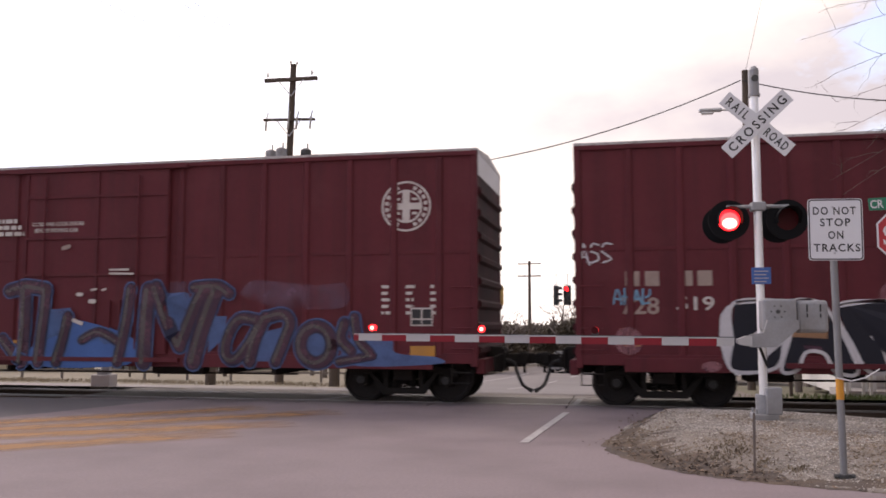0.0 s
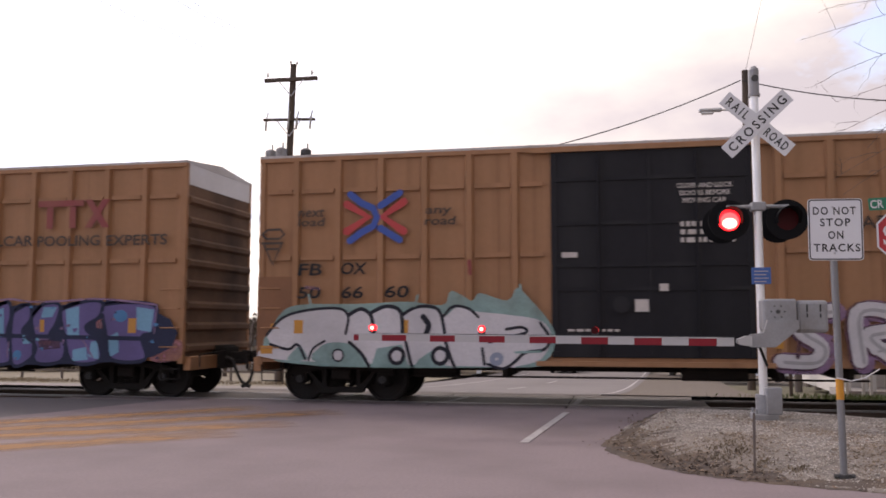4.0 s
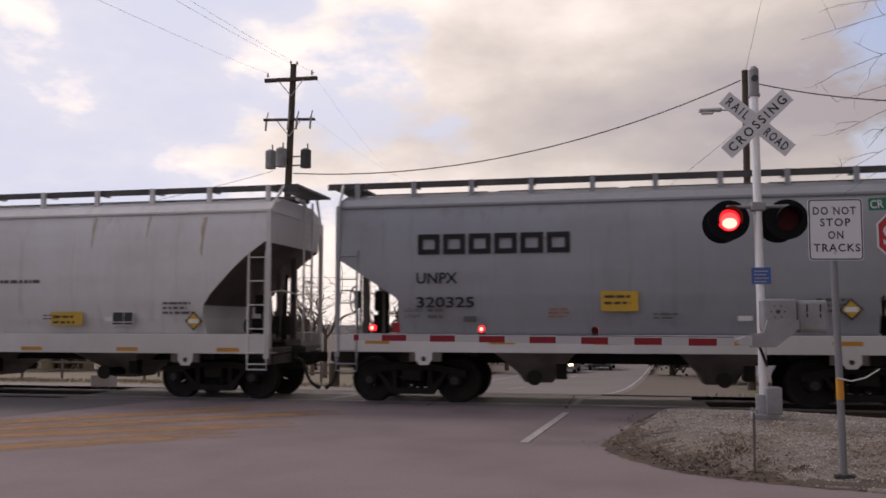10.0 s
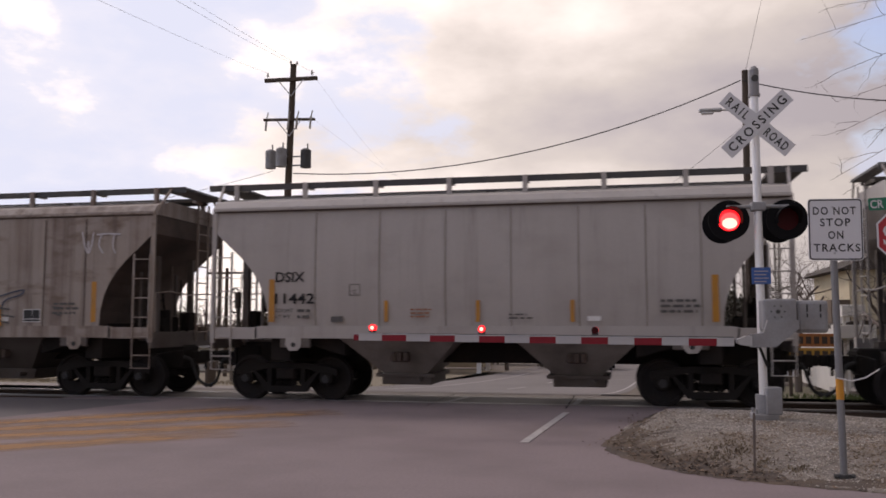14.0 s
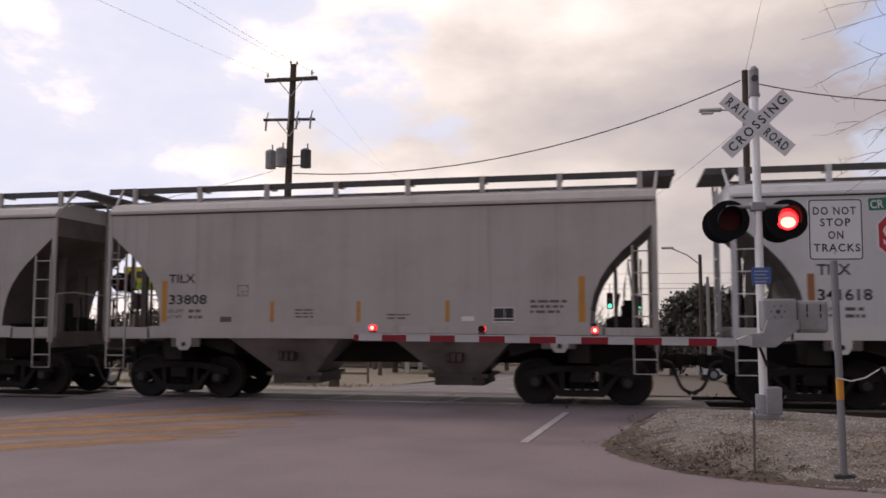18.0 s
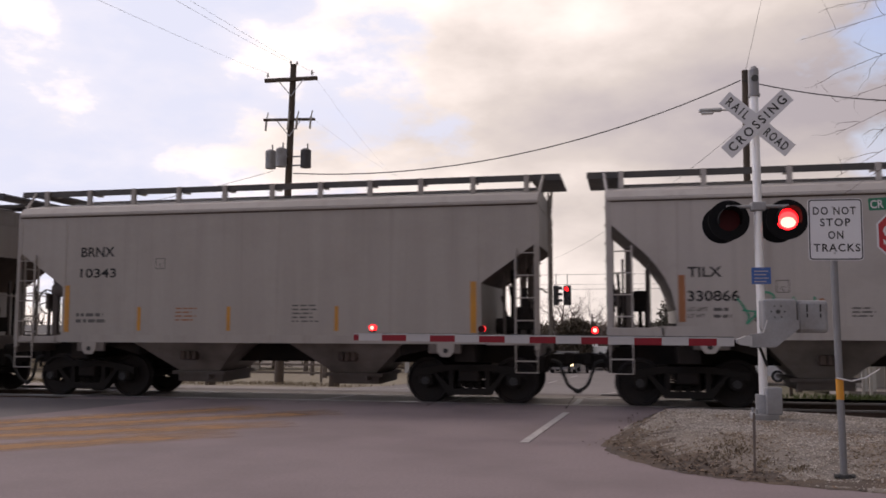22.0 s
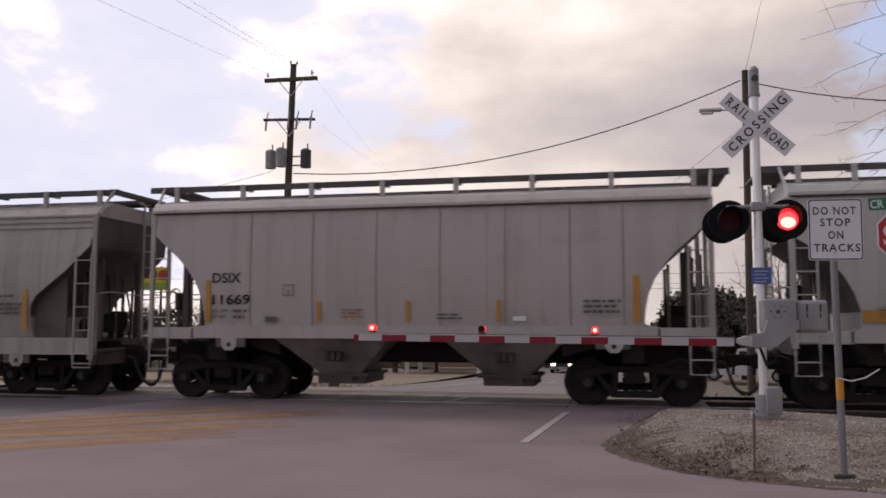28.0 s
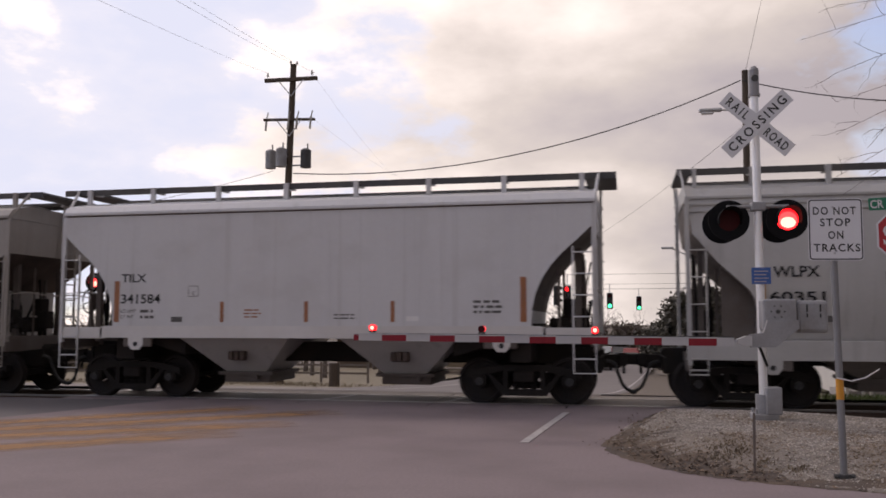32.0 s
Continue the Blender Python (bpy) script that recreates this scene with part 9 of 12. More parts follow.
    mural(c, -3.39, 1.59, -1.600, 'green sprayed scrawls',
              fields=(),
              strokes=(),
              passes=(),
              lines=((G_GREEN, 0.034, [(0.00, 0.46), (0.18, 0.16), (0.14, -0.00), (0.33, 0.21)]),
                     (G_GREEN, 0.034, [(0.33, 0.51), (0.50, 0.58), (0.63, 0.48), (0.43, 0.32), (0.29, 0.16), (0.54, 0.09), (0.39, -0.00)]),
                     (G_GREEN, 0.028, [(0.08, 0.25), (0.91, 0.16), (1.11, 0.09)]),
                     (G_GREEN, 0.034, [(0.69, 0.16), (0.85, 0.39), (0.91, 0.02), (1.08, 0.25)]),
                     (G_GREEN, 0.034, [(0.95, 0.48), (1.11, 0.20), (1.28, 0.02)]),
                     (G_GREEN, 0.034, [(1.25, 0.39), (1.35, 0.09), (1.31, 0.48)]),
                     (G_GREEN, 0.028, [(0.41, 0.14), (0.39, -0.00)]),
                     (G_GREEN, 0.067, [(3.47, 0.32), (3.52, 0.53), (3.59, 0.29)]),
                     (G_GREEN, 0.045, [(3.48, 0.40), (3.69, 0.32), (3.62, 0.15)]),
                     (G_GREEN, 0.039, [(3.62, 0.24), (3.89, 0.33)]),
                     (G_GREEN, 0.039, [(3.66, 0.29), (3.92, 0.15)]),
                     (G_GREEN, 0.039, [(3.89, 0.55), (4.03, 0.29), (3.94, 0.09)]),
                     (G_GREEN, 0.039, [(4.22, 0.49), (3.99, 0.24), (4.22, 0.20)]),
                     (G_GREEN, 0.045, [(4.15, 0.37), (4.28, 0.44), (4.24, 0.24), (4.44, 0.37)]),
                     (G_GREEN, 0.050, [(4.44, 0.73), (4.41, 0.67), (4.34, 0.63), (4.26, 0.64), (4.20, 0.70), (4.20, 0.77), (4.26, 0.82), (4.34, 0.83), (4.41, 0.79), (4.44, 0.73)]),
                     (G_GREEN, 0.045, [(4.28, 0.60), (4.47, 0.28), (4.56, 0.53)]),
                     (G_GREEN, 0.045, [(4.63, 0.46), (4.54, 0.24), (4.72, 0.28), (4.67, 0.44)]),
                     (G_GREEN, 0.045, [(4.74, 0.42), (4.94, 0.48), (4.81, 0.24), (4.99, 0.31)]),
                     (G_GREEN, 0.045, [(4.81, 0.55), (5.19, 0.57)]),
                     (G_GREEN, 0.039, [(4.99, 0.50), (5.01, 0.31)]),))
    c = arc_car("brown_hopper", 243.73, "dust-brown covered hopper with heavily streaked sides", RUSTY_DARK, (("MBKX", -4.29, 2.45, 0.96, 0.21), ("82309", -4.27, 1.99, 0.93, 0.21)), seams=SEAMS, refl=REFLECT_WHITE, seed=19, plate=True)

    def flow_car(u, label, lines, seed, body=GREY_WARM):
        car = add(hopper("grey_hopper", u, label, body, "oval", body, (0.93, 1.29), round_side=True, supports=9, deep=True), u)
        marks(car, lines, -1.606)
        class_box(car, -1.95, 2.3, 0.23, -1.608)
        notices(car, seed, -1.60)
        data_plate(car, 2.80, 3.30, 1.58, 1.91, -1.60)
        small_print(car, 2.2, 2.18, 1.6, 2, -1.605, LETTER_FAINT, random.Random(seed), 0.09, 0.05)
        reflectors(car, (-1.5, 0.05, 1.5), 1.42, 1.95, -1.606, ends=(-4.05, 4.05), tall=(1.45, 2.35))
        return car

    c = flow_car(256.43, "warm grey rounded hopper with white patched numbers and white graffiti", (), 20)
    for t, x0, x1, z0, z1 in (("CAEX", -3.53, -2.59, 2.55, 2.86), ("32901", -3.51, -2.55, 2.07, 2.39)):
        bm = bmesh.new()
        patch(bm, x0, x1, z0, z1, -1.610)
        part("number_patch", bm, WHITE, c, "white painted number patch")
        words(t, x0 + 0.1, z0 + 0.05, x1 - x0 - 0.2, 0.2, -1.612, LETTER_BLACK, c, "reporting_mark")
    mural(c, -2.17, 0.95, -1.612, 'white sprayed letters with thin black outlines',
              fields=((G_WHITE, [(0.05, 0.53), (0.20, 0.73), (0.11, 0.88), (0.36, 0.95), (0.59, 1.01), (0.79, 0.94), (0.83, 0.77), (1.01, 0.94), (1.21, 0.99), (1.39, 0.81), (1.80, 0.90), (1.95, 0.77), (2.15, 0.83), (2.38, 0.90), (2.45, 0.77), (2.37, 0.02), (0.19, 0.00), (0.05, 0.24)]),),
              strokes=(),
              passes=(),
              lines=((G_BLACK, 0.045, [(0.00, 0.88), (0.16, 0.73), (0.20, 0.57), (0.02, 0.50)]),
                     (G_BLACK, 0.034, [(0.14, 0.88), (0.50, 1.01), (0.77, 0.94), (0.79, 0.72)]),
                     (G_BLACK, 0.067, [(0.40, 0.81), (0.42, 0.70)]),
                     (G_BLACK, 0.034, [(0.88, 0.53), (0.92, 0.83), (1.17, 0.98), (1.36, 0.81), (1.47, 0.53)]),
                     (G_BLACK, 0.034, [(0.77, 0.77), (1.10, 0.83)]),
                     (G_BLACK, 0.034, [(1.39, 0.81), (1.80, 0.90), (1.95, 0.53)]),
                     (G_BLACK, 0.034, [(1.97, 0.51), (2.04, 0.77), (2.30, 0.87)]),
                     (G_BLACK, 0.045, [(0.09, 0.31), (0.25, 0.02)]),
                     (G_BLACK, 0.056, [(0.54, 0.29), (0.63, 0.07), (0.74, 0.29)]),
                     (G_BLACK, 0.067, [(1.03, 0.29), (0.99, 0.12)]),
                     (G_BLACK, 0.034, [(1.10, 0.29), (1.21, 0.07)]),
                     (G_BLACK, 0.034, [(1.84, 0.27), (1.88, 0.14)]),
                     (G_BLACK, 0.034, [(2.01, 0.29), (2.10, 0.06)]),
                     (G_BLACK, 0.034, [(2.38, 0.79), (2.42, 0.36), (2.37, 0.04)]),))
    c = flow_car(269.36, "warm grey rounded hopper, weathered", (), 22, GREY_DARK)
    SEAMS2 = (-4.0, -2.35, -0.85, 0.6, 2.0, 3.35, 4.3)
    arc_car("grey_hopper", 282.15, "warm grey two-bay covered hopper with side seams", GREY_WARM, (("DSIX", -4.29, 2.44, 0.64, 0.21), ("11669", -4.28, 1.99, 0.84, 0.21)), seams=SEAMS, seed=23, swell=True)
    c = add(hopper("grey_hopper", 294.95, "grey covered hopper with a red scrawl on its sill", GREY_COOL, "round", GREY_WARM, (1.25, 1.5), seams=SEAMS2, supports=12, swell=True), 294.95)
    marks(c, (("JAIX", -3.79, 2.58, 0.81, 0.22), ("860570", -3.80, 2.10, 1.32, 0.21)), -1.612)
    class_box(c, -1.75, 2.25, 0.25, -1.605)
    notices(c, 24, -1.603)
    bm = bmesh.new()
    for x in (-4.55, -1.85, -0.35, 1.1, 4.12):
        w = 0.45
        patch(bm, x, x + w, 1.62, 1.71 if abs(x) < 3 else 1.84, -1.592)
    parts("reflector", bm, REFLECT, c)
    scrawl(c, 2.2, 3.1, 1.34, 1.5, -1.61, P_RED, 96, 6, 0.025)
    slant_car(307.78, "warm grey covered hopper with slanted end sheets", (("BRNX", -4.14, 3.02, 0.83, 0.20), ("10263", -4.13, 2.58, 0.88, 0.21)), 97, GREY_DIM)
    arc_car("grey_hopper", 320.6, "light grey two-bay covered hopper, clean sides", GREY_LIGHT, (("TILX", -4.28, 2.47, 0.58, 0.18), ("341584", -4.28, 2.02, 0.92, 0.20)), WHITE_SILL, refl=REFLECT_RED, seed=25)
    flow_car(333.34, "grey rounded hopper with rust-marked roof edge", (("WLPX", -3.85, 2.44, 0.80, 0.20), ("60351", -3.92, 1.98, 0.95, 0.20)), 26, GREY_COOL)


train()


# ---- ground, road and track ----
def height(x, y):
    """The lie of the land: level up to the track, falling away behind it."""
    d = max(0.0, y - 20.0)
    return -0.02 - 1.7 * (1 - math.exp(-d / 22.0)) - 0.012 * min(d, 300)


def sheet(name, xs, ys, material, dz, label="", lean=0.0):
    """A sheet laid on the land; lean shifts it along x as it runs away."""
    me = bpy.data.meshes.new(name)
    vs = [(x + lean * (y - 16), y, height(x, y) + dz) for y in ys for x in xs]
    n = len(xs)
    fs = [(j * n + i, j * n + i + 1, (j + 1) * n + i + 1, (j + 1) * n + i) for j in range(len(ys) - 1) for i in range(n - 1)]
    me.from_pydata(vs, [], fs)
    me.materials.append(material)
    return tagged(new(name, me), label, "", "", "structure")


def spread(a, b, n):
    return [a + (b - a) * i / (n - 1) for i in range(n)]


FAR_YS = [19.6, 20, 20.5, 21, 22, 23, 24, 26, 28, 30, 33, 36, 40, 45, 50, 56, 62, 70, 80, 95, 115, 140, 180, 240, 330]
ALL_YS = [-60, -20, 0, 8, 14, 16.4] + FAR_YS + [480, 700, 1200, 3000]
sheet("ground", [-3000, -600, -150, -60, -30, -15, 0, 15, 30, 60, 150, 600, 3000], ALL_YS, SOIL, -0.30, "dry soil and winter grass ground")


def slab(name, pts, z, material, label, thick=0.06, kind="structure"):
    bm = bmesh.new()
    prism(bm, pts, z - thick, z, "z")
    return solid(name, bm, material, label, "", "", kind)


# the near apron of the road, to the crossing
slab("road", [(-40, -20), (30, -20), (30, 8.0), (12, 8.3), (5, 8.4), (2.2, 9.1), (1.2, 9.5), (0.6, 9.95), (0.1, 10.8), (-0.05, 11.6), (0.1, 13.6), (0.5, 15.5), (1.0, 16.0), (1.55, 16.55), (-40, 16.55)],
     0.0, ROAD, "worn grey asphalt apron before the crossing", 0.3)
slab("road_patch", [(-40, 9.6), (-13.0, 10.4), (-11.2, 12.0), (-10.5, 13.0), (-10.05, 14.35), (-9.75, 15.55), (-9.4, 16.5), (-40, 16.5)], 0.0012, ROAD_DARK, "darker patched asphalt wedge along the track", 0.01)
sheet("road_beyond", spread(-10.9, -0.75, 5), FAR_YS, ROAD_FAR, 0.02, "worn grey road falling away behind the track", 0.05)
sheet("side_street", spread(-120, -10.0, 12), [23.0, 26, 29, 31], STREET, 0.012, "pale side street behind the track")
sheet("verge", [3.1, 4, 6, 12, 25, 60], [20.2, 21, 22, 24, 26, 28, 30, 33, 36, 40, 45], GRASS_GROUND, -0.0, "grass verge behind the track", 0.05)
sheet("verge", spread(-120, -10.2, 9), [31, 33, 36, 40, 45, 50, 56, 62, 70], FIELD, 0.0, "dry grass field behind the track")
sheet("gravel_track", [-0.85, 0.2, 1.0, 2.0, 3.4], [20.3, 21, 22, 24, 26, 28, 30, 33, 36, 40, 45, 50, 56, 62], SOIL, 0.012, "dirt shoulder beside the road", 0.05)


def crossing_surface():
    # concrete panels between and beside the rails
    k = 0
    for y0, y1 in ((16.56, 17.26), (17.44, 18.76), (18.94, 19.62)):
        n = 5
        for i in range(n):
            a, b = -12.0 + i * 2.72, -12.0 + (i + 1) * 2.72 - 0.02
            bm = bmesh.new()
            box(bm, a, b, y0, y1, -0.25, -0.008, 0.012)
            solid("crossing_panel", bm, STREET if y0 > 17 else ROAD, "worn crossing panel between the rails", "panel", "crossing panels", "structure")
    for y in (17.35, 18.85):
        bm = bmesh.new()
        box(bm, -90, 90, y - 0.075, y + 0.075, -0.175, -0.155)
        box(bm, -90, 90, y - 0.01, y + 0.01, -0.16, -0.035)
        r = solid("rail", bm, RAILSTEEL, "rusty steel rail with a polished head", "rail", "running rails", "structure")
        bm = bmesh.new()
        box(bm, -90, 90, y - 0.037, y + 0.037, -0.04, 0.0, 0.006)
        part("rail_head", bm, RAILTOP, r, "polished rail head")
    bed = []
    for x0, x1 in ((-90, -12.2), (1.7, 90)):
        bm = bmesh.new()
        prism(bm, [(15.6, -0.42), (16.6, -0.22), (19.6, -0.22), (20.6, -0.42)], x0, x1, "x")
        bed.append(solid("track_bed", bm, BALLAST, "dark oily ballast bed", "", "", "structure"))
    bm = bmesh.new()
    box(bm, -0.11, 0.11, 16.8, 19.4, -0.30, -0.175, 0.01)
    tie = mesh_of(bm, "tie", TIE)
    for b, xs in ((bed[0], np.arange(-28, -12.3, 0.53)), (bed[1], np.arange(2.0, 28, 0.53))):
        for x in xs:
            t = share("tie", tie, b, pose(float(x), 0, 0))
    # switch stand block beside the rail
    bm = bmesh.new()
    box(bm, 1.35, 1.75, 18.95, 19.2, -0.22, 0.06, 0.03)
    rod(bm, (1.4, 18.9, -0.02), (2.2, 19.0, -0.05), 0.05)
    solid("rail_anchor_block", bm, STEEL_DARK, "dark steel block beside the rail", "track part")


crossing_surface()


def road_marking(name, pts, z, material, label):
    bm = bmesh.new()
    prism(bm, pts, z - 0.004, z + 0.001, "z")
    return solid(name, bm, material, label, "road marking", "", "structure")


def stripe(name, a, b, w, material, label, z=0.008):
    d = Vector((b[0] - a[0], b[1] - a[1]))
    n = Vector((-d.y, d.x)).normalized() * w / 2
    return road_marking(name, [(a[0] + n.x, a[1] + n.y), (b[0] + n.x, b[1] + n.y), (b[0] - n.x, b[1] - n.y), (a[0] - n.x, a[1] - n.y)], z, material, label)


stripe("lane_line", (-1.36, 11.72), (-1.06, 15.75), 0.12, PAINT_WHITE, "worn white lane line")
for k, (a, b) in enumerate((((-12.6, 6.0), (-5.6, 11.87)), ((-13.0, 8.1), (-5.2, 13.16)), ((-10.6, 10.5), (-5.1, 15.05)), ((-10.2, 12.0), (-6.8, 15.5)))):
    d = Vector((b[0] - a[0], b[1] - a[1]))
    me = bpy.data.meshes.new("hatch_stripe")
    n = 12
    me.from_pydata([(2 * i / n - 1, s, 0) for i in range(n + 1) for s in (-1, 1)], [], [(2 * i, 2 * i + 2, 2 * i + 3, 2 * i + 1) for i in range(n)])
    me.materials.append(PAINT_YELLOW)
    ob = tagged(new("hatch_stripe", me), "worn yellow hatching stripe", "road marking", "", "structure")
    ob.matrix_basis = Matrix.Translation(((a[0] + b[0]) / 2, (a[1] + b[1]) / 2, 0.003 + 0.0015 * k)) @ Matrix.Rotation(math.atan2(d.y, d.x), 4, "Z") @ Matrix.Diagonal((d.length / 2, 0.50, 1, 1))
for a, b in (((-3.6, 17.5), (-3.4, 18.7)), ((-6.25, 17.5), (-5.95, 18.7)), ((-1.0, 17.5), (-0.95, 18.7))):
    stripe("lane_dash", a, b, 0.12, PAINT_WHITE, "worn white dash on the crossing", 0.0)


def far_line(x, y0, y1, w, label):
    me = bpy.data.meshes.new("lane_line")
    ys = spread(y0, y1, max(3, int((y1 - y0) / 1.5)))
    vs = [(x + 0.05 * (y - 16) + s * w / 2, y, height(0, y) + 0.032) for y in ys for s in (-1, 1)]
    me.from_pydata(vs, [], [(2 * i, 2 * i + 1, 2 * i + 3, 2 * i + 2) for i in range(len(ys) - 1)])
    me.materials.append(PAINT_WHITE)
    tagged(new("lane_line", me), label, "road marking", "", "structure")


far_line(-1.05, 20.6, 90, 0.09, "white edge line of the falling road")
for i in range(6):
    far_line(-5.2, 22 + 10.5 * i, 26 + 10.5 * i, 0.12, "white lane dash of the falling road")
far_line(-8.8, 20.4, 60, 0.12, "white lane line of the falling road")

# ---- gravel bank by the signal ----
BANK = [(-0.22, 11.5), (0.0, 10.75), (0.52, 9.85), (1.1, 9.43), (2.1, 9.05), (5.0, 8.35), (14.0, 7.9)]


def bank_height(x, y):
    """Rises from the road's edge to a crest at y = 14, then falls to the track."""
    front = min(abs((x - a[0]) * (b[1] - a[1]) - (y - a[1]) * (b[0] - a[0])) / math.hypot(b[0] - a[0], b[1] - a[1]) for a, b in zip(BANK, BANK[1:]) if a[0] - 0.6 <= x <= b[0] + 0.6) if x > -0.4 else 0.0
    side = max(0.0, x + 0.15 - 0.12 * max(0, y - 12))
    t = min(1.0, front / 1.5, side / 0.6)
    z = 0.24 * t * t * (3 - 2 * t)
    if y > 14.0:
        q = min(1.0, (y - 14.0) / 2.2)
        z -= 0.5 * q * q
    z -= 0.055 * max(0, x - 2.4)
    return z + 0.03 * noise.noise((x * 1.3, y * 1.3, 0.0)) + 0.012 * noise.noise((x * 6, y * 6, 3.0)) + 0.01


def edge_gap(x, y):
    """How far inside the road's edge a place on the bank lies."""
    best = 9.0
    for a, b in zip(BANK, BANK[1:]):
        dx, dy = b[0] - a[0], b[1] - a[1]
        k = min(1.0, max(0.0, ((x - a[0]) * dx + (y - a[1]) * dy) / (dx * dx + dy * dy)))
        best = min(best, math.hypot(x - a[0] - k * dx, y - a[1] - k * dy))
    return best


def inside_bank(x, y):
    if y > 16.2 or y < 7.85 or x > 14:
        return False
    if y > 11.5:
        return x > -0.25 + 0.14 * max(0, y - 12)
    for a, b in zip(BANK, BANK[1:]):
        if a[0] <= x <= b[0]:
            return y > a[1] + (b[1] - a[1]) * (x - a[0]) / (b[0] - a[0])
    return False


def gravel_bank():
    step = 0.12
    xs, ys = np.arange(-0.5, 14.1, step), np.arange(7.7, 16.4, step)
    idx, vs, fs = {}, [], []
    for j, y in enumerate(ys):
        for i, x in enumerate(xs):
            idx[i, j] = len(vs)
            ok = inside_bank(x, y)
            vs.append((x, y, bank_height(x, y) if ok else -0.06))
    for j in range(len(ys) - 1):
        for i in range(len(xs) - 1):
            if any(inside_bank(xs[a], ys[b]) for a in (i, i + 1) for b in (j, j + 1)):
                fs.append((idx[i, j], idx[i + 1, j], idx[i + 1, j + 1], idx[i, j + 1]))
    me = bpy.data.meshes.new("gravel_bank")
    me.from_pydata(vs, [], fs)
    me.materials.append(GRAVEL_BED)
    me.polygons.foreach_set("use_smooth", [True] * len(me.polygons))
    tagged(new("gravel_bank", me), "low bank of pale crushed gravel beside the road", "", "", "structure")
    # loose stones
    rnd = random.Random(5)
    vs, fs, mi = [], [], []
    n = 0
    while n < 34000:
        x, y = rnd.uniform(-0.3, 6.0), rnd.uniform(8.2, 15.2)
        if not inside_bank(x, y) or rnd.random() < 0.25 * (y > 12):
            continue
        bare = 0.30 + 0.9 * noise.noise((x * 1.1, y * 1.1, 7.0)) - 0.55 * max(0.0, x - 0.9) - 0.35 * max(0.0, y - 11.3)
        if rnd.random() < bare:
            continue
        rim = edge_gap(x, y)
        if rim < 0.26 + 0.18 * noise.noise((x * 2.3, y * 2.3, 4.0)) + 0.42 * math.exp(-((x - 0.75) / 0.55) ** 2) * (y < 11) and rnd.random() < 0.9:
            continue
        r = rnd.uniform(0.007, 0.018) * (1.6 if rnd.random() < 0.05 else 1)
        z = bank_height(x, y)
        a = rnd.uniform(0, 6.3)
        k = len(vs)
        for q in range(4):
            rr = r * rnd.uniform(0.7, 1.2)
            vs.append((x + rr * math.cos(a + q * 1.57), y + rr * math.sin(a + q * 1.57), z + r * rnd.uniform(0.0, 0.3)))
        vs.append((x + r * rnd.uniform(-0.4, 0.4), y + r * rnd.uniform(-0.4, 0.4), z + r * rnd.uniform(0.4, 0.8)))
        vs.append((x, y, z - r * 0.6))
        for q in range(4):
            fs.append((k + q, k + (q + 1) % 4, k + 4))
            fs.append((k + (q + 1) % 4, k + q, k + 5))
        dirt = 0.62 + 1.5 * noise.noise((x * 0.8, y * 0.8, 11.0)) + 0.5 * math.exp(-((y - 10.3) / 0.5) ** 2) - 0.75 * min(1.0, max(0.0, y - 11.2))
        mi += [1 if rnd.random() < dirt else 0] * 8
        n += 1
    me = bpy.data.meshes.new("loose_gravel")
    me.from_pydata(vs, [], fs)
    me.materials.append(STONE)
    me.materials.append(STONE_SOILED)
    me.polygons.foreach_set("material_index", mi)
    tagged(new("loose_gravel", me), "loose pale crushed stones on the bank", "gravel", "", "stuff")


def island_mat(name, c0, c1):
    """Stones that differ one by one."""
    m = mat(name, c0, 0.9, vary=0.2, size=9, bump=0.1)
    nt = m.node_tree
    g, mix = nt.nodes.new("ShaderNodeNewGeometry"), nt.nodes.new("ShaderNodeMix")
    mix.data_type = "RGBA"
    mix.inputs["A"].default_value, mix.inputs["B"].default_value = (*c0, 1), (*c1, 1)
    nt.links.new(g.outputs["Random Per Island"], mix.inputs["Factor"])
    nt.links.new(mix.outputs["Result"], nt.nodes["Principled BSDF"].inputs["Base Color"])
    return m


def soil_edge():
    """A strip of dark soil and dead leaves between the asphalt and the gravel."""
    rnd = random.Random(15)
    line = bend([(0.45, 15.9), (0.2, 14.6), (-0.12, 13.0), (-0.28, 11.7), (-0.06, 10.78), (0.48, 9.87), (1.08, 9.44), (2.08, 9.06), (4.9, 8.38), (9.0, 8.1)], 10)
    vs, fs = [], []
    for i, (x, y) in enumerate(line):
        a, b = line[max(i - 1, 0)], line[min(i + 1, len(line) - 1)]
        d = Vector((b[0] - a[0], b[1] - a[1])).normalized()
        n = Vector((-d.y, d.x))
        w = 0.58 + 0.25 * noise.noise((i * 0.31, 2.0, 0.0)) + 0.35 * math.exp(-((i - 40) / 8.0) ** 2)
        for k, t in enumerate((-0.06, 0.15, 0.55, 1.0)):
            p = Vector((x, y)) + n * (w * t + (0.05 if k == 0 else 0.10 if k < 3 else 0.34) * rnd.uniform(-0.6, 1.0))
            vs.append((p.x, p.y, (0.002 if k == 0 else max(-0.02 if k == 3 else 0.008, bank_height(p.x, p.y) + (-0.02 if k == 3 else 0.004) if inside_bank(p.x, p.y) else 0.014))))
    for i in range(len(line) - 1):
        for k in range(3):
            fs.append((i * 4 + k, i * 4 + k + 1, i * 4 + k + 5, i * 4 + k + 4))
    me = bpy.data.meshes.new("soil_edge")
    me.from_pydata(vs, [], fs)
    me.materials.append(EDGE_SOIL)
    me.polygons.foreach_set("use_smooth", [True] * len(me.polygons))
    tagged(new("soil_edge", me), "dark soil and dead leaves at the road's edge", "", "", "structure")


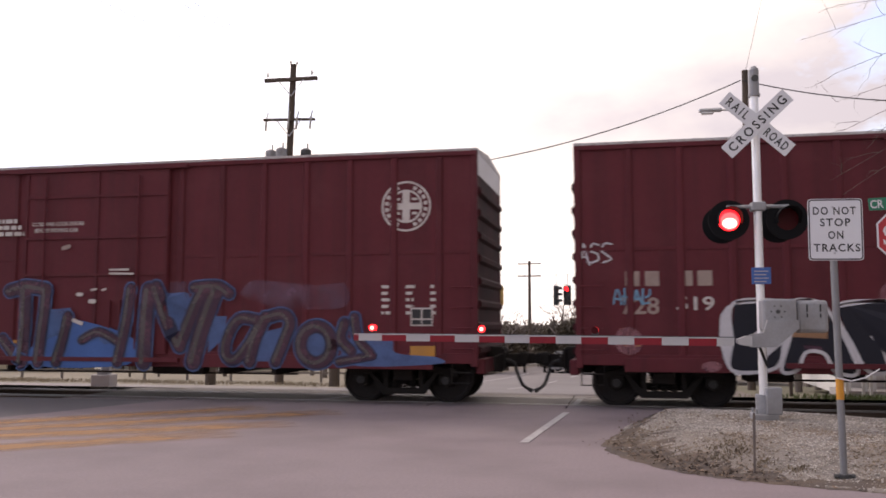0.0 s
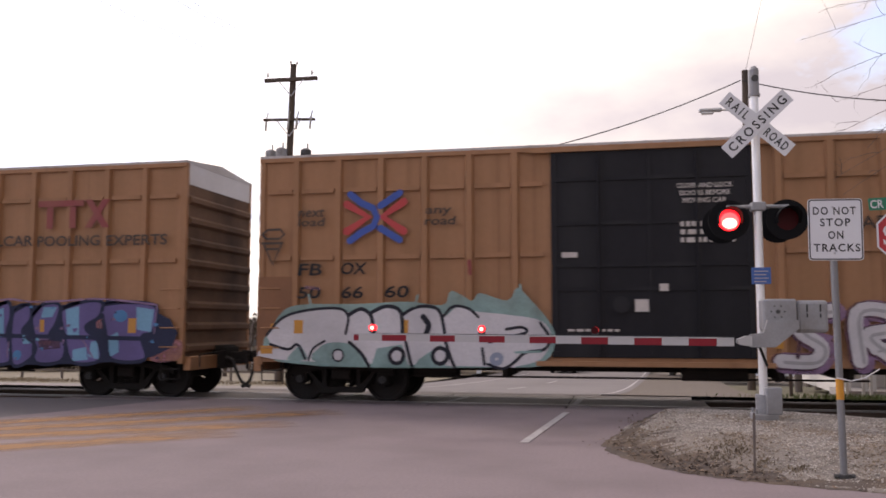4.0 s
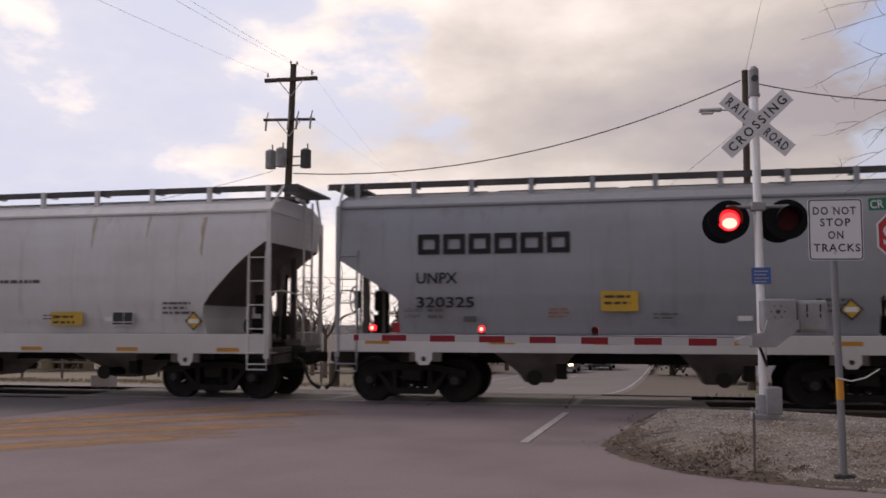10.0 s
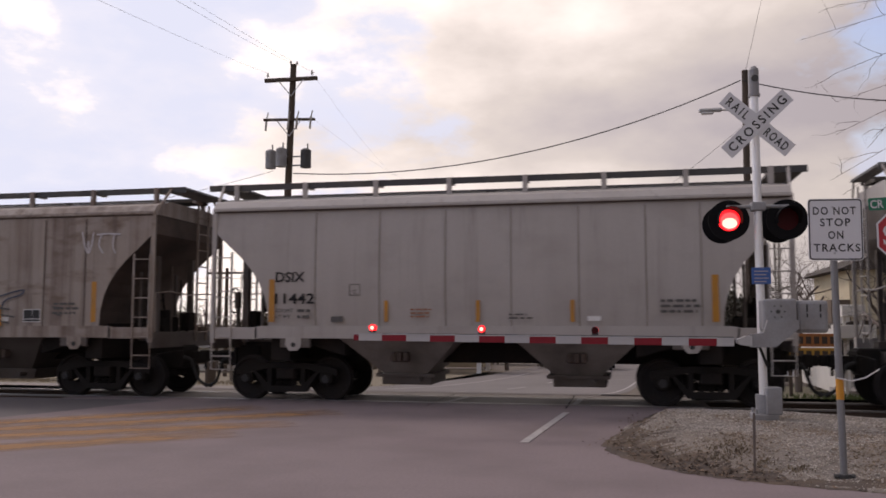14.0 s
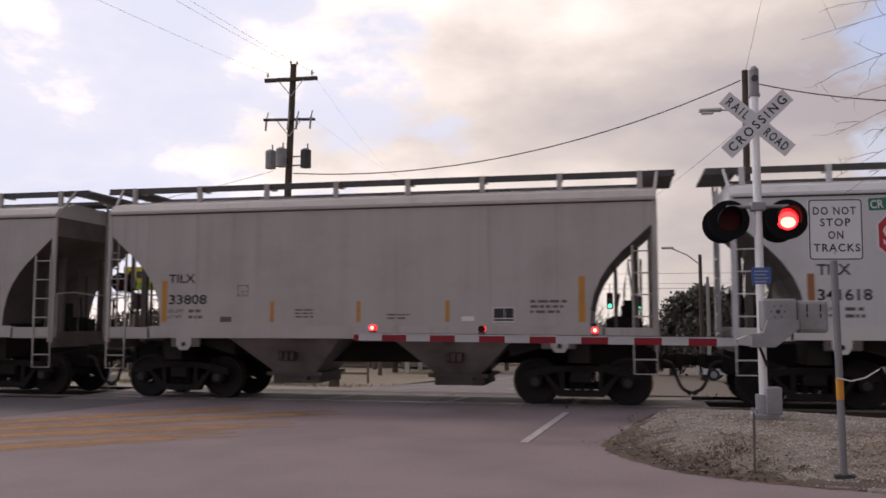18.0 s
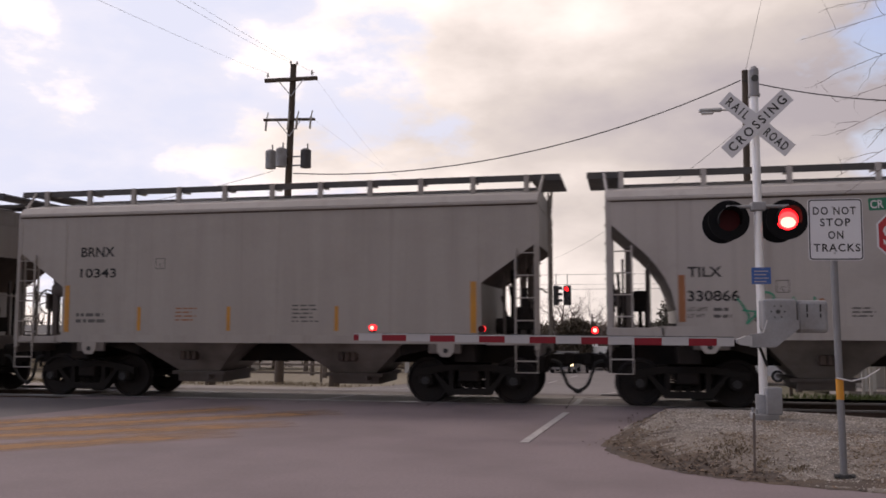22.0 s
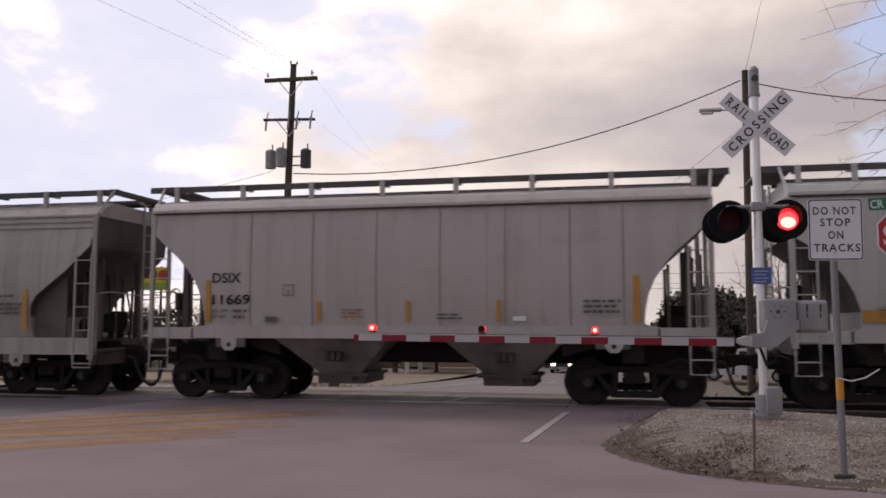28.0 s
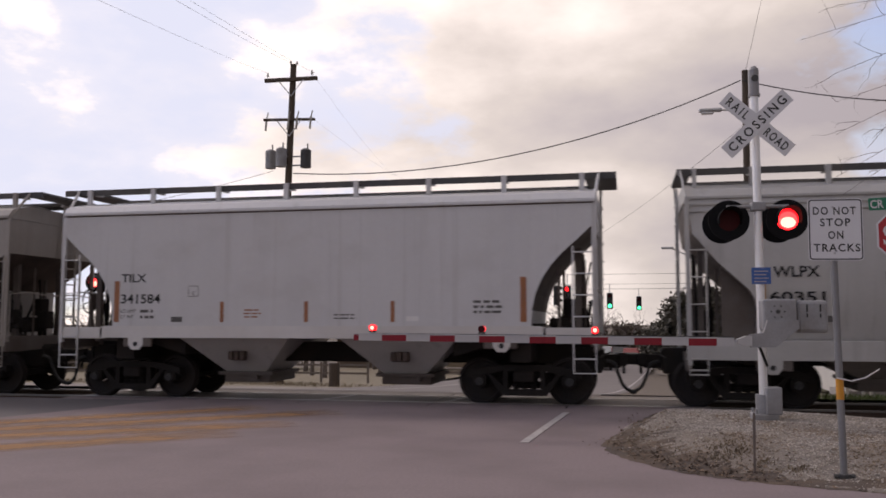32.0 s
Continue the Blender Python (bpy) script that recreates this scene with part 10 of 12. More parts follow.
EDGE_SOIL = mat("leafy_brown_soil", (0.070, 0.053, 0.043), 0.95, vary=0.35, size=5, bump=0.5, stain=(0.125, 0.084, 0.052), stain_amt=0.8)
soil_edge()
STONE = island_mat("pale_gravel_stone", (0.225, 0.198, 0.172), (0.45, 0.405, 0.36))
STONE_SOILED = island_mat("soiled_gravel_stone", (0.12, 0.088, 0.064), (0.28, 0.22, 0.165))
gravel_bank()


def tufts(name, spots, n, tall, material, label, seed, ground_z, spread_r=0.25):
    """Blades of grass round some spots, as one piece of stuff."""
    rnd = random.Random(seed)
    vs, fs = [], []
    for _ in range(n):
        cx, cy = rnd.choice(spots)
        x, y = cx + rnd.gauss(0, spread_r), cy + rnd.gauss(0, spread_r * 0.6)
        z, h, a = ground_z(x, y), tall * rnd.uniform(0.4, 1.0), rnd.uniform(0, 6.3)
        w, lx, ly = 0.006 + 0.004 * rnd.random() + tall * 0.01, math.cos(a) * h * rnd.uniform(0.2, 0.8), math.sin(a) * h * rnd.uniform(0.2, 0.8)
        k = len(vs)
        vs += [(x - w * math.sin(a), y + w * math.cos(a), z - 0.01), (x + w * math.sin(a), y - w * math.cos(a), z - 0.01),
               (x + lx * 0.4 + w * math.sin(a) * 0.7, y + ly * 0.4 - w * math.cos(a) * 0.7, z + h * 0.6), (x + lx, y + ly, z + h)]
        fs += [(k, k + 1, k + 2), (k, k + 2, k + 3)]
    me = bpy.data.meshes.new(name)
    me.from_pydata(vs, [], fs)
    me.materials.append(material)
    return tagged(new(name, me), label, "grass", "", "stuff")


def bank_z(x, y):
    return bank_height(x, y) if inside_bank(x, y) else 0.0


tufts("dry_grass", [(0.0, 11.2), (0.15, 10.95), (0.4, 10.9), (0.1, 11.8), (0.25, 12.4), (0.2, 14.6), (0.45, 15.3), (0.7, 10.6), (0.55, 15.9)], 500, 0.03, DRY_GRASS,
      "dead brown grass at the edge of the bank", 7, bank_z, 0.13)
tufts("dry_grass", [(1.05, 10.2), (1.25, 10.35), (0.9, 10.3), (1.45, 10.0), (1.75, 9.75), (1.1, 10.6)], 450, 0.045, DRY_GRASS, "tawny dead grass tuft on the bank", 8, bank_z, 0.10)
tufts("green_grass", [(x * 0.9 + 5.2, 21.2 + (x * 7 % 5)) for x in range(11)], 4500, 0.16, GREEN_GRASS, "green winter grass behind the track", 9, height, 1.1)
tufts("dry_grass", [(-12 - x * 1.6, 33.5 + (x * 5 % 4)) for x in range(16)], 4000, 0.18, FIELD_GRASS, "dry grass field behind the track", 10, height, 1.4)


def leaf_litter():
    """Dead leaves and crumbs strewn along the road's edge and over the bank."""
    rnd = random.Random(21)
    vs, fs = [], []
    for _ in range(1300):
        if rnd.random() < 0.7:
            x, y = 0.2 + rnd.gauss(0, 0.4) + rnd.random() ** 2 * 1.3, 0.0
            edge = next((a[1] + (b[1] - a[1]) * (x - a[0]) / (b[0] - a[0]) for a, b in zip(BANK, BANK[1:]) if a[0] <= x <= b[0]), 11.5)
            y = edge + abs(rnd.gauss(0, 0.55)) - 0.16
        else:
            x, y = -0.15 + abs(rnd.gauss(0, 0.4)), rnd.uniform(11.5, 15.8)
        if not inside_bank(x, y) and rnd.random() < 0.85:
            continue
        z = bank_z(x, y) + 0.012
        r, a = rnd.uniform(0.012, 0.035), rnd.uniform(0, 6.3)
        k = len(vs)
        for q in range(4):
            rr = r * (1.0 if q % 2 else 0.5)
            vs.append((x + rr * math.cos(a + q * 1.57), y + rr * math.sin(a + q * 1.57), z + rnd.uniform(0, 0.025)))
        fs.append((k, k + 1, k + 2, k + 3))
    me = bpy.data.meshes.new("leaf_litter")
    me.from_pydata(vs, [], fs)
    me.materials.append(LITTER)
    tagged(new("leaf_litter", me), "dead brown leaves strewn along the bank", "leaves", "", "stuff")


LITTER = island_mat("dead_leaf", (0.075, 0.055, 0.042), (0.18, 0.122, 0.082))
leaf_litter()


# ---- the crossing signal ----
FLASHERS = []


def flasher(parent, x, z, lit_first):
    """A red flashing lamp: round black background, hood, and a disc that shows its glowing or its dark face as it turns."""
    bm = bmesh.new()
    n = 32
    rim = [(0.295, 0.0), (0.295, 0.025), (0.16, 0.05), (0.16, 0.12), (0.13, 0.2), (0.0, 0.2)]
    rings = [[bm.verts.new((x + r * math.cos(k * math.tau / n), y, z + r * math.sin(k * math.tau / n))) for k in range(n)] for r, y in [(0.158, 0.003)] + rim if r > 0]
    for a, b in zip(rings, rings[1:]):
        for k in range(n):
            bm.faces.new((a[k], a[(k + 1) % n], b[(k + 1) % n], b[k]))
    bm.faces.new(rings[-1])
    back = part("lamp_background", bm, LAMP_BLACK, parent, "round black lamp background", smooth=True)
    bm = bmesh.new()
    m = 18
    inner, outer = [], []
    for i in range(m + 1):
        a = math.pi * (-0.12 + 1.24 * i / m)
        d = 0.30 * (0.55 + 0.45 * math.sin(max(0, min(math.pi, a))))
        for r, lst in ((0.165, inner), (0.175, outer)):
            lst.append((bm.verts.new((x + r * math.cos(a), 0.0, z + r * math.sin(a))), bm.verts.new((x + r * math.cos(a), -d, z + r * math.sin(a)))))
    for g in (inner, outer):
        for p, q in zip(g, g[1:]):
            bm.faces.new((p[0], q[0], q[1], p[1]))
    for p, q, s, t in zip(inner, inner[1:], outer, outer[1:]):
        bm.faces.new((p[1], q[1], t[1], s[1]))
    part("hood", bm, LAMP_BLACK, back, "black sun hood")
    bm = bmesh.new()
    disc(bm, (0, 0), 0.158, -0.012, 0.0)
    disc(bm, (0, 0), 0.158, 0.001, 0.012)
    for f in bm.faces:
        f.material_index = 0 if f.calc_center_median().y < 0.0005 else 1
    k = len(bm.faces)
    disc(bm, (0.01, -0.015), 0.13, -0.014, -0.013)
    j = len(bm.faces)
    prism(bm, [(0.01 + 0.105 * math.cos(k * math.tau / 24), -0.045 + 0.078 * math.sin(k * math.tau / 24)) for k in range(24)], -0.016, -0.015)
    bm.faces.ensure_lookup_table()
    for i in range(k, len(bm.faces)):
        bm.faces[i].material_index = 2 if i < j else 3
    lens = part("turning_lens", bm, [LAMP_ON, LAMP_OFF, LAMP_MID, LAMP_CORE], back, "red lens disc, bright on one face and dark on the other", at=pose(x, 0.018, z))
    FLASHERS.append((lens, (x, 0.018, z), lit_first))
    return back


def crossbuck(parent, z, label="white crossbuck blade"):
    for ang, text in ((-42.0, ("RAIL", "ROAD")), (43.5, ("CROSSING",))):
        bm = bmesh.new()
        y = -0.13 if len(text) == 2 else -0.145
        box(bm, -0.61, 0.61, y - 0.004, y + 0.004, -0.115, 0.115, 0.002)
        blade = part("crossbuck_blade", bm, SIGN_WHITE, parent, label, at=pose(0, 0, z, 0, -ang, 0))
        if len(text) == 2:
            words("RAIL", -0.54, -0.068, 0.37, 0.136, y - 0.006, BLACK, blade, track=1.45)
            words("ROAD", 0.16, -0.068, 0.39, 0.136, y - 0.006, BLACK, blade, track=1.3)
        else:
            words("CROSSING", -0.54, -0.068, 1.08, 0.136, y - 0.006, BLACK, blade, track=1.4)


def crossing_signal(at, label, gate=True):
    """Mast with crossbuck and flashing lamps; with a gate mechanism and a lowered arm."""
    s = thing("crossing_signal", at, label, "crossing signal", "crossing signals")
    bm = bmesh.new()
    rod(bm, (0, 0, 0.3), (0, 0, 4.95), 0.06, 20)
    part("mast", bm, ALU, s, "bright aluminium mast", smooth=True)
    bm = bmesh.new()
    rod(bm, (0, 0, 4.74), (0, 0, 5.10), 0.074, 20)
    rod(bm, (0, 0, 5.10), (0, 0, 5.15), 0.074, 20, 0.045)
    rod(bm, (0, 0, 4.70), (0, 0, 4.74), 0.085, 20)
    part("mast_cap", bm, SILVER, s, "grey cast mast cap", smooth=True)
    bm = bmesh.new()
    disc(bm, (0, 4.96), 0.05, -0.085, -0.07)
    part("bell", bm, DARK_GREY, s, "dark bell opening")
    bm = bmesh.new()
    rod(bm, (0, 0, 0.06), (0, 0, 0.34), 0.115, 16)
    box(bm, -0.17, 0.17, -0.17, 0.17, -0.08, 0.07, 0.02)
    for a, b in ((-1, -1), (-1, 1), (1, -1), (1, 1)):
        rod(bm, (a * 0.13, b * 0.13, 0.05), (a * 0.13, b * 0.13, 0.14), 0.018, 8)
    part("mast_base", bm, SILVER, s, "cast grey mast base")
    bm = bmesh.new()
    box(bm, 0.0, 0.22, -0.18, 0.04, 0.06, 0.45, 0.02)
    part("junction_box", bm, SILVER, s, "grey junction box")
    crossbuck(s, 4.26)
    bm = bmesh.new()
    rod(bm, (-0.44, 0.02, 3.06), (0.44, 0.02, 3.06), 0.032, 12)
    rod(bm, (-0.42, 0.02, 3.06), (-0.42, 0.06, 2.92), 0.025, 8)
    rod(bm, (0.42, 0.02, 3.06), (0.42, 0.06, 2.92), 0.025, 8)
    box(bm, -0.1, 0.1, -0.1, 0.1, 2.99, 3.12, 0.02)
    part("lamp_arm", bm, SILVER, s, "grey pipe arm for the lamps")
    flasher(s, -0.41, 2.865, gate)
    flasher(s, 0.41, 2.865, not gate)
    for x in (-0.41, 0.41):  # the pair that faces the other way
        bm = bmesh.new()
        disc(bm, (x, 2.865), 0.29, 0.60, 0.615, 32)
        rod(bm, (x, 0.60, 2.865), (x, 0.20, 2.865), 0.14, 16, 0.10)
        back = part("rear_lamp_background", bm, LAMP_BLACK, s, "back of a black lamp background")
        bm = bmesh.new()
        rod(bm, (x, 0.615, 2.865), (x, 0.90, 2.845), 0.175, 18)
        part("hood", bm, LAMP_BLACK, back)
    bm = bmesh.new()
    box(bm, -0.135, 0.135, -0.095, -0.085, 1.92, 2.16, 0.004)
    sign = part("notice_sign", bm, SIGN_BLUE, s, "small blue notice sign")
    bm = bmesh.new()
    for i in range(4):
        patch(bm, -0.10, 0.10 - 0.03 * (i % 2), 2.10 - i * 0.05, 2.111 - i * 0.05, -0.099, 0.003)
    part("notice_bar", bm, LETTER_WHITE, sign)
    if not gate:
        bm = bmesh.new()
        box(bm, -0.3, 0.3, -0.3, 0.3, -0.55, -0.02, 0.03)
        part("foundation", bm, CONCRETE, s, "grey concrete foundation block")
        return s
    # gate mechanism and arm
    bm = bmesh.new()
    box(bm, -0.04, 0.42, -0.32, -0.02, 1.25, 1.70, 0.03)
    mech = part("gate_mechanism", bm, SILVER, s, "grey cast gate mechanism housing")
    bm = bmesh.new()
    rod(bm, (0.16, -0.34, 1.52), (0.16, -0.31, 1.52), 0.03, 12)
    for k in range(6):
        rod(bm, (0.16 + 0.09 * math.cos(k * 1.047), -0.33, 1.52 + 0.09 * math.sin(k * 1.047)), (0.16 + 0.09 * math.cos(k * 1.047), -0.31, 1.52 + 0.09 * math.sin(k * 1.047)), 0.012, 6)
    part("gate_hub", bm, DARK_GREY, mech)
    bm = bmesh.new()
    box(bm, 0.43, 0.86, -0.26, 0.02, 1.22, 1.68, 0.05)
    w = part("counterweight", bm, SILVER, s, "grey cast counterweight box")
    bm = bmesh.new()
    for x in (0.56, 0.74):
        box(bm, x, x + 0.015, -0.275, -0.26, 1.52, 1.62)
        box(bm, x, x + 0.015, -0.275, -0.26, 1.44, 1.49)
    part("slot", bm, BLACK, w)
    bm = bmesh.new()
    prism(bm, [(-0.24, 1.02), (0.10, 1.02), (0.42, 1.28), (0.42, 1.40), (0.0, 1.40), (-0.06, 1.22), (-0.24, 1.20)], -0.40, -0.33)
    part("arm_bracket", bm, SILVER, s, "grey crank bracket of the gate arm")
    bm = bmesh.new()
    prism(bm, [(-0.36, 1.05), (-0.22, 1.03), (-0.22, 1.18), (-0.30, 1.18), (-0.42, 1.13), (-0.42, 1.08)], -0.42, -0.30)
    part("arm_clamp", bm, GALV, s)
    bm = bmesh.new()
    rod(bm, (-0.1, -0.3, 1.02), (0.05, -0.06, 0.75), 0.02, 8)
    part("cable_loop", bm, HOSE, s)
    return s


crossing_signal(pose(1.93, 13.15, 0.25, 0, 0, 4), "aluminium crossing signal mast with crossbuck, red lamps and gate drive")
crossing_signal(pose(-15.97, 24.3, 0.03, 0, 0, 10), "second crossing signal mast beyond the track", False)


def gate_arm():
    a = thing("gate_arm", pose(1.50, 12.75, 1.345), "lowered crossing gate arm with red and white stripes", "gate arm")
    length = 5.6
    x1, k = 0.0, 0
    while x1 > -length + 0.01:
        x0 = max(-length, x1 - (0.235 if k == 0 else 0.385 if k % 2 else 0.37))
        half = 0.052 + 0.006 * x1 / length
        lift = 0.055 * (-x0) / length - 0.012
        bm = bmesh.new()
        box(bm, x0, x1, -0.02, 0.02, -half + lift, half + lift)
        part("arm_stripe", bm, ARM_RED if k % 2 else ARM_WHITE, a, "red stripe" if k % 2 else "white stripe")
        bm = bmesh.new()
        box(bm, x0, x1, -0.026, 0.02, half + lift, half + lift + 0.016)
        part("arm_flange", bm, GALV, a)
        x1, k = x0, k + 1
    for x, lit in ((-5.30, LAMP_ON), (-3.60, LAMP_ON), (-1.93, LAMP_OFF)):
        bm = bmesh.new()
        z = 0.055 * -x / length + 0.07
        box(bm, x - 0.05, x + 0.05, -0.04, 0.04, z, z + 0.03, 0.008)
        base = part("arm_lamp", bm, DARK_GREY, a, "small red gate lamp")
        bm = bmesh.new()
        if lit is LAMP_ON and x < -5:
            disc(bm, (0, 0), 0.052, -0.05, 0.05, 16)
            k = len(bm.faces)
            disc(bm, (0, 0), 0.03, -0.053, -0.051, 12)
            bm.faces.ensure_lookup_table()
            for f in bm.faces[k:]:
                f.material_index = 1
            part("lamp_lens", bm, [LAMP_ON, LAMP_CORE], base, at=pose(x, 0, z + 0.07))
        else:
            disc(bm, (0, 0), 0.052, -0.05, 0.0, 16)
            disc(bm, (0, 0), 0.052, 0.001, 0.05, 16)
            for f in bm.faces:
                f.material_index = 0 if f.calc_center_median().y < 0.0005 else 1
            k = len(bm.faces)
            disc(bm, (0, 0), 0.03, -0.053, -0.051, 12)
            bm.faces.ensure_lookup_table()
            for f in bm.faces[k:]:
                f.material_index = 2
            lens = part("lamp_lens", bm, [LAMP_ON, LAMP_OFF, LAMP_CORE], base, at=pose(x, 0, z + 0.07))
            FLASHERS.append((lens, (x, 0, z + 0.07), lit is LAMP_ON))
    bm = bmesh.new()
    path(bm, [(-5.35, 0.025, 0.1), (-3.6, 0.025, 0.09), (-1.9, 0.025, 0.075), (0, 0.025, 0.06)], 0.012, 6)
    part("lamp_cable", bm, CABLE, a)


gate_arm()


# ---- signs by the road ----
def rounded(w, h, r, n=5):
    pts = []
    for cx, cz, a0 in ((w / 2 - r, h / 2 - r, 0), (-w / 2 + r, h / 2 - r, 90), (-w / 2 + r, -h / 2 + r, 180), (w / 2 - r, -h / 2 + r, 270)):
        for i in range(n):
            a = radians(a0 + 90 * i / (n - 1))
            pts.append((cx + r * math.cos(a), cz + r * math.sin(a)))
    return pts


def track_sign():
    s = thing("warning_sign", pose(2.150, 9.53, 0.03, 0, -0.5, 3), "white do-not-stop sign on a galvanised post with an orange band", "road sign")
    bm = bmesh.new()
    rod(bm, (0, 0, 0.0), (0, 0, 2.80), 0.036, 16)
    part("post", bm, POST_STEEL, s, "galvanised round post", smooth=True)
    bm = bmesh.new()
    rod(bm, (0, 0, 0.80), (0, 0, 1.01), 0.038, 16)
    part("reflective_band", bm, BAND, s, "orange-yellow reflective band", smooth=True)
    bm = bmesh.new()
    rod(bm, (0, 0, 0.0), (0, 0, 0.05), 0.075, 14)
    rod(bm, (-0.10, -0.02, 0.03), (0.10, -0.02, 0.03), 0.025, 8)
    part("post_foot", bm, DARK_GREY, s)
    bm = bmesh.new()
    prism(bm, rounded(0.538, 0.642, 0.035), -0.046, -0.040)
    p = part("sign_plate", bm, SIGN_WHITE, s, "white sign plate", at=pose(0.020, 0, 2.545, 0, 1.0, 0))
    bm = bmesh.new()
    outer, inner = rounded(0.524, 0.628, 0.032), rounded(0.500, 0.604, 0.024)
    o = [bm.verts.new((x, -0.0475, z)) for x, z in outer]
    i = [bm.verts.new((x, -0.0475, z)) for x, z in inner]
    for k in range(len(o)):
        bm.faces.new((o[k], o[(k + 1) % len(o)], i[(k + 1) % len(o)], i[k]))
    part("sign_border", bm, BLACK, p)
    for t, x, z, w in (("DO NOT", -0.008, 0.154, 0.42), ("STOP", -0.002, 0.033, 0.297), ("ON", 0.0, -0.099, 0.15), ("TRACKS", 0.008, -0.231, 0.455)):
        words(t, x - w / 2, z, w, 0.083, -0.0475, BLACK, p, track=1.2)
    bm = bmesh.new()
    for z in (2.30, 2.78):
        rod(bm, (0, -0.055, z), (0, -0.03, z), 0.012, 8)
    part("sign_bolt", bm, GALV, s)
    bm = bmesh.new()
    path(bm, [(-0.03, -0.04, 1.02), (0.1, -0.05, 0.99), (0.25, 0.0, 1.02), (0.42, 0.1, 1.10)], 0.007, 5)
    part("tie_strap", bm, WHITE, s, "loose white strap end")


track_sign()


def thin_post():
    bm = bmesh.new()
    rod(bm, (0, 0, -0.05), (0, 0, 0.64), 0.012, 8)
    box(bm, -0.014, 0.014, -0.006, 0.006, 0.3, 0.62)
    solid("thin_post", bm, RUST_POST, "thin rusty steel post on the bank", "post", at=pose(1.31, 9.70, 0.02, 0, 1.0, 0))


thin_post()


def stop_sign():
    s = thing("stop_sign", pose(3.58, 12.0, 0.0), "red stop sign with a green street name blade above", "road sign")
    bm = bmesh.new()
    rod(bm, (0, 0, -0.02), (0, 0, 3.3), 0.032, 12)
    part("post", bm, GALV, s, smooth=True)
    for r, m, y in ((0.405, SIGN_WHITE, -0.040), (0.38, SIGN_RED, -0.044)):
        bm = bmesh.new()
        prism(bm, [(r * math.cos(radians(22.5 + 45 * k)), 2.74 + r * math.sin(radians(22.5 + 45 * k))) for k in range(8)], y - 0.003, y)
        part("sign_plate", bm, m, s, "red octagon plate" if m is SIGN_RED else "white edge plate")
    words("STOP", -0.30, 2.61, 0.60, 0.25, -0.049, SIGN_WHITE, s)
    bm = bmesh.new()
    prism(bm, rounded(0.92, 0.16, 0.02), -0.006, 0.006)
    b = part("street_name_blade", bm, SIGN_GREEN, s, "green street name blade", at=pose(-0.02, -0.02, 3.16, 0, -3, 10))
    bm = bmesh.new()
    for k in range(4):
        patch(bm, -0.12 + 0.13 * k, -0.12 + 0.13 * k + 0.09, -0.05, 0.05, -0.011, 0.003)
    words("CR", -0.445, -0.055, 0.17, 0.108, -0.012, SIGN_WHITE, b)
    part("name_bar", bm, SIGN_WHITE, b)


stop_sign()


# ---- poles and wires ----
def insulator(pole, x, y, z, tall=0.22):
    bm = bmesh.new()
    rod(bm, (x, y, z), (x, y, z + tall * 0.5), 0.02, 8)
    for k in range(3):
        rod(bm, (x, y, z + tall * (0.4 + 0.2 * k)), (x, y, z + tall * (0.52 + 0.2 * k)), 0.065 - 0.012 * k, 10, 0.045 - 0.01 * k)
    part("insulator", bm, CREAM_INS, pole)


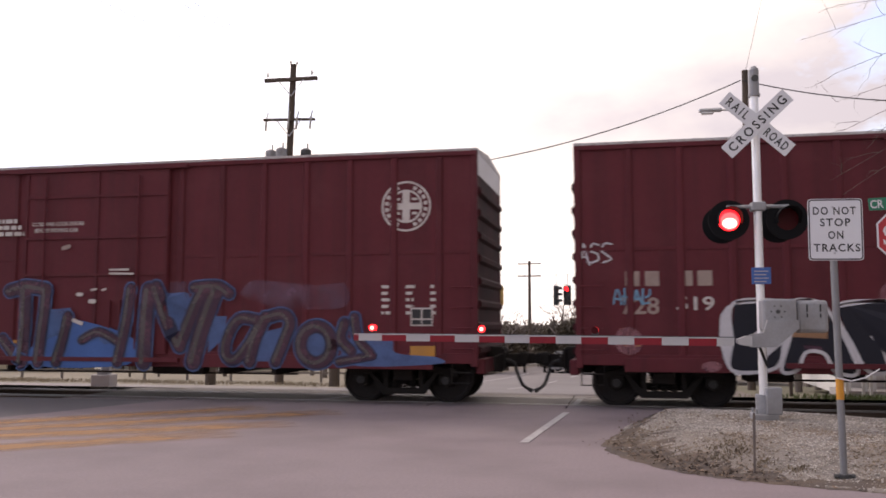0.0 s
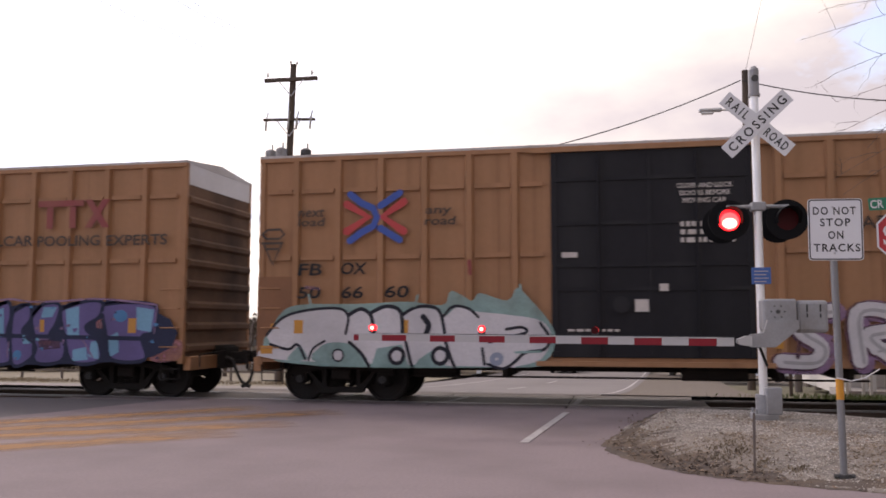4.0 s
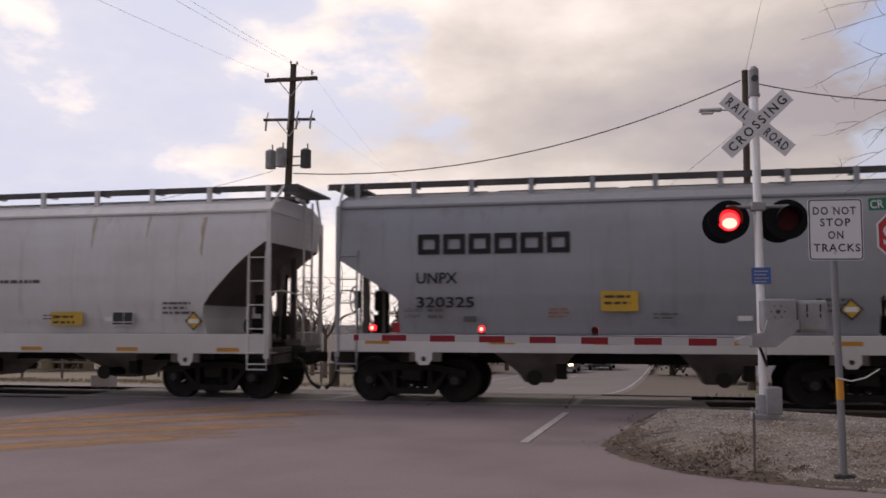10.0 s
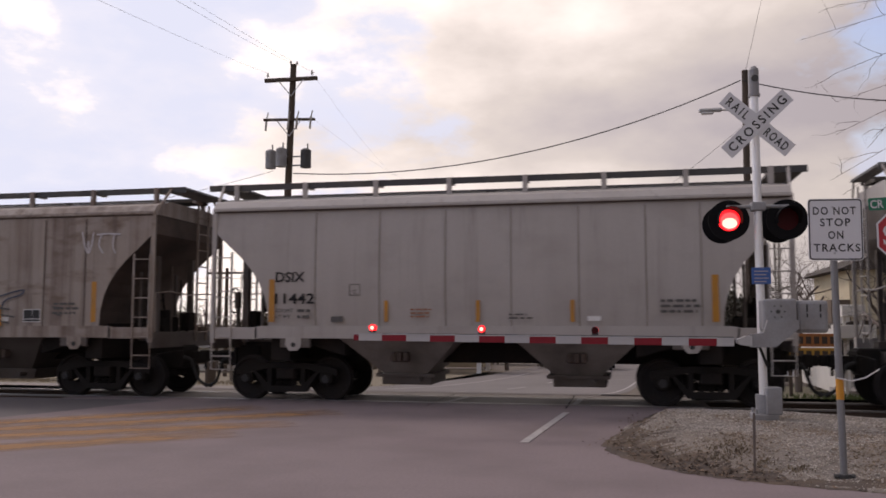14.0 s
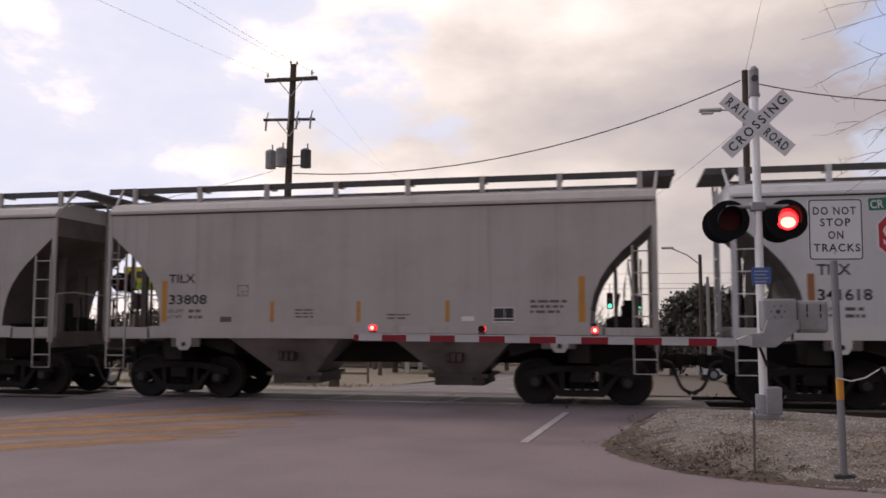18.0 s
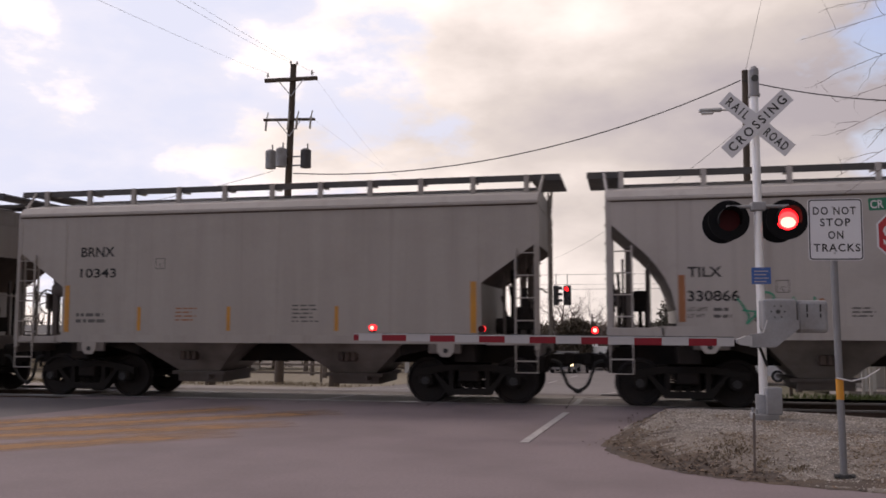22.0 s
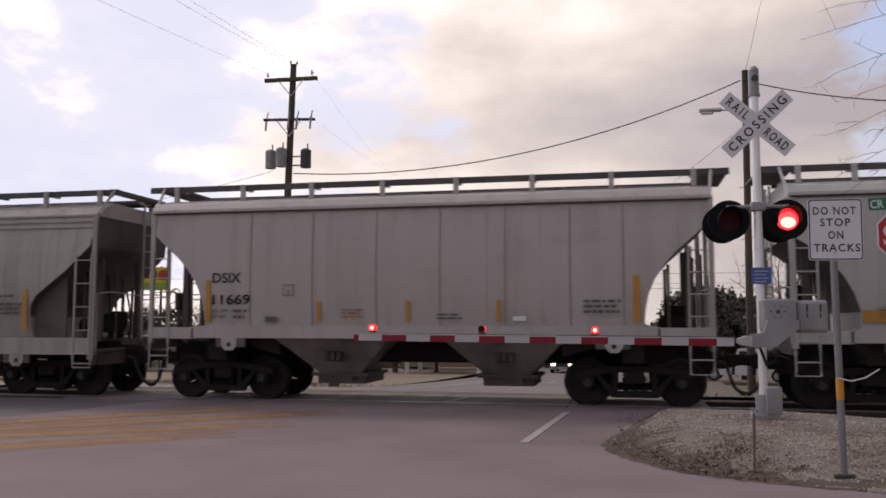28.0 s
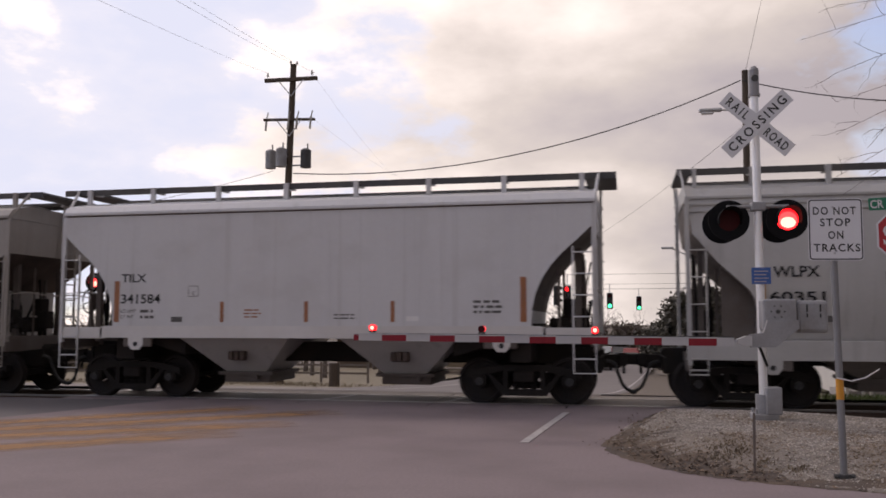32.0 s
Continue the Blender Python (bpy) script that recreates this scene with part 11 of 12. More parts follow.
def power_pole():
    g = height(0, 35.7)
    p = thing("utility_pole", pose(-14.75, 35.7, g), "weathered wooden power pole with two crossarms and three transformers", "utility pole", "utility poles")
    lean = (0.45, 0.0)
    top = 13.25 - g

    def at(h):
        return (lean[0] * (h / top) - 0.15, 0.0)
    bm = bmesh.new()
    path(bm, [(at(h)[0], 0, h) for h in spread(0, top, 10)], [0.19 - 0.006 * i for i in range(10)], 12)
    part("pole", bm, WOOD, p, smooth=True)
    for z, w, t in ((12.50 - g, 1.2, 0.085), (10.67 - g, 1.17, 0.055)):
        bm = bmesh.new()
        cx = at(z)[0]
        box(bm, -w, w, -0.06, 0.06, -t, t, 0.01)
        part("crossarm", bm, WOOD, p, at=pose(cx, -0.22, z, 0, -2.0 if t > 0.06 else 0, 8))
        bm = bmesh.new()
        for s in (-1, 1):
            rod(bm, (cx + s * w * 0.5, -0.24, z - 0.02), (cx, -0.2, z - 0.75), 0.022, 6)
        part("arm_brace", bm, GALV, p)
    for x in (-1.05, 1.05):
        insulator(p, at(12)[0] + x, -0.25, 12.58 - g, 0.3)
    insulator(p, at(top)[0] - 0.1, -0.1, top - 0.05)
    insulator(p, at(top)[0] + 0.2, -0.1, top - 0.1)
    for x in (-1.1, -0.05, 0.35, 1.0):
        bm = bmesh.new()
        zz = 10.7 - g
        cx = at(zz)[0] + x
        rod(bm, (cx, -0.28, zz - 0.5), (cx + 0.05, -0.28, zz + 0.05), 0.05, 8)
        rod(bm, (cx + 0.05, -0.28, zz + 0.05), (cx + 0.12, -0.28, zz + 0.32), 0.028, 8)
        part("fuse_cutout", bm, CREAM_INS, p, "porcelain fuse cutout")
    for x, y, m in ((-0.85, -0.1, SILVER), (-0.2, -0.45, SILVER), (0.78, 0.0, DARK_GREY)):
        z = 8.93 - g
        cx = at(z)[0] + x
        bm = bmesh.new()
        rod(bm, (cx, y, z - 0.42), (cx, y, z + 0.36), 0.235, 20)
        rod(bm, (cx, y, z + 0.36), (cx, y, z + 0.44), 0.235, 20, 0.12)
        rod(bm, (cx + 0.08, y, z + 0.42), (cx + 0.08, y, z + 0.66), 0.035, 8)
        for k in range(3):
            rod(bm, (cx - 0.1 + 0.1 * k, y - 0.26, z + 0.2), (cx - 0.1 + 0.1 * k, y - 0.2, z + 0.2), 0.03, 8)
        t = part("transformer", bm, m, p, "grey cylindrical transformer tank" if m is SILVER else "dark cylindrical transformer tank", smooth=True)
        bm = bmesh.new()
        rod(bm, (cx, y, z + 0.1), (at(z)[0], 0, z + 0.1), 0.04, 8)
        rod(bm, (cx, y, z - 0.3), (at(z)[0], 0, z - 0.3), 0.04, 8)
        part("bracket", bm, GALV, t)


power_pole()


def lamp_pole():
    g = height(0, 37.9)
    p = thing("utility_pole", pose(5.1, 37.9, g), "dark wooden pole with a silver street light arm", "utility pole", "utility poles")
    bm = bmesh.new()
    path(bm, [(0.1 * h / 12, 0, h) for h in spread(0, 12.4 - g, 8)], [0.17 - 0.006 * i for i in range(8)], 12)
    part("pole", bm, WOOD, p, smooth=True)
    bm = bmesh.new()
    z = 10.65 - g
    path(bm, [(0.1, -0.1, z - 0.15), (-0.4, -0.2, z - 0.02), (-1.0, -0.3, z + 0.02)], 0.035, 8)
    a = part("lamp_arm", bm, GALV, p, smooth=True)
    bm = bmesh.new()
    box(bm, -1.85, -0.9, -0.48, -0.18, z - 0.06, z + 0.08, 0.05)
    h = part("lamp_head", bm, GALV, p, "silver cobra street light head")
    bm = bmesh.new()
    box(bm, -1.75, -1.25, -0.44, -0.22, z - 0.16, z - 0.06, 0.04)
    part("lamp_glass", bm, WHITE, h)
    bm = bmesh.new()
    for k in range(6):
        rod(bm, (-0.25, 0, 3 + k * 1.1), (0.3, 0, 3.1 + k * 1.1), 0.02, 6)
    part("step_bolt", bm, GALV, p)


lamp_pole()


def plain_pole(x, y, tall, label, arms=0, r=0.13, light=False, mat_=None):
    g = height(x, y)
    p = thing("utility_pole", pose(x, y, g), label, "utility pole", "utility poles")
    bm = bmesh.new()
    rod(bm, (0, 0, 0), (0, 0, tall), r, 12, r * 0.7)
    part("pole", bm, mat_ or WOOD, p, smooth=True)
    for k in range(arms):
        bm = bmesh.new()
        z = tall - 0.3 - k * 1.3
        box(bm, -1.25, 1.25, -0.07, 0.07, z - 0.06, z + 0.06)
        part("crossarm", bm, WOOD, p)
        for q in (-1.1, -0.5, 0.5, 1.1):
            insulator(p, q, 0, z + 0.05)
    if light:
        bm = bmesh.new()
        path(bm, [(0, 0, tall - 0.6), (-0.7, -0.2, tall - 0.05), (-1.6, -0.4, tall + 0.35)], 0.04, 8)
        box(bm, -2.2, -1.5, -0.55, -0.3, tall + 0.32, tall + 0.45, 0.03)
        part("lamp_arm", bm, GALV, p)
    return p


plain_pole(4.35, 52.0, 7.3, "dark wooden pole with a curved street light arm", 0, 0.14, True)
plain_pole(4.75, 52.1, 6.0, "short grey pole beside the trees", 0, 0.12, False, CONCRETE)
plain_pole(-9.75, 90.0, 10.6, "far wooden pole with two crossarms", 2, 0.2)
plain_pole(-13.6, 62.0, 7.6, "wooden pole with a lamp near the service station", 1, 0.14, True)
plain_pole(9.6, 66.15, 7.4, "wooden pole that ends the far span wire", 0, 0.13)
plain_pole(-23.5, 48.0, 6.5, "wooden pole behind the side street", 1, 0.13)


def wire(a, b, sag, r, label, n=24):
    bm = bmesh.new()
    a, b = Vector(a), Vector(b)
    pts = [a.lerp(b, i / n) - Vector((0, 0, sag * 4 * (i / n) * (1 - i / n))) for i in range(n + 1)]
    path(bm, pts, r, 5)
    solid("overhead_wire", bm, CABLE, label, "wire", "overhead wires")


wire((-14.4, 35.75, 8.28), (5.02, 37.8, 11.95), 1.22, 0.025, "thick black cable slung between the poles")
wire((5.1, 37.8, 11.95), (14.5, 33.5, 9.6), 0.5, 0.025, "thick black cable running off to the side")
wire((5.15, 37.8, 12.0), (7.2, 34.0, 22.0), 0.1, 0.008, "thin wire rising from the pole")
wire((-15.6, 35.5, 12.85), (-11.3, 16.0, 8.70), 0.05, 0.0035, "thin power line from the crossarm")
wire((-14.55, 35.6, 13.3), (-9.35, 16.0, 8.52), 0.05, 0.0035, "thin power line from the pole top")
wire((-13.35, 35.5, 12.72), (-8.95, 16.0, 8.45), 0.05, 0.0035, "thin power line from the crossarm")
wire((-13.47, 35.47, 12.75), (-16.2, 60.0, 12.2), 0.3, 0.0035, "thin power line running away")
wire((-13.47, 35.42, 10.72), (-14.6, 60.0, 11.6), 0.3, 0.003, "thin power line running away")
wire((-15.3, 35.6, 8.4), (-40, 40.0, 7.0), 0.8, 0.01, "service wire running off behind the field")
wire((5.1, 37.9, 10.0), (-9.75, 90.0, 7.5), 1.0, 0.008, "wire to the far pole")
for y, z in ((45.42, 4.14), (57.07, 4.14), (66.07, 4.17)):
    wire((-30, y, z), (14, y, z), 0.0, 0.009 if y < 60 else 0.014, "span wire that carries the traffic lights", 2)


AMBER_CASE = mat("faded_amber_casing", (0.42, 0.27, 0.08), 0.55, vary=0.12, size=6)


def traffic_light(x, y, z, lit, turn, label, case=BLACK):
    t = thing("traffic_light", pose(x, y, z, 0, 0, turn), label, "traffic light", "traffic lights")
    bm = bmesh.new()
    box(bm, -0.19, 0.19, -0.02, 0.16, -0.52, 0.52, 0.03)
    b = part("housing", bm, case, t, "black signal housing" if case is BLACK else "amber signal housing")
    bm = bmesh.new()
    rod(bm, (0, 0.07, 0.5), (0, 0.07, 1.14), 0.025, 8)
    part("hanger", bm, GALV, t)
    for k, c in enumerate(("red", "amber", "green")):
        zc = 0.33 - 0.33 * k
        bm = bmesh.new()
        disc(bm, (0, zc), 0.12, -0.035, -0.02, 16)
        m = {"red": LAMP_ON, "green": LAMP_GREEN}.get(c) if c == lit else LAMP_OFF if c == "red" else DARK_GREY
        part("lens", bm, m, t, c + " lens, lit" if c == lit else c + " lens, dark")
        bm = bmesh.new()
        pts = [(0.14 * math.cos(radians(a)), zc + 0.14 * math.sin(radians(a))) for a in range(0, 181, 15)]
        for (ax, az), (bx, bz) in zip(pts, pts[1:]):
            bm.faces.new([bm.verts.new(v) for v in ((ax, -0.03, az), (bx, -0.03, bz), (bx, -0.22, bz), (ax, -0.22, az))])
        part("visor", bm, BLACK, t)
    return t


traffic_light(-2.95, 45.35, 3.05, "red", -14, "black traffic light showing red on the span wire")
traffic_light(-0.95, 57.0, 3.05, "green", -4, "black traffic light showing green")
traffic_light(1.05, 66.0, 3.08, "green", 4, "black traffic light showing green farther down the road")
traffic_light(-6.49, 45.49, 3.05, "", 168, "amber-backed traffic light turned away on the span wire", AMBER_CASE)
traffic_light(-3.45, 45.40, 3.05, "", 75, "amber-sided traffic light seen from its edge")


# ---- trees ----
def limb(bm, p, d, length, r, depth, rnd, tips, droop=0.0, seg=6, kids=(2, 4), wander=0.25):
    pts, rad = [p], [r]
    n = 5
    for i in range(n):
        d = (d + Vector((rnd.gauss(0, wander), rnd.gauss(0, wander), rnd.gauss(0, wander * 0.6) - droop))).normalized()
        p = p + d * length / n
        pts.append(p)
        rad.append(r * (1 - 0.55 * (i + 1) / n))
    path(bm, pts, rad, seg)
    if depth == 0:
        tips.append((pts[-1], d))
        return
    for _ in range(rnd.randint(*kids)):
        i = rnd.randint(2, n)
        nd = (d + Vector((rnd.gauss(0, 0.7), rnd.gauss(0, 0.7), rnd.gauss(0.12, 0.45)))).normalized()
        limb(bm, pts[i], nd, length * rnd.uniform(0.5, 0.75), rad[i] * 0.65, depth - 1, rnd, tips, droop, max(3, seg - 1), kids, wander)


def bare_tree(x, y, tall, seed, label, r=0.16, depth=4, droop=0.0, lean=(0, 0), z=None, kids=(2, 4)):
    rnd = random.Random(seed)
    t = thing("bare_tree", pose(x, y, height(x, y) if z is None else z), label, "tree", "trees")
    bm = bmesh.new()
    top = Vector((lean[0], lean[1], tall * 0.33))
    path(bm, [(0, 0, -0.1), tuple(top * 0.5 + Vector((rnd.gauss(0, 0.05), 0, 0))), tuple(top)], [r * 1.25, r, r * 0.85], 9)
    part("trunk", bm, BARK, t, smooth=True)
    bm, tips = bmesh.new(), []
    for k in range(5):
        a = k * math.tau / 5 + rnd.uniform(-0.4, 0.4)
        limb(bm, top * rnd.uniform(0.8, 1.0), Vector((math.cos(a) * 0.6, math.sin(a) * 0.6, 0.9)).normalized(), tall * 0.34, r * 0.6, depth - 1, rnd, tips, droop, 6, kids)
    part("bare_crown", bm, TWIG, t, "fine bare branches")
    return t


for i, (x, y, h) in enumerate(((-9.5, 70, 7.0), (-7.2, 76, 6.5), (-11.5, 72, 6.0), (-5.0, 84, 7.0), (-2.6, 92, 7.5), (0.5, 100, 7.0), (-14, 80, 7.5), (-19.5, 66, 7.0), (-23, 60, 6.5), (-26.5, 58, 6.5), (-30, 56, 7.0), (-34, 58, 7), (-38, 55, 7),
                             (8.5, 44, 7.5), (10.5, 41, 7.6), (12.5, 46, 8.0), (15, 43, 7.5), (9.6, 52, 8.5), (7.6, 27.6, 5.6), (9.3, 28.2, 6.2), (6.6, 36, 7.0), (8.0, 39.5, 7.5), (11.4, 38.5, 7.5), (-17.2, 48, 8.2), (-19.5, 52, 8.0), (-15.6, 54, 7.2), (-5.2, 72, 8.0), (-3.0, 76, 8.0))):
    bare_tree(x, y, h, 100 + i, "bare winter tree with fine grey twigs", 0.12 if y < 60 else 0.15, 5 if -20 < x < 12 else 4)


for i, (x, y, h) in enumerate(((-44.5, 58, 6.4), (-42.2, 56, 6.0), (-40.2, 59, 6.2), (-36.0, 57, 6.0), (-33.2, 58, 6.6), (-31.2, 60, 6.6), (-28.6, 57, 7.0))):
    bare_tree(x, y, h, 160 + i, "bare dark tree behind the field", 0.14, 5)


def evergreen(x, y, w, tall, seed, label, material, n=1700, leaf=0.14):
    """A dense bush or tree: trunk, limbs and a crown of many small leaf clumps with gaps."""
    rnd = random.Random(seed)
    g = height(x, y)
    t = thing("evergreen_tree", pose(x, y, g), label, "tree", "trees")
    bm, tips = bmesh.new(), []
    path(bm, [(0, 0, -0.1), (0.05, 0, tall * 0.25), (0.0, 0.05, tall * 0.45)], [0.22, 0.18, 0.12], 8)
    for k in range(6):
        a = k * math.tau / 6
        limb(bm, Vector((0, 0, tall * rnd.uniform(0.2, 0.45))), Vector((math.cos(a), math.sin(a), 0.7)).normalized(), w * 0.55, 0.07, 1, rnd, tips)
    part("trunk", bm, BARK, t)
    vs, fs = [], []
    lobes = [(rnd.uniform(-w * 0.6, w * 0.6), rnd.uniform(-w * 0.4, w * 0.4), tall * rnd.uniform(0.22, 0.82), rnd.uniform(0.22, 0.42) * w) for _ in range(14)]
    for _ in range(n):
        cx, cy, cz, r = rnd.choice(lobes)
        v = Vector((rnd.gauss(0, 1), rnd.gauss(0, 1), rnd.gauss(0, 1))).normalized() * r * rnd.uniform(0.55, 1.05)
        c = Vector((cx, cy, cz)) + v
        c.z = min(max(0.15, c.z), tall * rnd.uniform(0.9, 1.02))
        u = Vector((rnd.gauss(0, 1), rnd.gauss(0, 1), rnd.gauss(0, 1))).normalized()
        q = u.orthogonal().normalized()
        for s in range(3):
            o = c + Vector((rnd.gauss(0, leaf), rnd.gauss(0, leaf), rnd.gauss(0, leaf)))
            k = len(vs)
            vs += [tuple(o - u * leaf), tuple(o + q * leaf * 0.5), tuple(o + u * leaf), tuple(o - q * leaf * 0.5)]
            fs.append((k, k + 1, k + 2, k + 3))
            u, q = q, u.cross(q)
    me = bpy.data.meshes.new("crown")
    me.from_pydata(vs, [], fs)
    me.materials.append(material)
    share("crown", me, t, Matrix(), "ragged crown of small dark leaves")


evergreen(3.1, 61.0, 2.6, 5.3, 31, "dark dense evergreen thicket beside the road", LEAF, 4200, 0.17)
evergreen(4.9, 56.0, 2.5, 6.2, 41, "tall dark rounded evergreen beside the road", LEAF, 4600, 0.17)
evergreen(7.3, 57.0, 3.0, 5.9, 32, "dark dense evergreen thicket beside the road", LEAF, 4200, 0.17)
evergreen(9.5, 55.0, 3.0, 5.0, 33, "dark evergreen thicket behind the pole", LEAF, 2000)
evergreen(-16.2, 60.0, 1.9, 5.2, 34, "dark rounded evergreen tree", LEAF, 1500)
evergreen(-4.0, 71.0, 1.7, 4.5, 51, "dusky rounded bush beside the far road", LEAF_DRY, 2600, 0.15)
evergreen(-6.6, 74.0, 1.6, 3.6, 52, "dusky low bush beside the far road", LEAF_DRY, 2000, 0.15)
evergreen(-6.0, 96.0, 4.5, 4.2, 35, "far dusky scrub beside the road", LEAF_DRY, 1300, 0.25)
evergreen(-1.2, 104.0, 4.0, 4.0, 36, "far dusky scrub beside the road", LEAF_DRY, 1300, 0.25)
evergreen(-12.0, 92.0, 4.0, 4.0, 37, "far dusky scrub beside the road", LEAF_DRY, 1200, 0.25)
evergreen(12.5, 50.0, 3.0, 4.5, 38, "dusky thicket behind the building", LEAF_DRY, 1500)
evergreen(-37, 62, 4.0, 4.5, 39, "dusky thicket behind the field", LEAF_DRY, 1300, 0.22)
evergreen(-28, 66, 4.0, 4.2, 40, "dusky thicket behind the field", LEAF_DRY, 1300, 0.22)


for i, (x, y) in enumerate(((-43.5, 54.5), (-41.0, 55.5), (-38.8, 54.0), (-34.5, 56.0))):
    evergreen(x, y, 1.7, 2.3, 41 + i, "low dusky shrub at the edge of the field", LEAF_DRY, 500, 0.16)


def near_tree():
    """A bare tree beside the road; only its drooping twigs come into view."""
    rnd = random.Random(77)
    t = thing("bare_tree", pose(6.3, 12.8, 0.0), "bare tree with long drooping twigs beside the road", "tree", "trees")
    bm = bmesh.new()
    path(bm, [(0, 0, -0.25), (0.05, 0, 1.5), (-0.1, 0.1, 3.2)], [0.2, 0.16, 0.13], 10)
    part("trunk", bm, BARK, t, smooth=True)
    bm, tips = bmesh.new(), []
    for k in range(6):
        a = k * math.tau / 6 + 0.3
        limb(bm, Vector((-0.1, 0.1, 3.1)), Vector((math.cos(a) * 0.7, math.sin(a) * 0.7, 0.8)).normalized(), 1.9, 0.08, 2, rnd, tips, 0.0, 6, (2, 3), 0.2)
    part("bare_crown", bm, BARK, t)
    for i, (z0, x1, z1, y) in enumerate(((5.6, -3.4, 5.05, -0.4), (5.9, -3.2, 6.1, -0.2), (5.0, -3.3, 4.3, 0.1), (4.7, -3.45, 3.6, -0.1), (4.4, -3.2, 3.45, 0.3), (6.2, -3.7, 5.75, 0.2), (5.3, -3.0, 4.0, -0.3), (5.1, -3.3, 4.75, 0.0), (6.0, -3.1, 6.3, 0.1))):
        bm, tips = bmesh.new(), []
        pts = bend([(-0.3, y, z0 - 0.4), (-1.2, y, z0 + 0.1), (-2.3, y, (z0 + z1) / 2 + 0.1), (x1, y + 0.1, z1)], 5)
        path(bm, pts, [0.007 - 0.0045 * k / (len(pts) - 1) for k in range(len(pts))], 5)
        for k in range(4):
            p = Vector(pts[rnd.randint(7, len(pts) - 1)])
            limb(bm, p, Vector((-0.8, rnd.gauss(0, 0.3), rnd.gauss(-0.1, 0.5))).normalized(), rnd.uniform(0.15, 0.45), 0.004, 1, rnd, tips, 0.08, 4, (1, 2), 0.25)
        part("twig", bm, TWIG, t, "thin drooping twig with buds")


near_tree()


# ---- vehicles ----
def car(name, x, y, turn, paint_mat, label, tall=1.5, length=4.6, pickup=False, lights=False):
    """A simple road car or pickup, nose along its -y."""
    v = thing(name, pose(x, y, height(x, y) + 0.03, 0, 0, turn), label, "car", "road traffic")
    w = 0.9
    L = length / 2
    bm = bmesh.new()
    hood = tall * 0.62
    prof = [(-L, 0.35), (-L, hood * 0.8), (-L + 0.15, hood), (L, hood), (L, 0.35)]
    prism(bm, prof, -w, w, "x")
    part("body", bm, paint_mat, v)
    bm = bmesh.new()
    if pickup:
        cab = [(-L + 1.2, hood), (-L + 1.9, tall), (0.35, tall), (0.55, hood)]
    else:
        cab = [(-L + 1.1, hood), (-L + 1.9, tall), (L - 0.7, tall), (L - 0.15, hood)]
    prism(bm, cab, -w + 0.1, w - 0.1, "x")
    part("cab", bm, paint_mat, v)
    bm = bmesh.new()
    prism(bm, [(cab[0][0] - 0.01 + 0.08, hood + 0.04), (cab[1][0] - 0.01, tall - 0.08), (cab[1][0] - 0.05, tall - 0.08), (cab[0][0] + 0.03, hood + 0.04)], -w + 0.18, w - 0.18, "x")
    part("windscreen", bm, GLASS_DARK, v)
    for s in (-1, 1):
        bm = bmesh.new()
        prism(bm, [(cab[0][0] + 0.35, hood + 0.04), (cab[1][0] + 0.1, tall - 0.1), (cab[2][0] - 0.1, tall - 0.1), (cab[3][0] - 0.25, hood + 0.04)], s * (w - 0.1), s * (w - 0.085), "x")
        part("side_window", bm, GLASS_DARK, v)
        for q in (-L + 0.85, L - 0.95):
            bm = bmesh.new()
            rod(bm, (s * (w - 0.22), q, 0.34), (s * (w + 0.01), q, 0.34), 0.34, 18)
            wh = part("wheel", bm, TYRE, v)
            bm = bmesh.new()
            rod(bm, (s * w, q, 0.34), (s * (w + 0.02), q, 0.34), 0.2, 14)
            part("rim", bm, SILVER, wh)
        bm = bmesh.new()
        box(bm, s * 0.62 - 0.16, s * 0.62 + 0.16, -L - 0.02, -L + 0.02, hood * 0.62, hood * 0.62 + 0.17, 0.01)
        part("headlight", bm, HEADLIGHT if lights else WHITE, v)
    bm = bmesh.new()
    box(bm, -0.5, 0.5, -L - 0.015, -L + 0.02, 0.45, hood * 0.6)
    part("grille", bm, BLACK, v)
    bm = bmesh.new()
    box(bm, -w, w, -L - 0.06, -L, 0.33, 0.5, 0.02)
    part("bumper", bm, DARK_GREY if paint_mat is not CAR_DARK else SILVER, v)
    return v


car("sedan", -4.3, 64.0, -3, CAR_DARK, "dark saloon waiting on the road, headlights lit", lights=True)
car("pickup_truck", -1.9, 72.0, -3, CAR_SILVER, "silver pickup waiting on the road", 1.85, 5.3, True, True)
car("van", -3.2, 80.0, -3, CAR_WHITE, "white van waiting on the road", 2.2, 5.2, False, False)
car("sedan", 0.6, 90.0, -3, CAR_RED, "red saloon far down the road", lights=True)
car("sedan", -0.6, 100.0, -3, CAR_DARK, "dark saloon far down the road, headlights lit", lights=True)
car("pickup_truck", 2.4, 112.0, -3, CAR_WHITE, "white pickup far down the road", 1.9, 5.4, True, True)
car("pickup_truck", 6.7, 52.0, 78, CAR_WHITE, "white pickup parked on the grass", 1.8, 5.2, True)
car("pickup_truck", -20.5, 80.0, 86, CAR_WHITE, "white work pickup parked far off", 1.7, 5.4, True)
car("sedan", -15.5, 84.0, 95, CAR_DARK, "dark car parked far off", 1.45)
car("sedan", -18.0, 88.0, 90, CAR_SILVER, "silver car parked far off", 1.45)


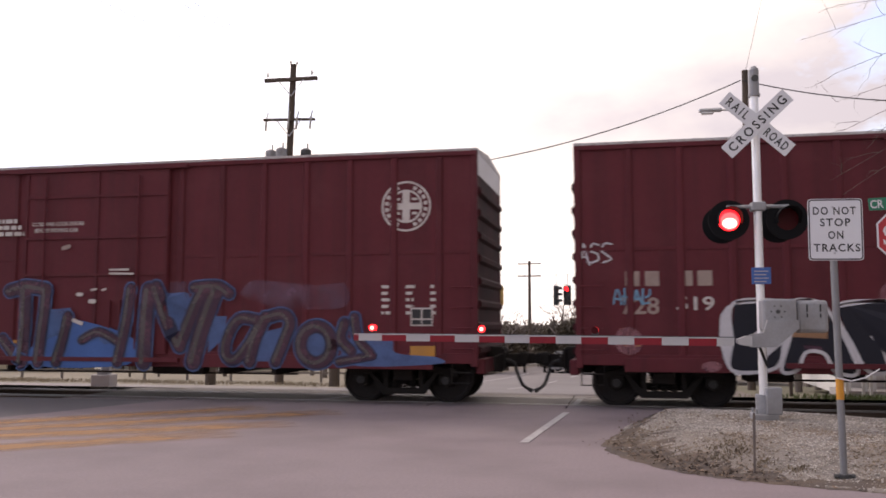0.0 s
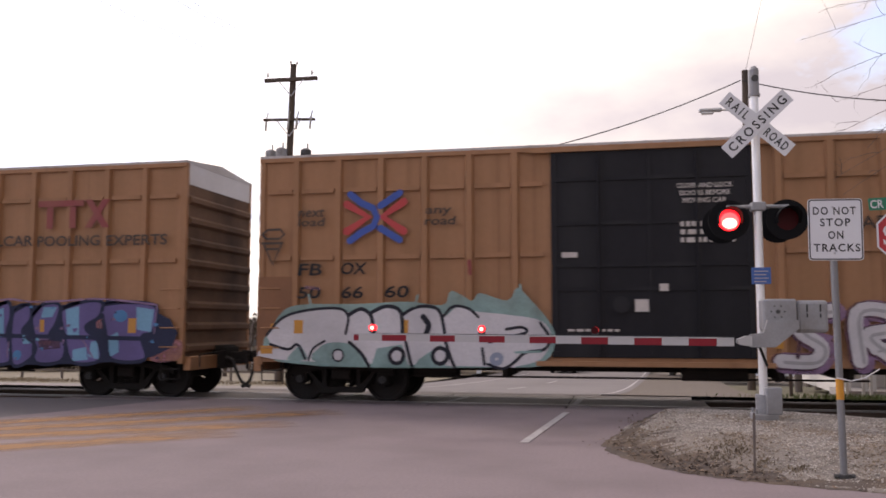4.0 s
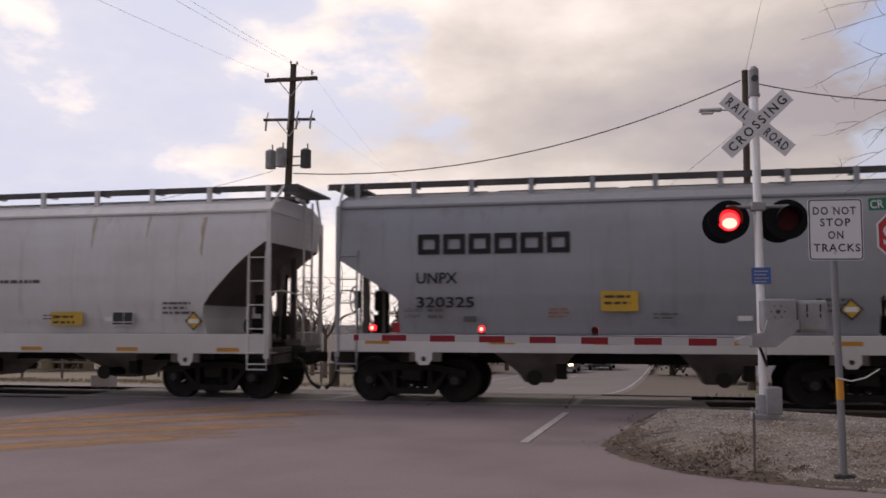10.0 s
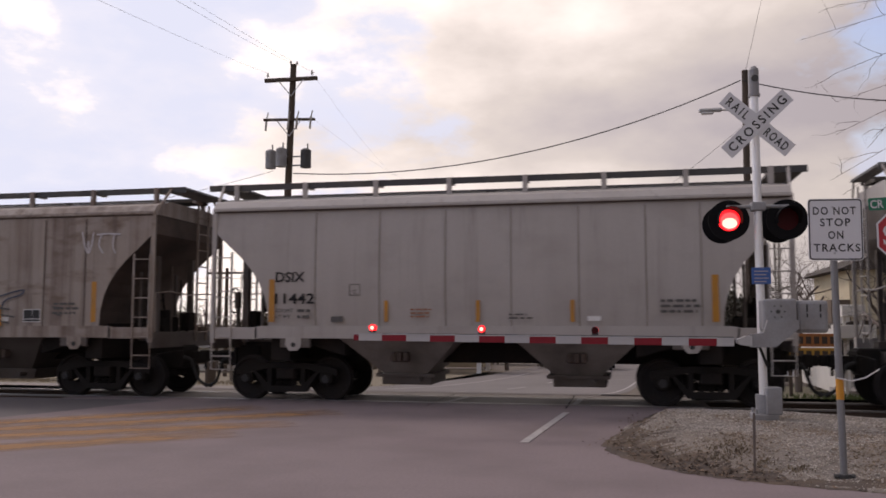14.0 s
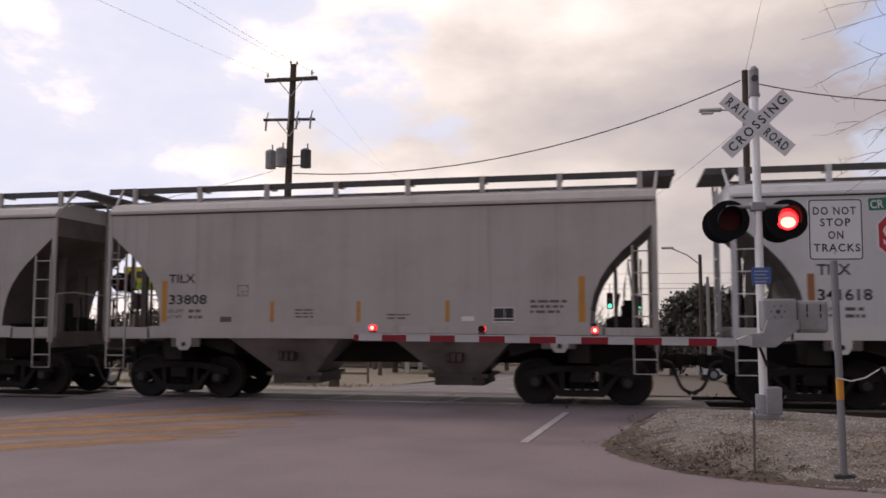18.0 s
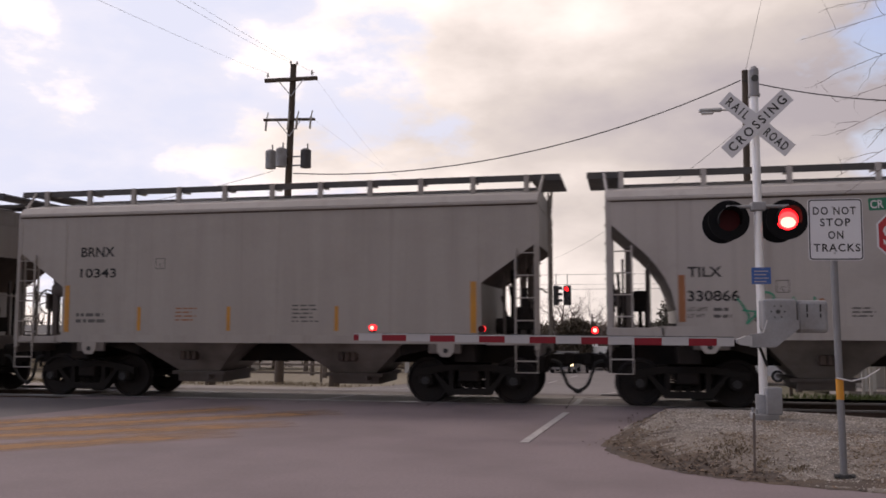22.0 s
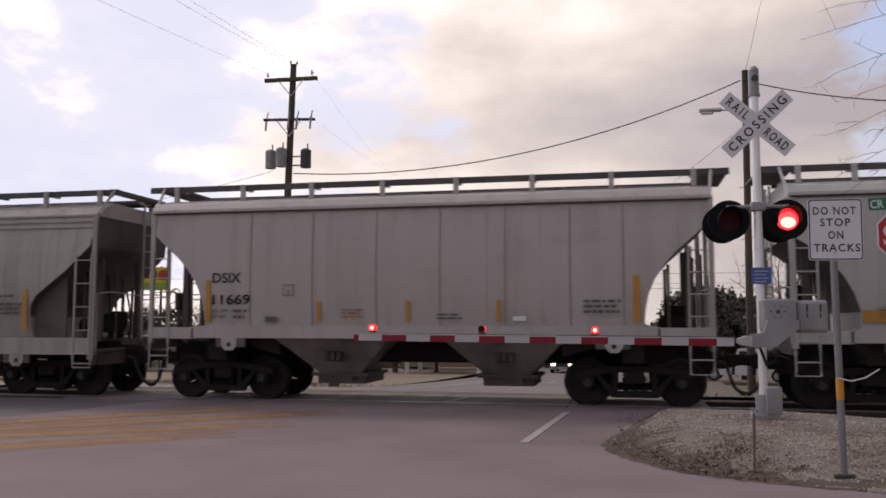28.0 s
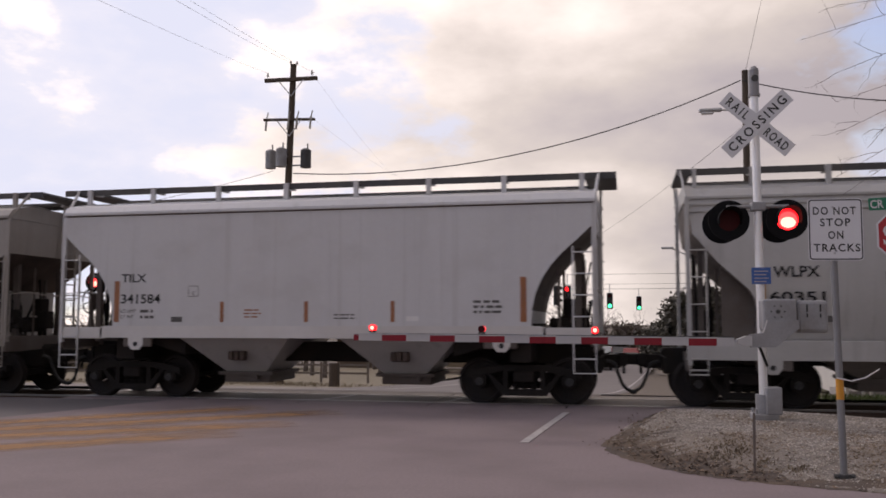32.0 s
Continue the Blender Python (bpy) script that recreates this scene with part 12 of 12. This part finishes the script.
# ---- buildings ----
def station():
    g = height(-11, 60)
    b = thing("service_station", pose(-12.7, 62.0, g), "service station with a red canopy and white columns", "building")
    bm = bmesh.new()
    box(bm, -3.4, 3.4, -3.0, 3.0, 0.9 - g - 0.35, 1.75 - g - 0.1, 0.03)
    part("canopy", bm, CANOPY_RED, b, "red canopy fascia")
    bm = bmesh.new()
    for k in range(4):
        patch(bm, -0.9 + 0.5 * k, -0.9 + 0.5 * k + 0.35, 1.15 - g - 0.1, 1.45 - g - 0.1, -3.02, 0.01)
    part("name_bar", bm, WHITE, b, "white name bars")
    for x in (-2.6, 2.6):
        for y in (-2.0, 2.0):
            bm = bmesh.new()
            box(bm, x - 0.15, x + 0.15, y - 0.15, y + 0.15, 0, 0.9 - g - 0.3)
            part("column", bm, WHITE, b)
    bm = bmesh.new()
    box(bm, -5.5, 1.6, 6, 11, 0, 3.0)
    part("shop_wall", bm, WALL_CREAM, b)
    bm = bmesh.new()
    box(bm, -5.8, 1.9, 5.7, 11.3, 3.0, 3.5)
    part("shop_roof", bm, CANOPY_RED, b)
    for x in (-5.0, -2.7, -0.4):
        bm = bmesh.new()
        box(bm, x, x + 1.8, 5.95, 6.0, 0.8, 2.4)
        part("window", bm, GLASS_DARK, b)


station()


def porch_house():
    g = height(9, 31)
    b = thing("porch_house", pose(7.0, 30.6, g), "cream and brown house with white porch columns beyond the track", "building")
    bm = bmesh.new()
    box(bm, 0.15, 7.6, 1.6, 7.6, 0, 2.30)
    part("porch_wall", bm, WALL_WHITE, b, "white clapboard wall inside the porch")
    bm = bmesh.new()
    box(bm, 0.74, 7.6, 1.9, 7.6, 2.30, 4.3)
    part("upper_wall", bm, WALL_YELLOW, b, "pale yellow upper wall")
    bm = bmesh.new()
    box(bm, 0.10, 0.735, 1.8, 5.0, 2.30, 3.25)
    part("side_wall", bm, WALL_BROWN, b, "brown clapboard side wall")
    bm = bmesh.new()
    prism(bm, [(-0.2, 2.36), (0.45, 2.52), (7.9, 2.52), (7.9, 2.24), (-0.2, 2.24)], -0.4, 1.9)
    part("porch_roof", bm, ROOF_BROWN, b, "brown shingle porch roof")
    bm = bmesh.new()
    box(bm, -0.05, 0.55, -0.3, -0.14, 1.95, 2.235, 0.01)
    box(bm, 0.55, 7.6, -0.28, -0.16, 2.05, 2.235, 0.01)
    parts("porch_beam", bm, WALL_YELLOW, b, "cream beam over the porch columns")
    bm = bmesh.new()
    prism(bm, [(0.3, 4.3), (8.0, 4.3), (4.2, 6.0)], 1.5, 8.0)
    part("roof", bm, ROOF_BROWN, b, "dark brown shingle gable roof")
    bm = bmesh.new()
    box(bm, -0.1, 7.6, -0.3, 1.6, 0, 0.22)
    part("porch_floor", bm, CONCRETE, b)
    for x in (0.02, 0.52, 0.78, 2.1, 3.4, 4.7, 6.2):
        bm = bmesh.new()
        box(bm, x, x + 0.14, -0.29, -0.15, 0.22, 2.05 if x > 0.5 else 1.95, 0.01)
        part("porch_column", bm, WHITE, b)
    for x in (0.28, 2.6, 4.7):
        bm = bmesh.new()
        box(bm, x, x + 0.5, 1.57, 1.61, 0.75, 1.85)
        w = part("window", bm, GLASS_DARK, b)
        bm = bmesh.new()
        for a0, a1, z0, z1 in ((x - 0.06, x, 0.68, 1.92), (x + 0.5, x + 0.56, 0.68, 1.92), (x, x + 0.5, 0.68, 0.75), (x, x + 0.5, 1.85, 1.92), (x, x + 0.5, 1.28, 1.32)):
            box(bm, a0, a1, 1.54, 1.61, z0, z1)
        part("window_frame", bm, WHITE, w)
    bm = bmesh.new()
    box(bm, 0.02, 0.32, 0.2, 0.5, 2.38, 2.72, 0.02)
    part("roof_vent", bm, WHITE, b, "white box on the porch roof")


porch_house()


def shop_sign():
    x, y = 5.86, 29.4
    g = height(x, y)
    s = thing("shop_sign", pose(x, y, g), "orange and yellow signboard on two dark posts beyond the track", "sign")
    for q in (-0.7, 0.7):
        bm = bmesh.new()
        box(bm, q - 0.05, q + 0.05, 0.0, 0.1, -0.1, 1.25 - g)
        part("post", bm, WOOD, s)
    for z0, z1, m, lab in ((0.86, 1.27, SIGN_ORANGE, "orange upper board"), (0.48, 0.82, SIGN_AMBER, "yellow lower board")):
        bm = bmesh.new()
        box(bm, -0.8, 0.8, -0.06, 0.0, z0 - g, z1 - g, 0.01)
        board = part("board", bm, m, s, lab)
        bm = bmesh.new()
        for k in range(6):
            patch(bm, -0.7 + 0.24 * k, -0.7 + 0.24 * k + 0.16, z0 + 0.09 - g, z1 - 0.09 - g, -0.065)
        parts("lettering_bar", bm, FADE_BROWN, board)


shop_sign()
for x0, x1, z0, z1, label in ((7.43, 8.14, 1.80, 2.20, "white box unit on the porch roof"), (7.2, 8.45, 1.1, 1.55, "cream box unit beside the porch")):
    g = height(0, 29.9)
    bm = bmesh.new()
    box(bm, x0 - 0.55, x1 - 0.55, 29.9, 30.5, z0, z1, 0.03)
    for k in (0.15, 0.85):
        xx = x0 - 0.55 + (x1 - x0) * k
        box(bm, xx - 0.04, xx + 0.04, 30.1, 30.2, g - 0.1, z0)
    solid("utility_box", bm, WALL_WHITE, label, "utility box", "utility boxes")


def low_shed(x, y, w, d, h, wall, roof, label):
    g = height(x, y)
    b = thing("low_building", pose(x, y, g), label, "building", "low buildings")
    bm = bmesh.new()
    box(bm, 0, w, 0, d, -0.2, h)
    part("wall", bm, wall, b)
    bm = bmesh.new()
    prism(bm, [(-0.3, h), (d + 0.3, h), (d / 2, h + d * 0.16)], -0.3, w + 0.3, "x")
    part("roof", bm, roof, b)
    for k in range(int(w / 2.6)):
        bm = bmesh.new()
        box(bm, 0.8 + 2.6 * k, 2.0 + 2.6 * k, -0.03, 0.01, h * 0.35, h * 0.8)
        part("window", bm, GLASS_DARK, b)


low_shed(-36, 57, 8, 6, 1.7, WALL_WHITE, ROOF_GREY, "long low white building behind the field")
low_shed(-24, 70, 7, 6, 2.4, WALL_BROWN, ROOF_GREY, "brown low building behind the trees")
low_shed(-46, 52, 7, 6, 2.2, WALL_CREAM, ROOF_GREY, "cream low building behind the field")
low_shed(16, 38, 9, 7, 2.6, WALL_WHITE, ROOF_GREY, "white low building behind the trees")


def billboard():
    x, y = -27.2, 45.3
    g = height(x, y)
    b = thing("billboard", pose(x, y, g, 0, 0, 22), "yellow and green roadside billboard on two posts", "billboard")
    for s in (-0.8, 0.8):
        bm = bmesh.new()
        box(bm, s - 0.06, s + 0.06, -0.06, 0.06, 0, 4.9 - g)
        part("post", bm, WOOD, b)
    bm = bmesh.new()
    box(bm, -1.3, 1.3, -0.12, -0.06, 3.5 - g, 4.85 - g)
    p = part("board", bm, BILL_YELLOW, b)
    bm = bmesh.new()
    patch(bm, -1.28, 1.28, 3.52 - g, 3.95 - g, -0.13)
    part("lower_panel", bm, BILL_GREEN, p)
    bm = bmesh.new()
    for k in range(4):
        patch(bm, -1.0 + 0.42 * k, -1.0 + 0.42 * k + 0.3, 4.2 - g, 4.6 - g, -0.128)
    part("lettering_bar", bm, DARK_GREY, p)
    bm = bmesh.new()
    prism(bm, [(0.9 + 0.3 * math.cos(k * math.tau / 14), 4.4 - g + 0.3 * math.sin(k * math.tau / 14)) for k in range(14)], -0.135, -0.128)
    part("round_mark", bm, P_RED, p)


billboard()


def board_fence():
    f = thing("board_fence", pose(-31.5, 40.5, height(0, 40.5)), "low pale rail fence along the field", "fence")
    for i in range(9):
        bm = bmesh.new()
        box(bm, i * 2.4 - 0.05, i * 2.4 + 0.05, -0.05, 0.05, 0, 1.0)
        part("post", bm, FENCE_WOOD, f)
    for i in range(8):
        for z in (0.45, 0.85):
            bm = bmesh.new()
            box(bm, i * 2.4 + 0.05, i * 2.4 + 2.35, -0.02, 0.02, z - 0.05, z + 0.05)
            part("rail", bm, FENCE_WOOD, f)


board_fence()
for x, y in ((-11.6, 33.5), (-16.8, 33.0)):
    bm = bmesh.new()
    rod(bm, (0, 0, -0.1), (0, 0, 0.95), 0.22, 14)
    solid("wooden_stump_post", bm, WOOD, "thick weathered wooden bollard in the grass", "bollard", "wooden bollards", at=pose(x, y, height(x, y)))


# ---- movement ----
def rolled(t):
    """How far the train has gone after t seconds."""
    s = 0.0
    for (a, va), (b, vb) in zip(SPEEDS, SPEEDS[1:]):
        if t <= a:
            break
        e = min(t, b)
        ve = va + (vb - va) * (e - a) / (b - a)
        s += (va + ve) / 2 * (e - a)
    return s


def motions():
    times = [i * 32 / 64 for i in range(65)]
    for car, u in CARS:
        walk(car, [(t, pose(u - rolled(t), TRACK, 0)) for t in times])
    # wheels roll without slipping: forward is towards -x
    steps = [i / 15 for i in range(481)]
    turns = [rolled(t) / 0.457 for t in steps]
    first = {}
    for w, x in ROLLING:
        if x not in first:
            walk(w, [(t, Matrix.Translation((x, 0, 0.457)) @ Matrix.Rotation(-a, 4, "Y")) for t, a in zip(steps, turns)])
            first[x] = w
        else:
            w.rotation_mode = "QUATERNION"
            w.animation_data_create()
            w.animation_data.action = first[x].animation_data.action
            w.animation_data.action_slot = first[x].animation_data.action_slot
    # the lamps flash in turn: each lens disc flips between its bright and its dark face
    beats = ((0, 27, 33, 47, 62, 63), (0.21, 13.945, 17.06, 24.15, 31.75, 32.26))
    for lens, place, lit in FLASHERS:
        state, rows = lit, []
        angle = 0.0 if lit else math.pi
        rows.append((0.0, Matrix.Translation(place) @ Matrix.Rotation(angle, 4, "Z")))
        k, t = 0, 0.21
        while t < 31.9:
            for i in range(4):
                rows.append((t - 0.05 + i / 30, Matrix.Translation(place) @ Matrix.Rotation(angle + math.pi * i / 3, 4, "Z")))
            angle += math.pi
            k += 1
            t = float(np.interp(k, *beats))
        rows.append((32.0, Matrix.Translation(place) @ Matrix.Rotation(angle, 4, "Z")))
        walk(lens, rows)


motions()
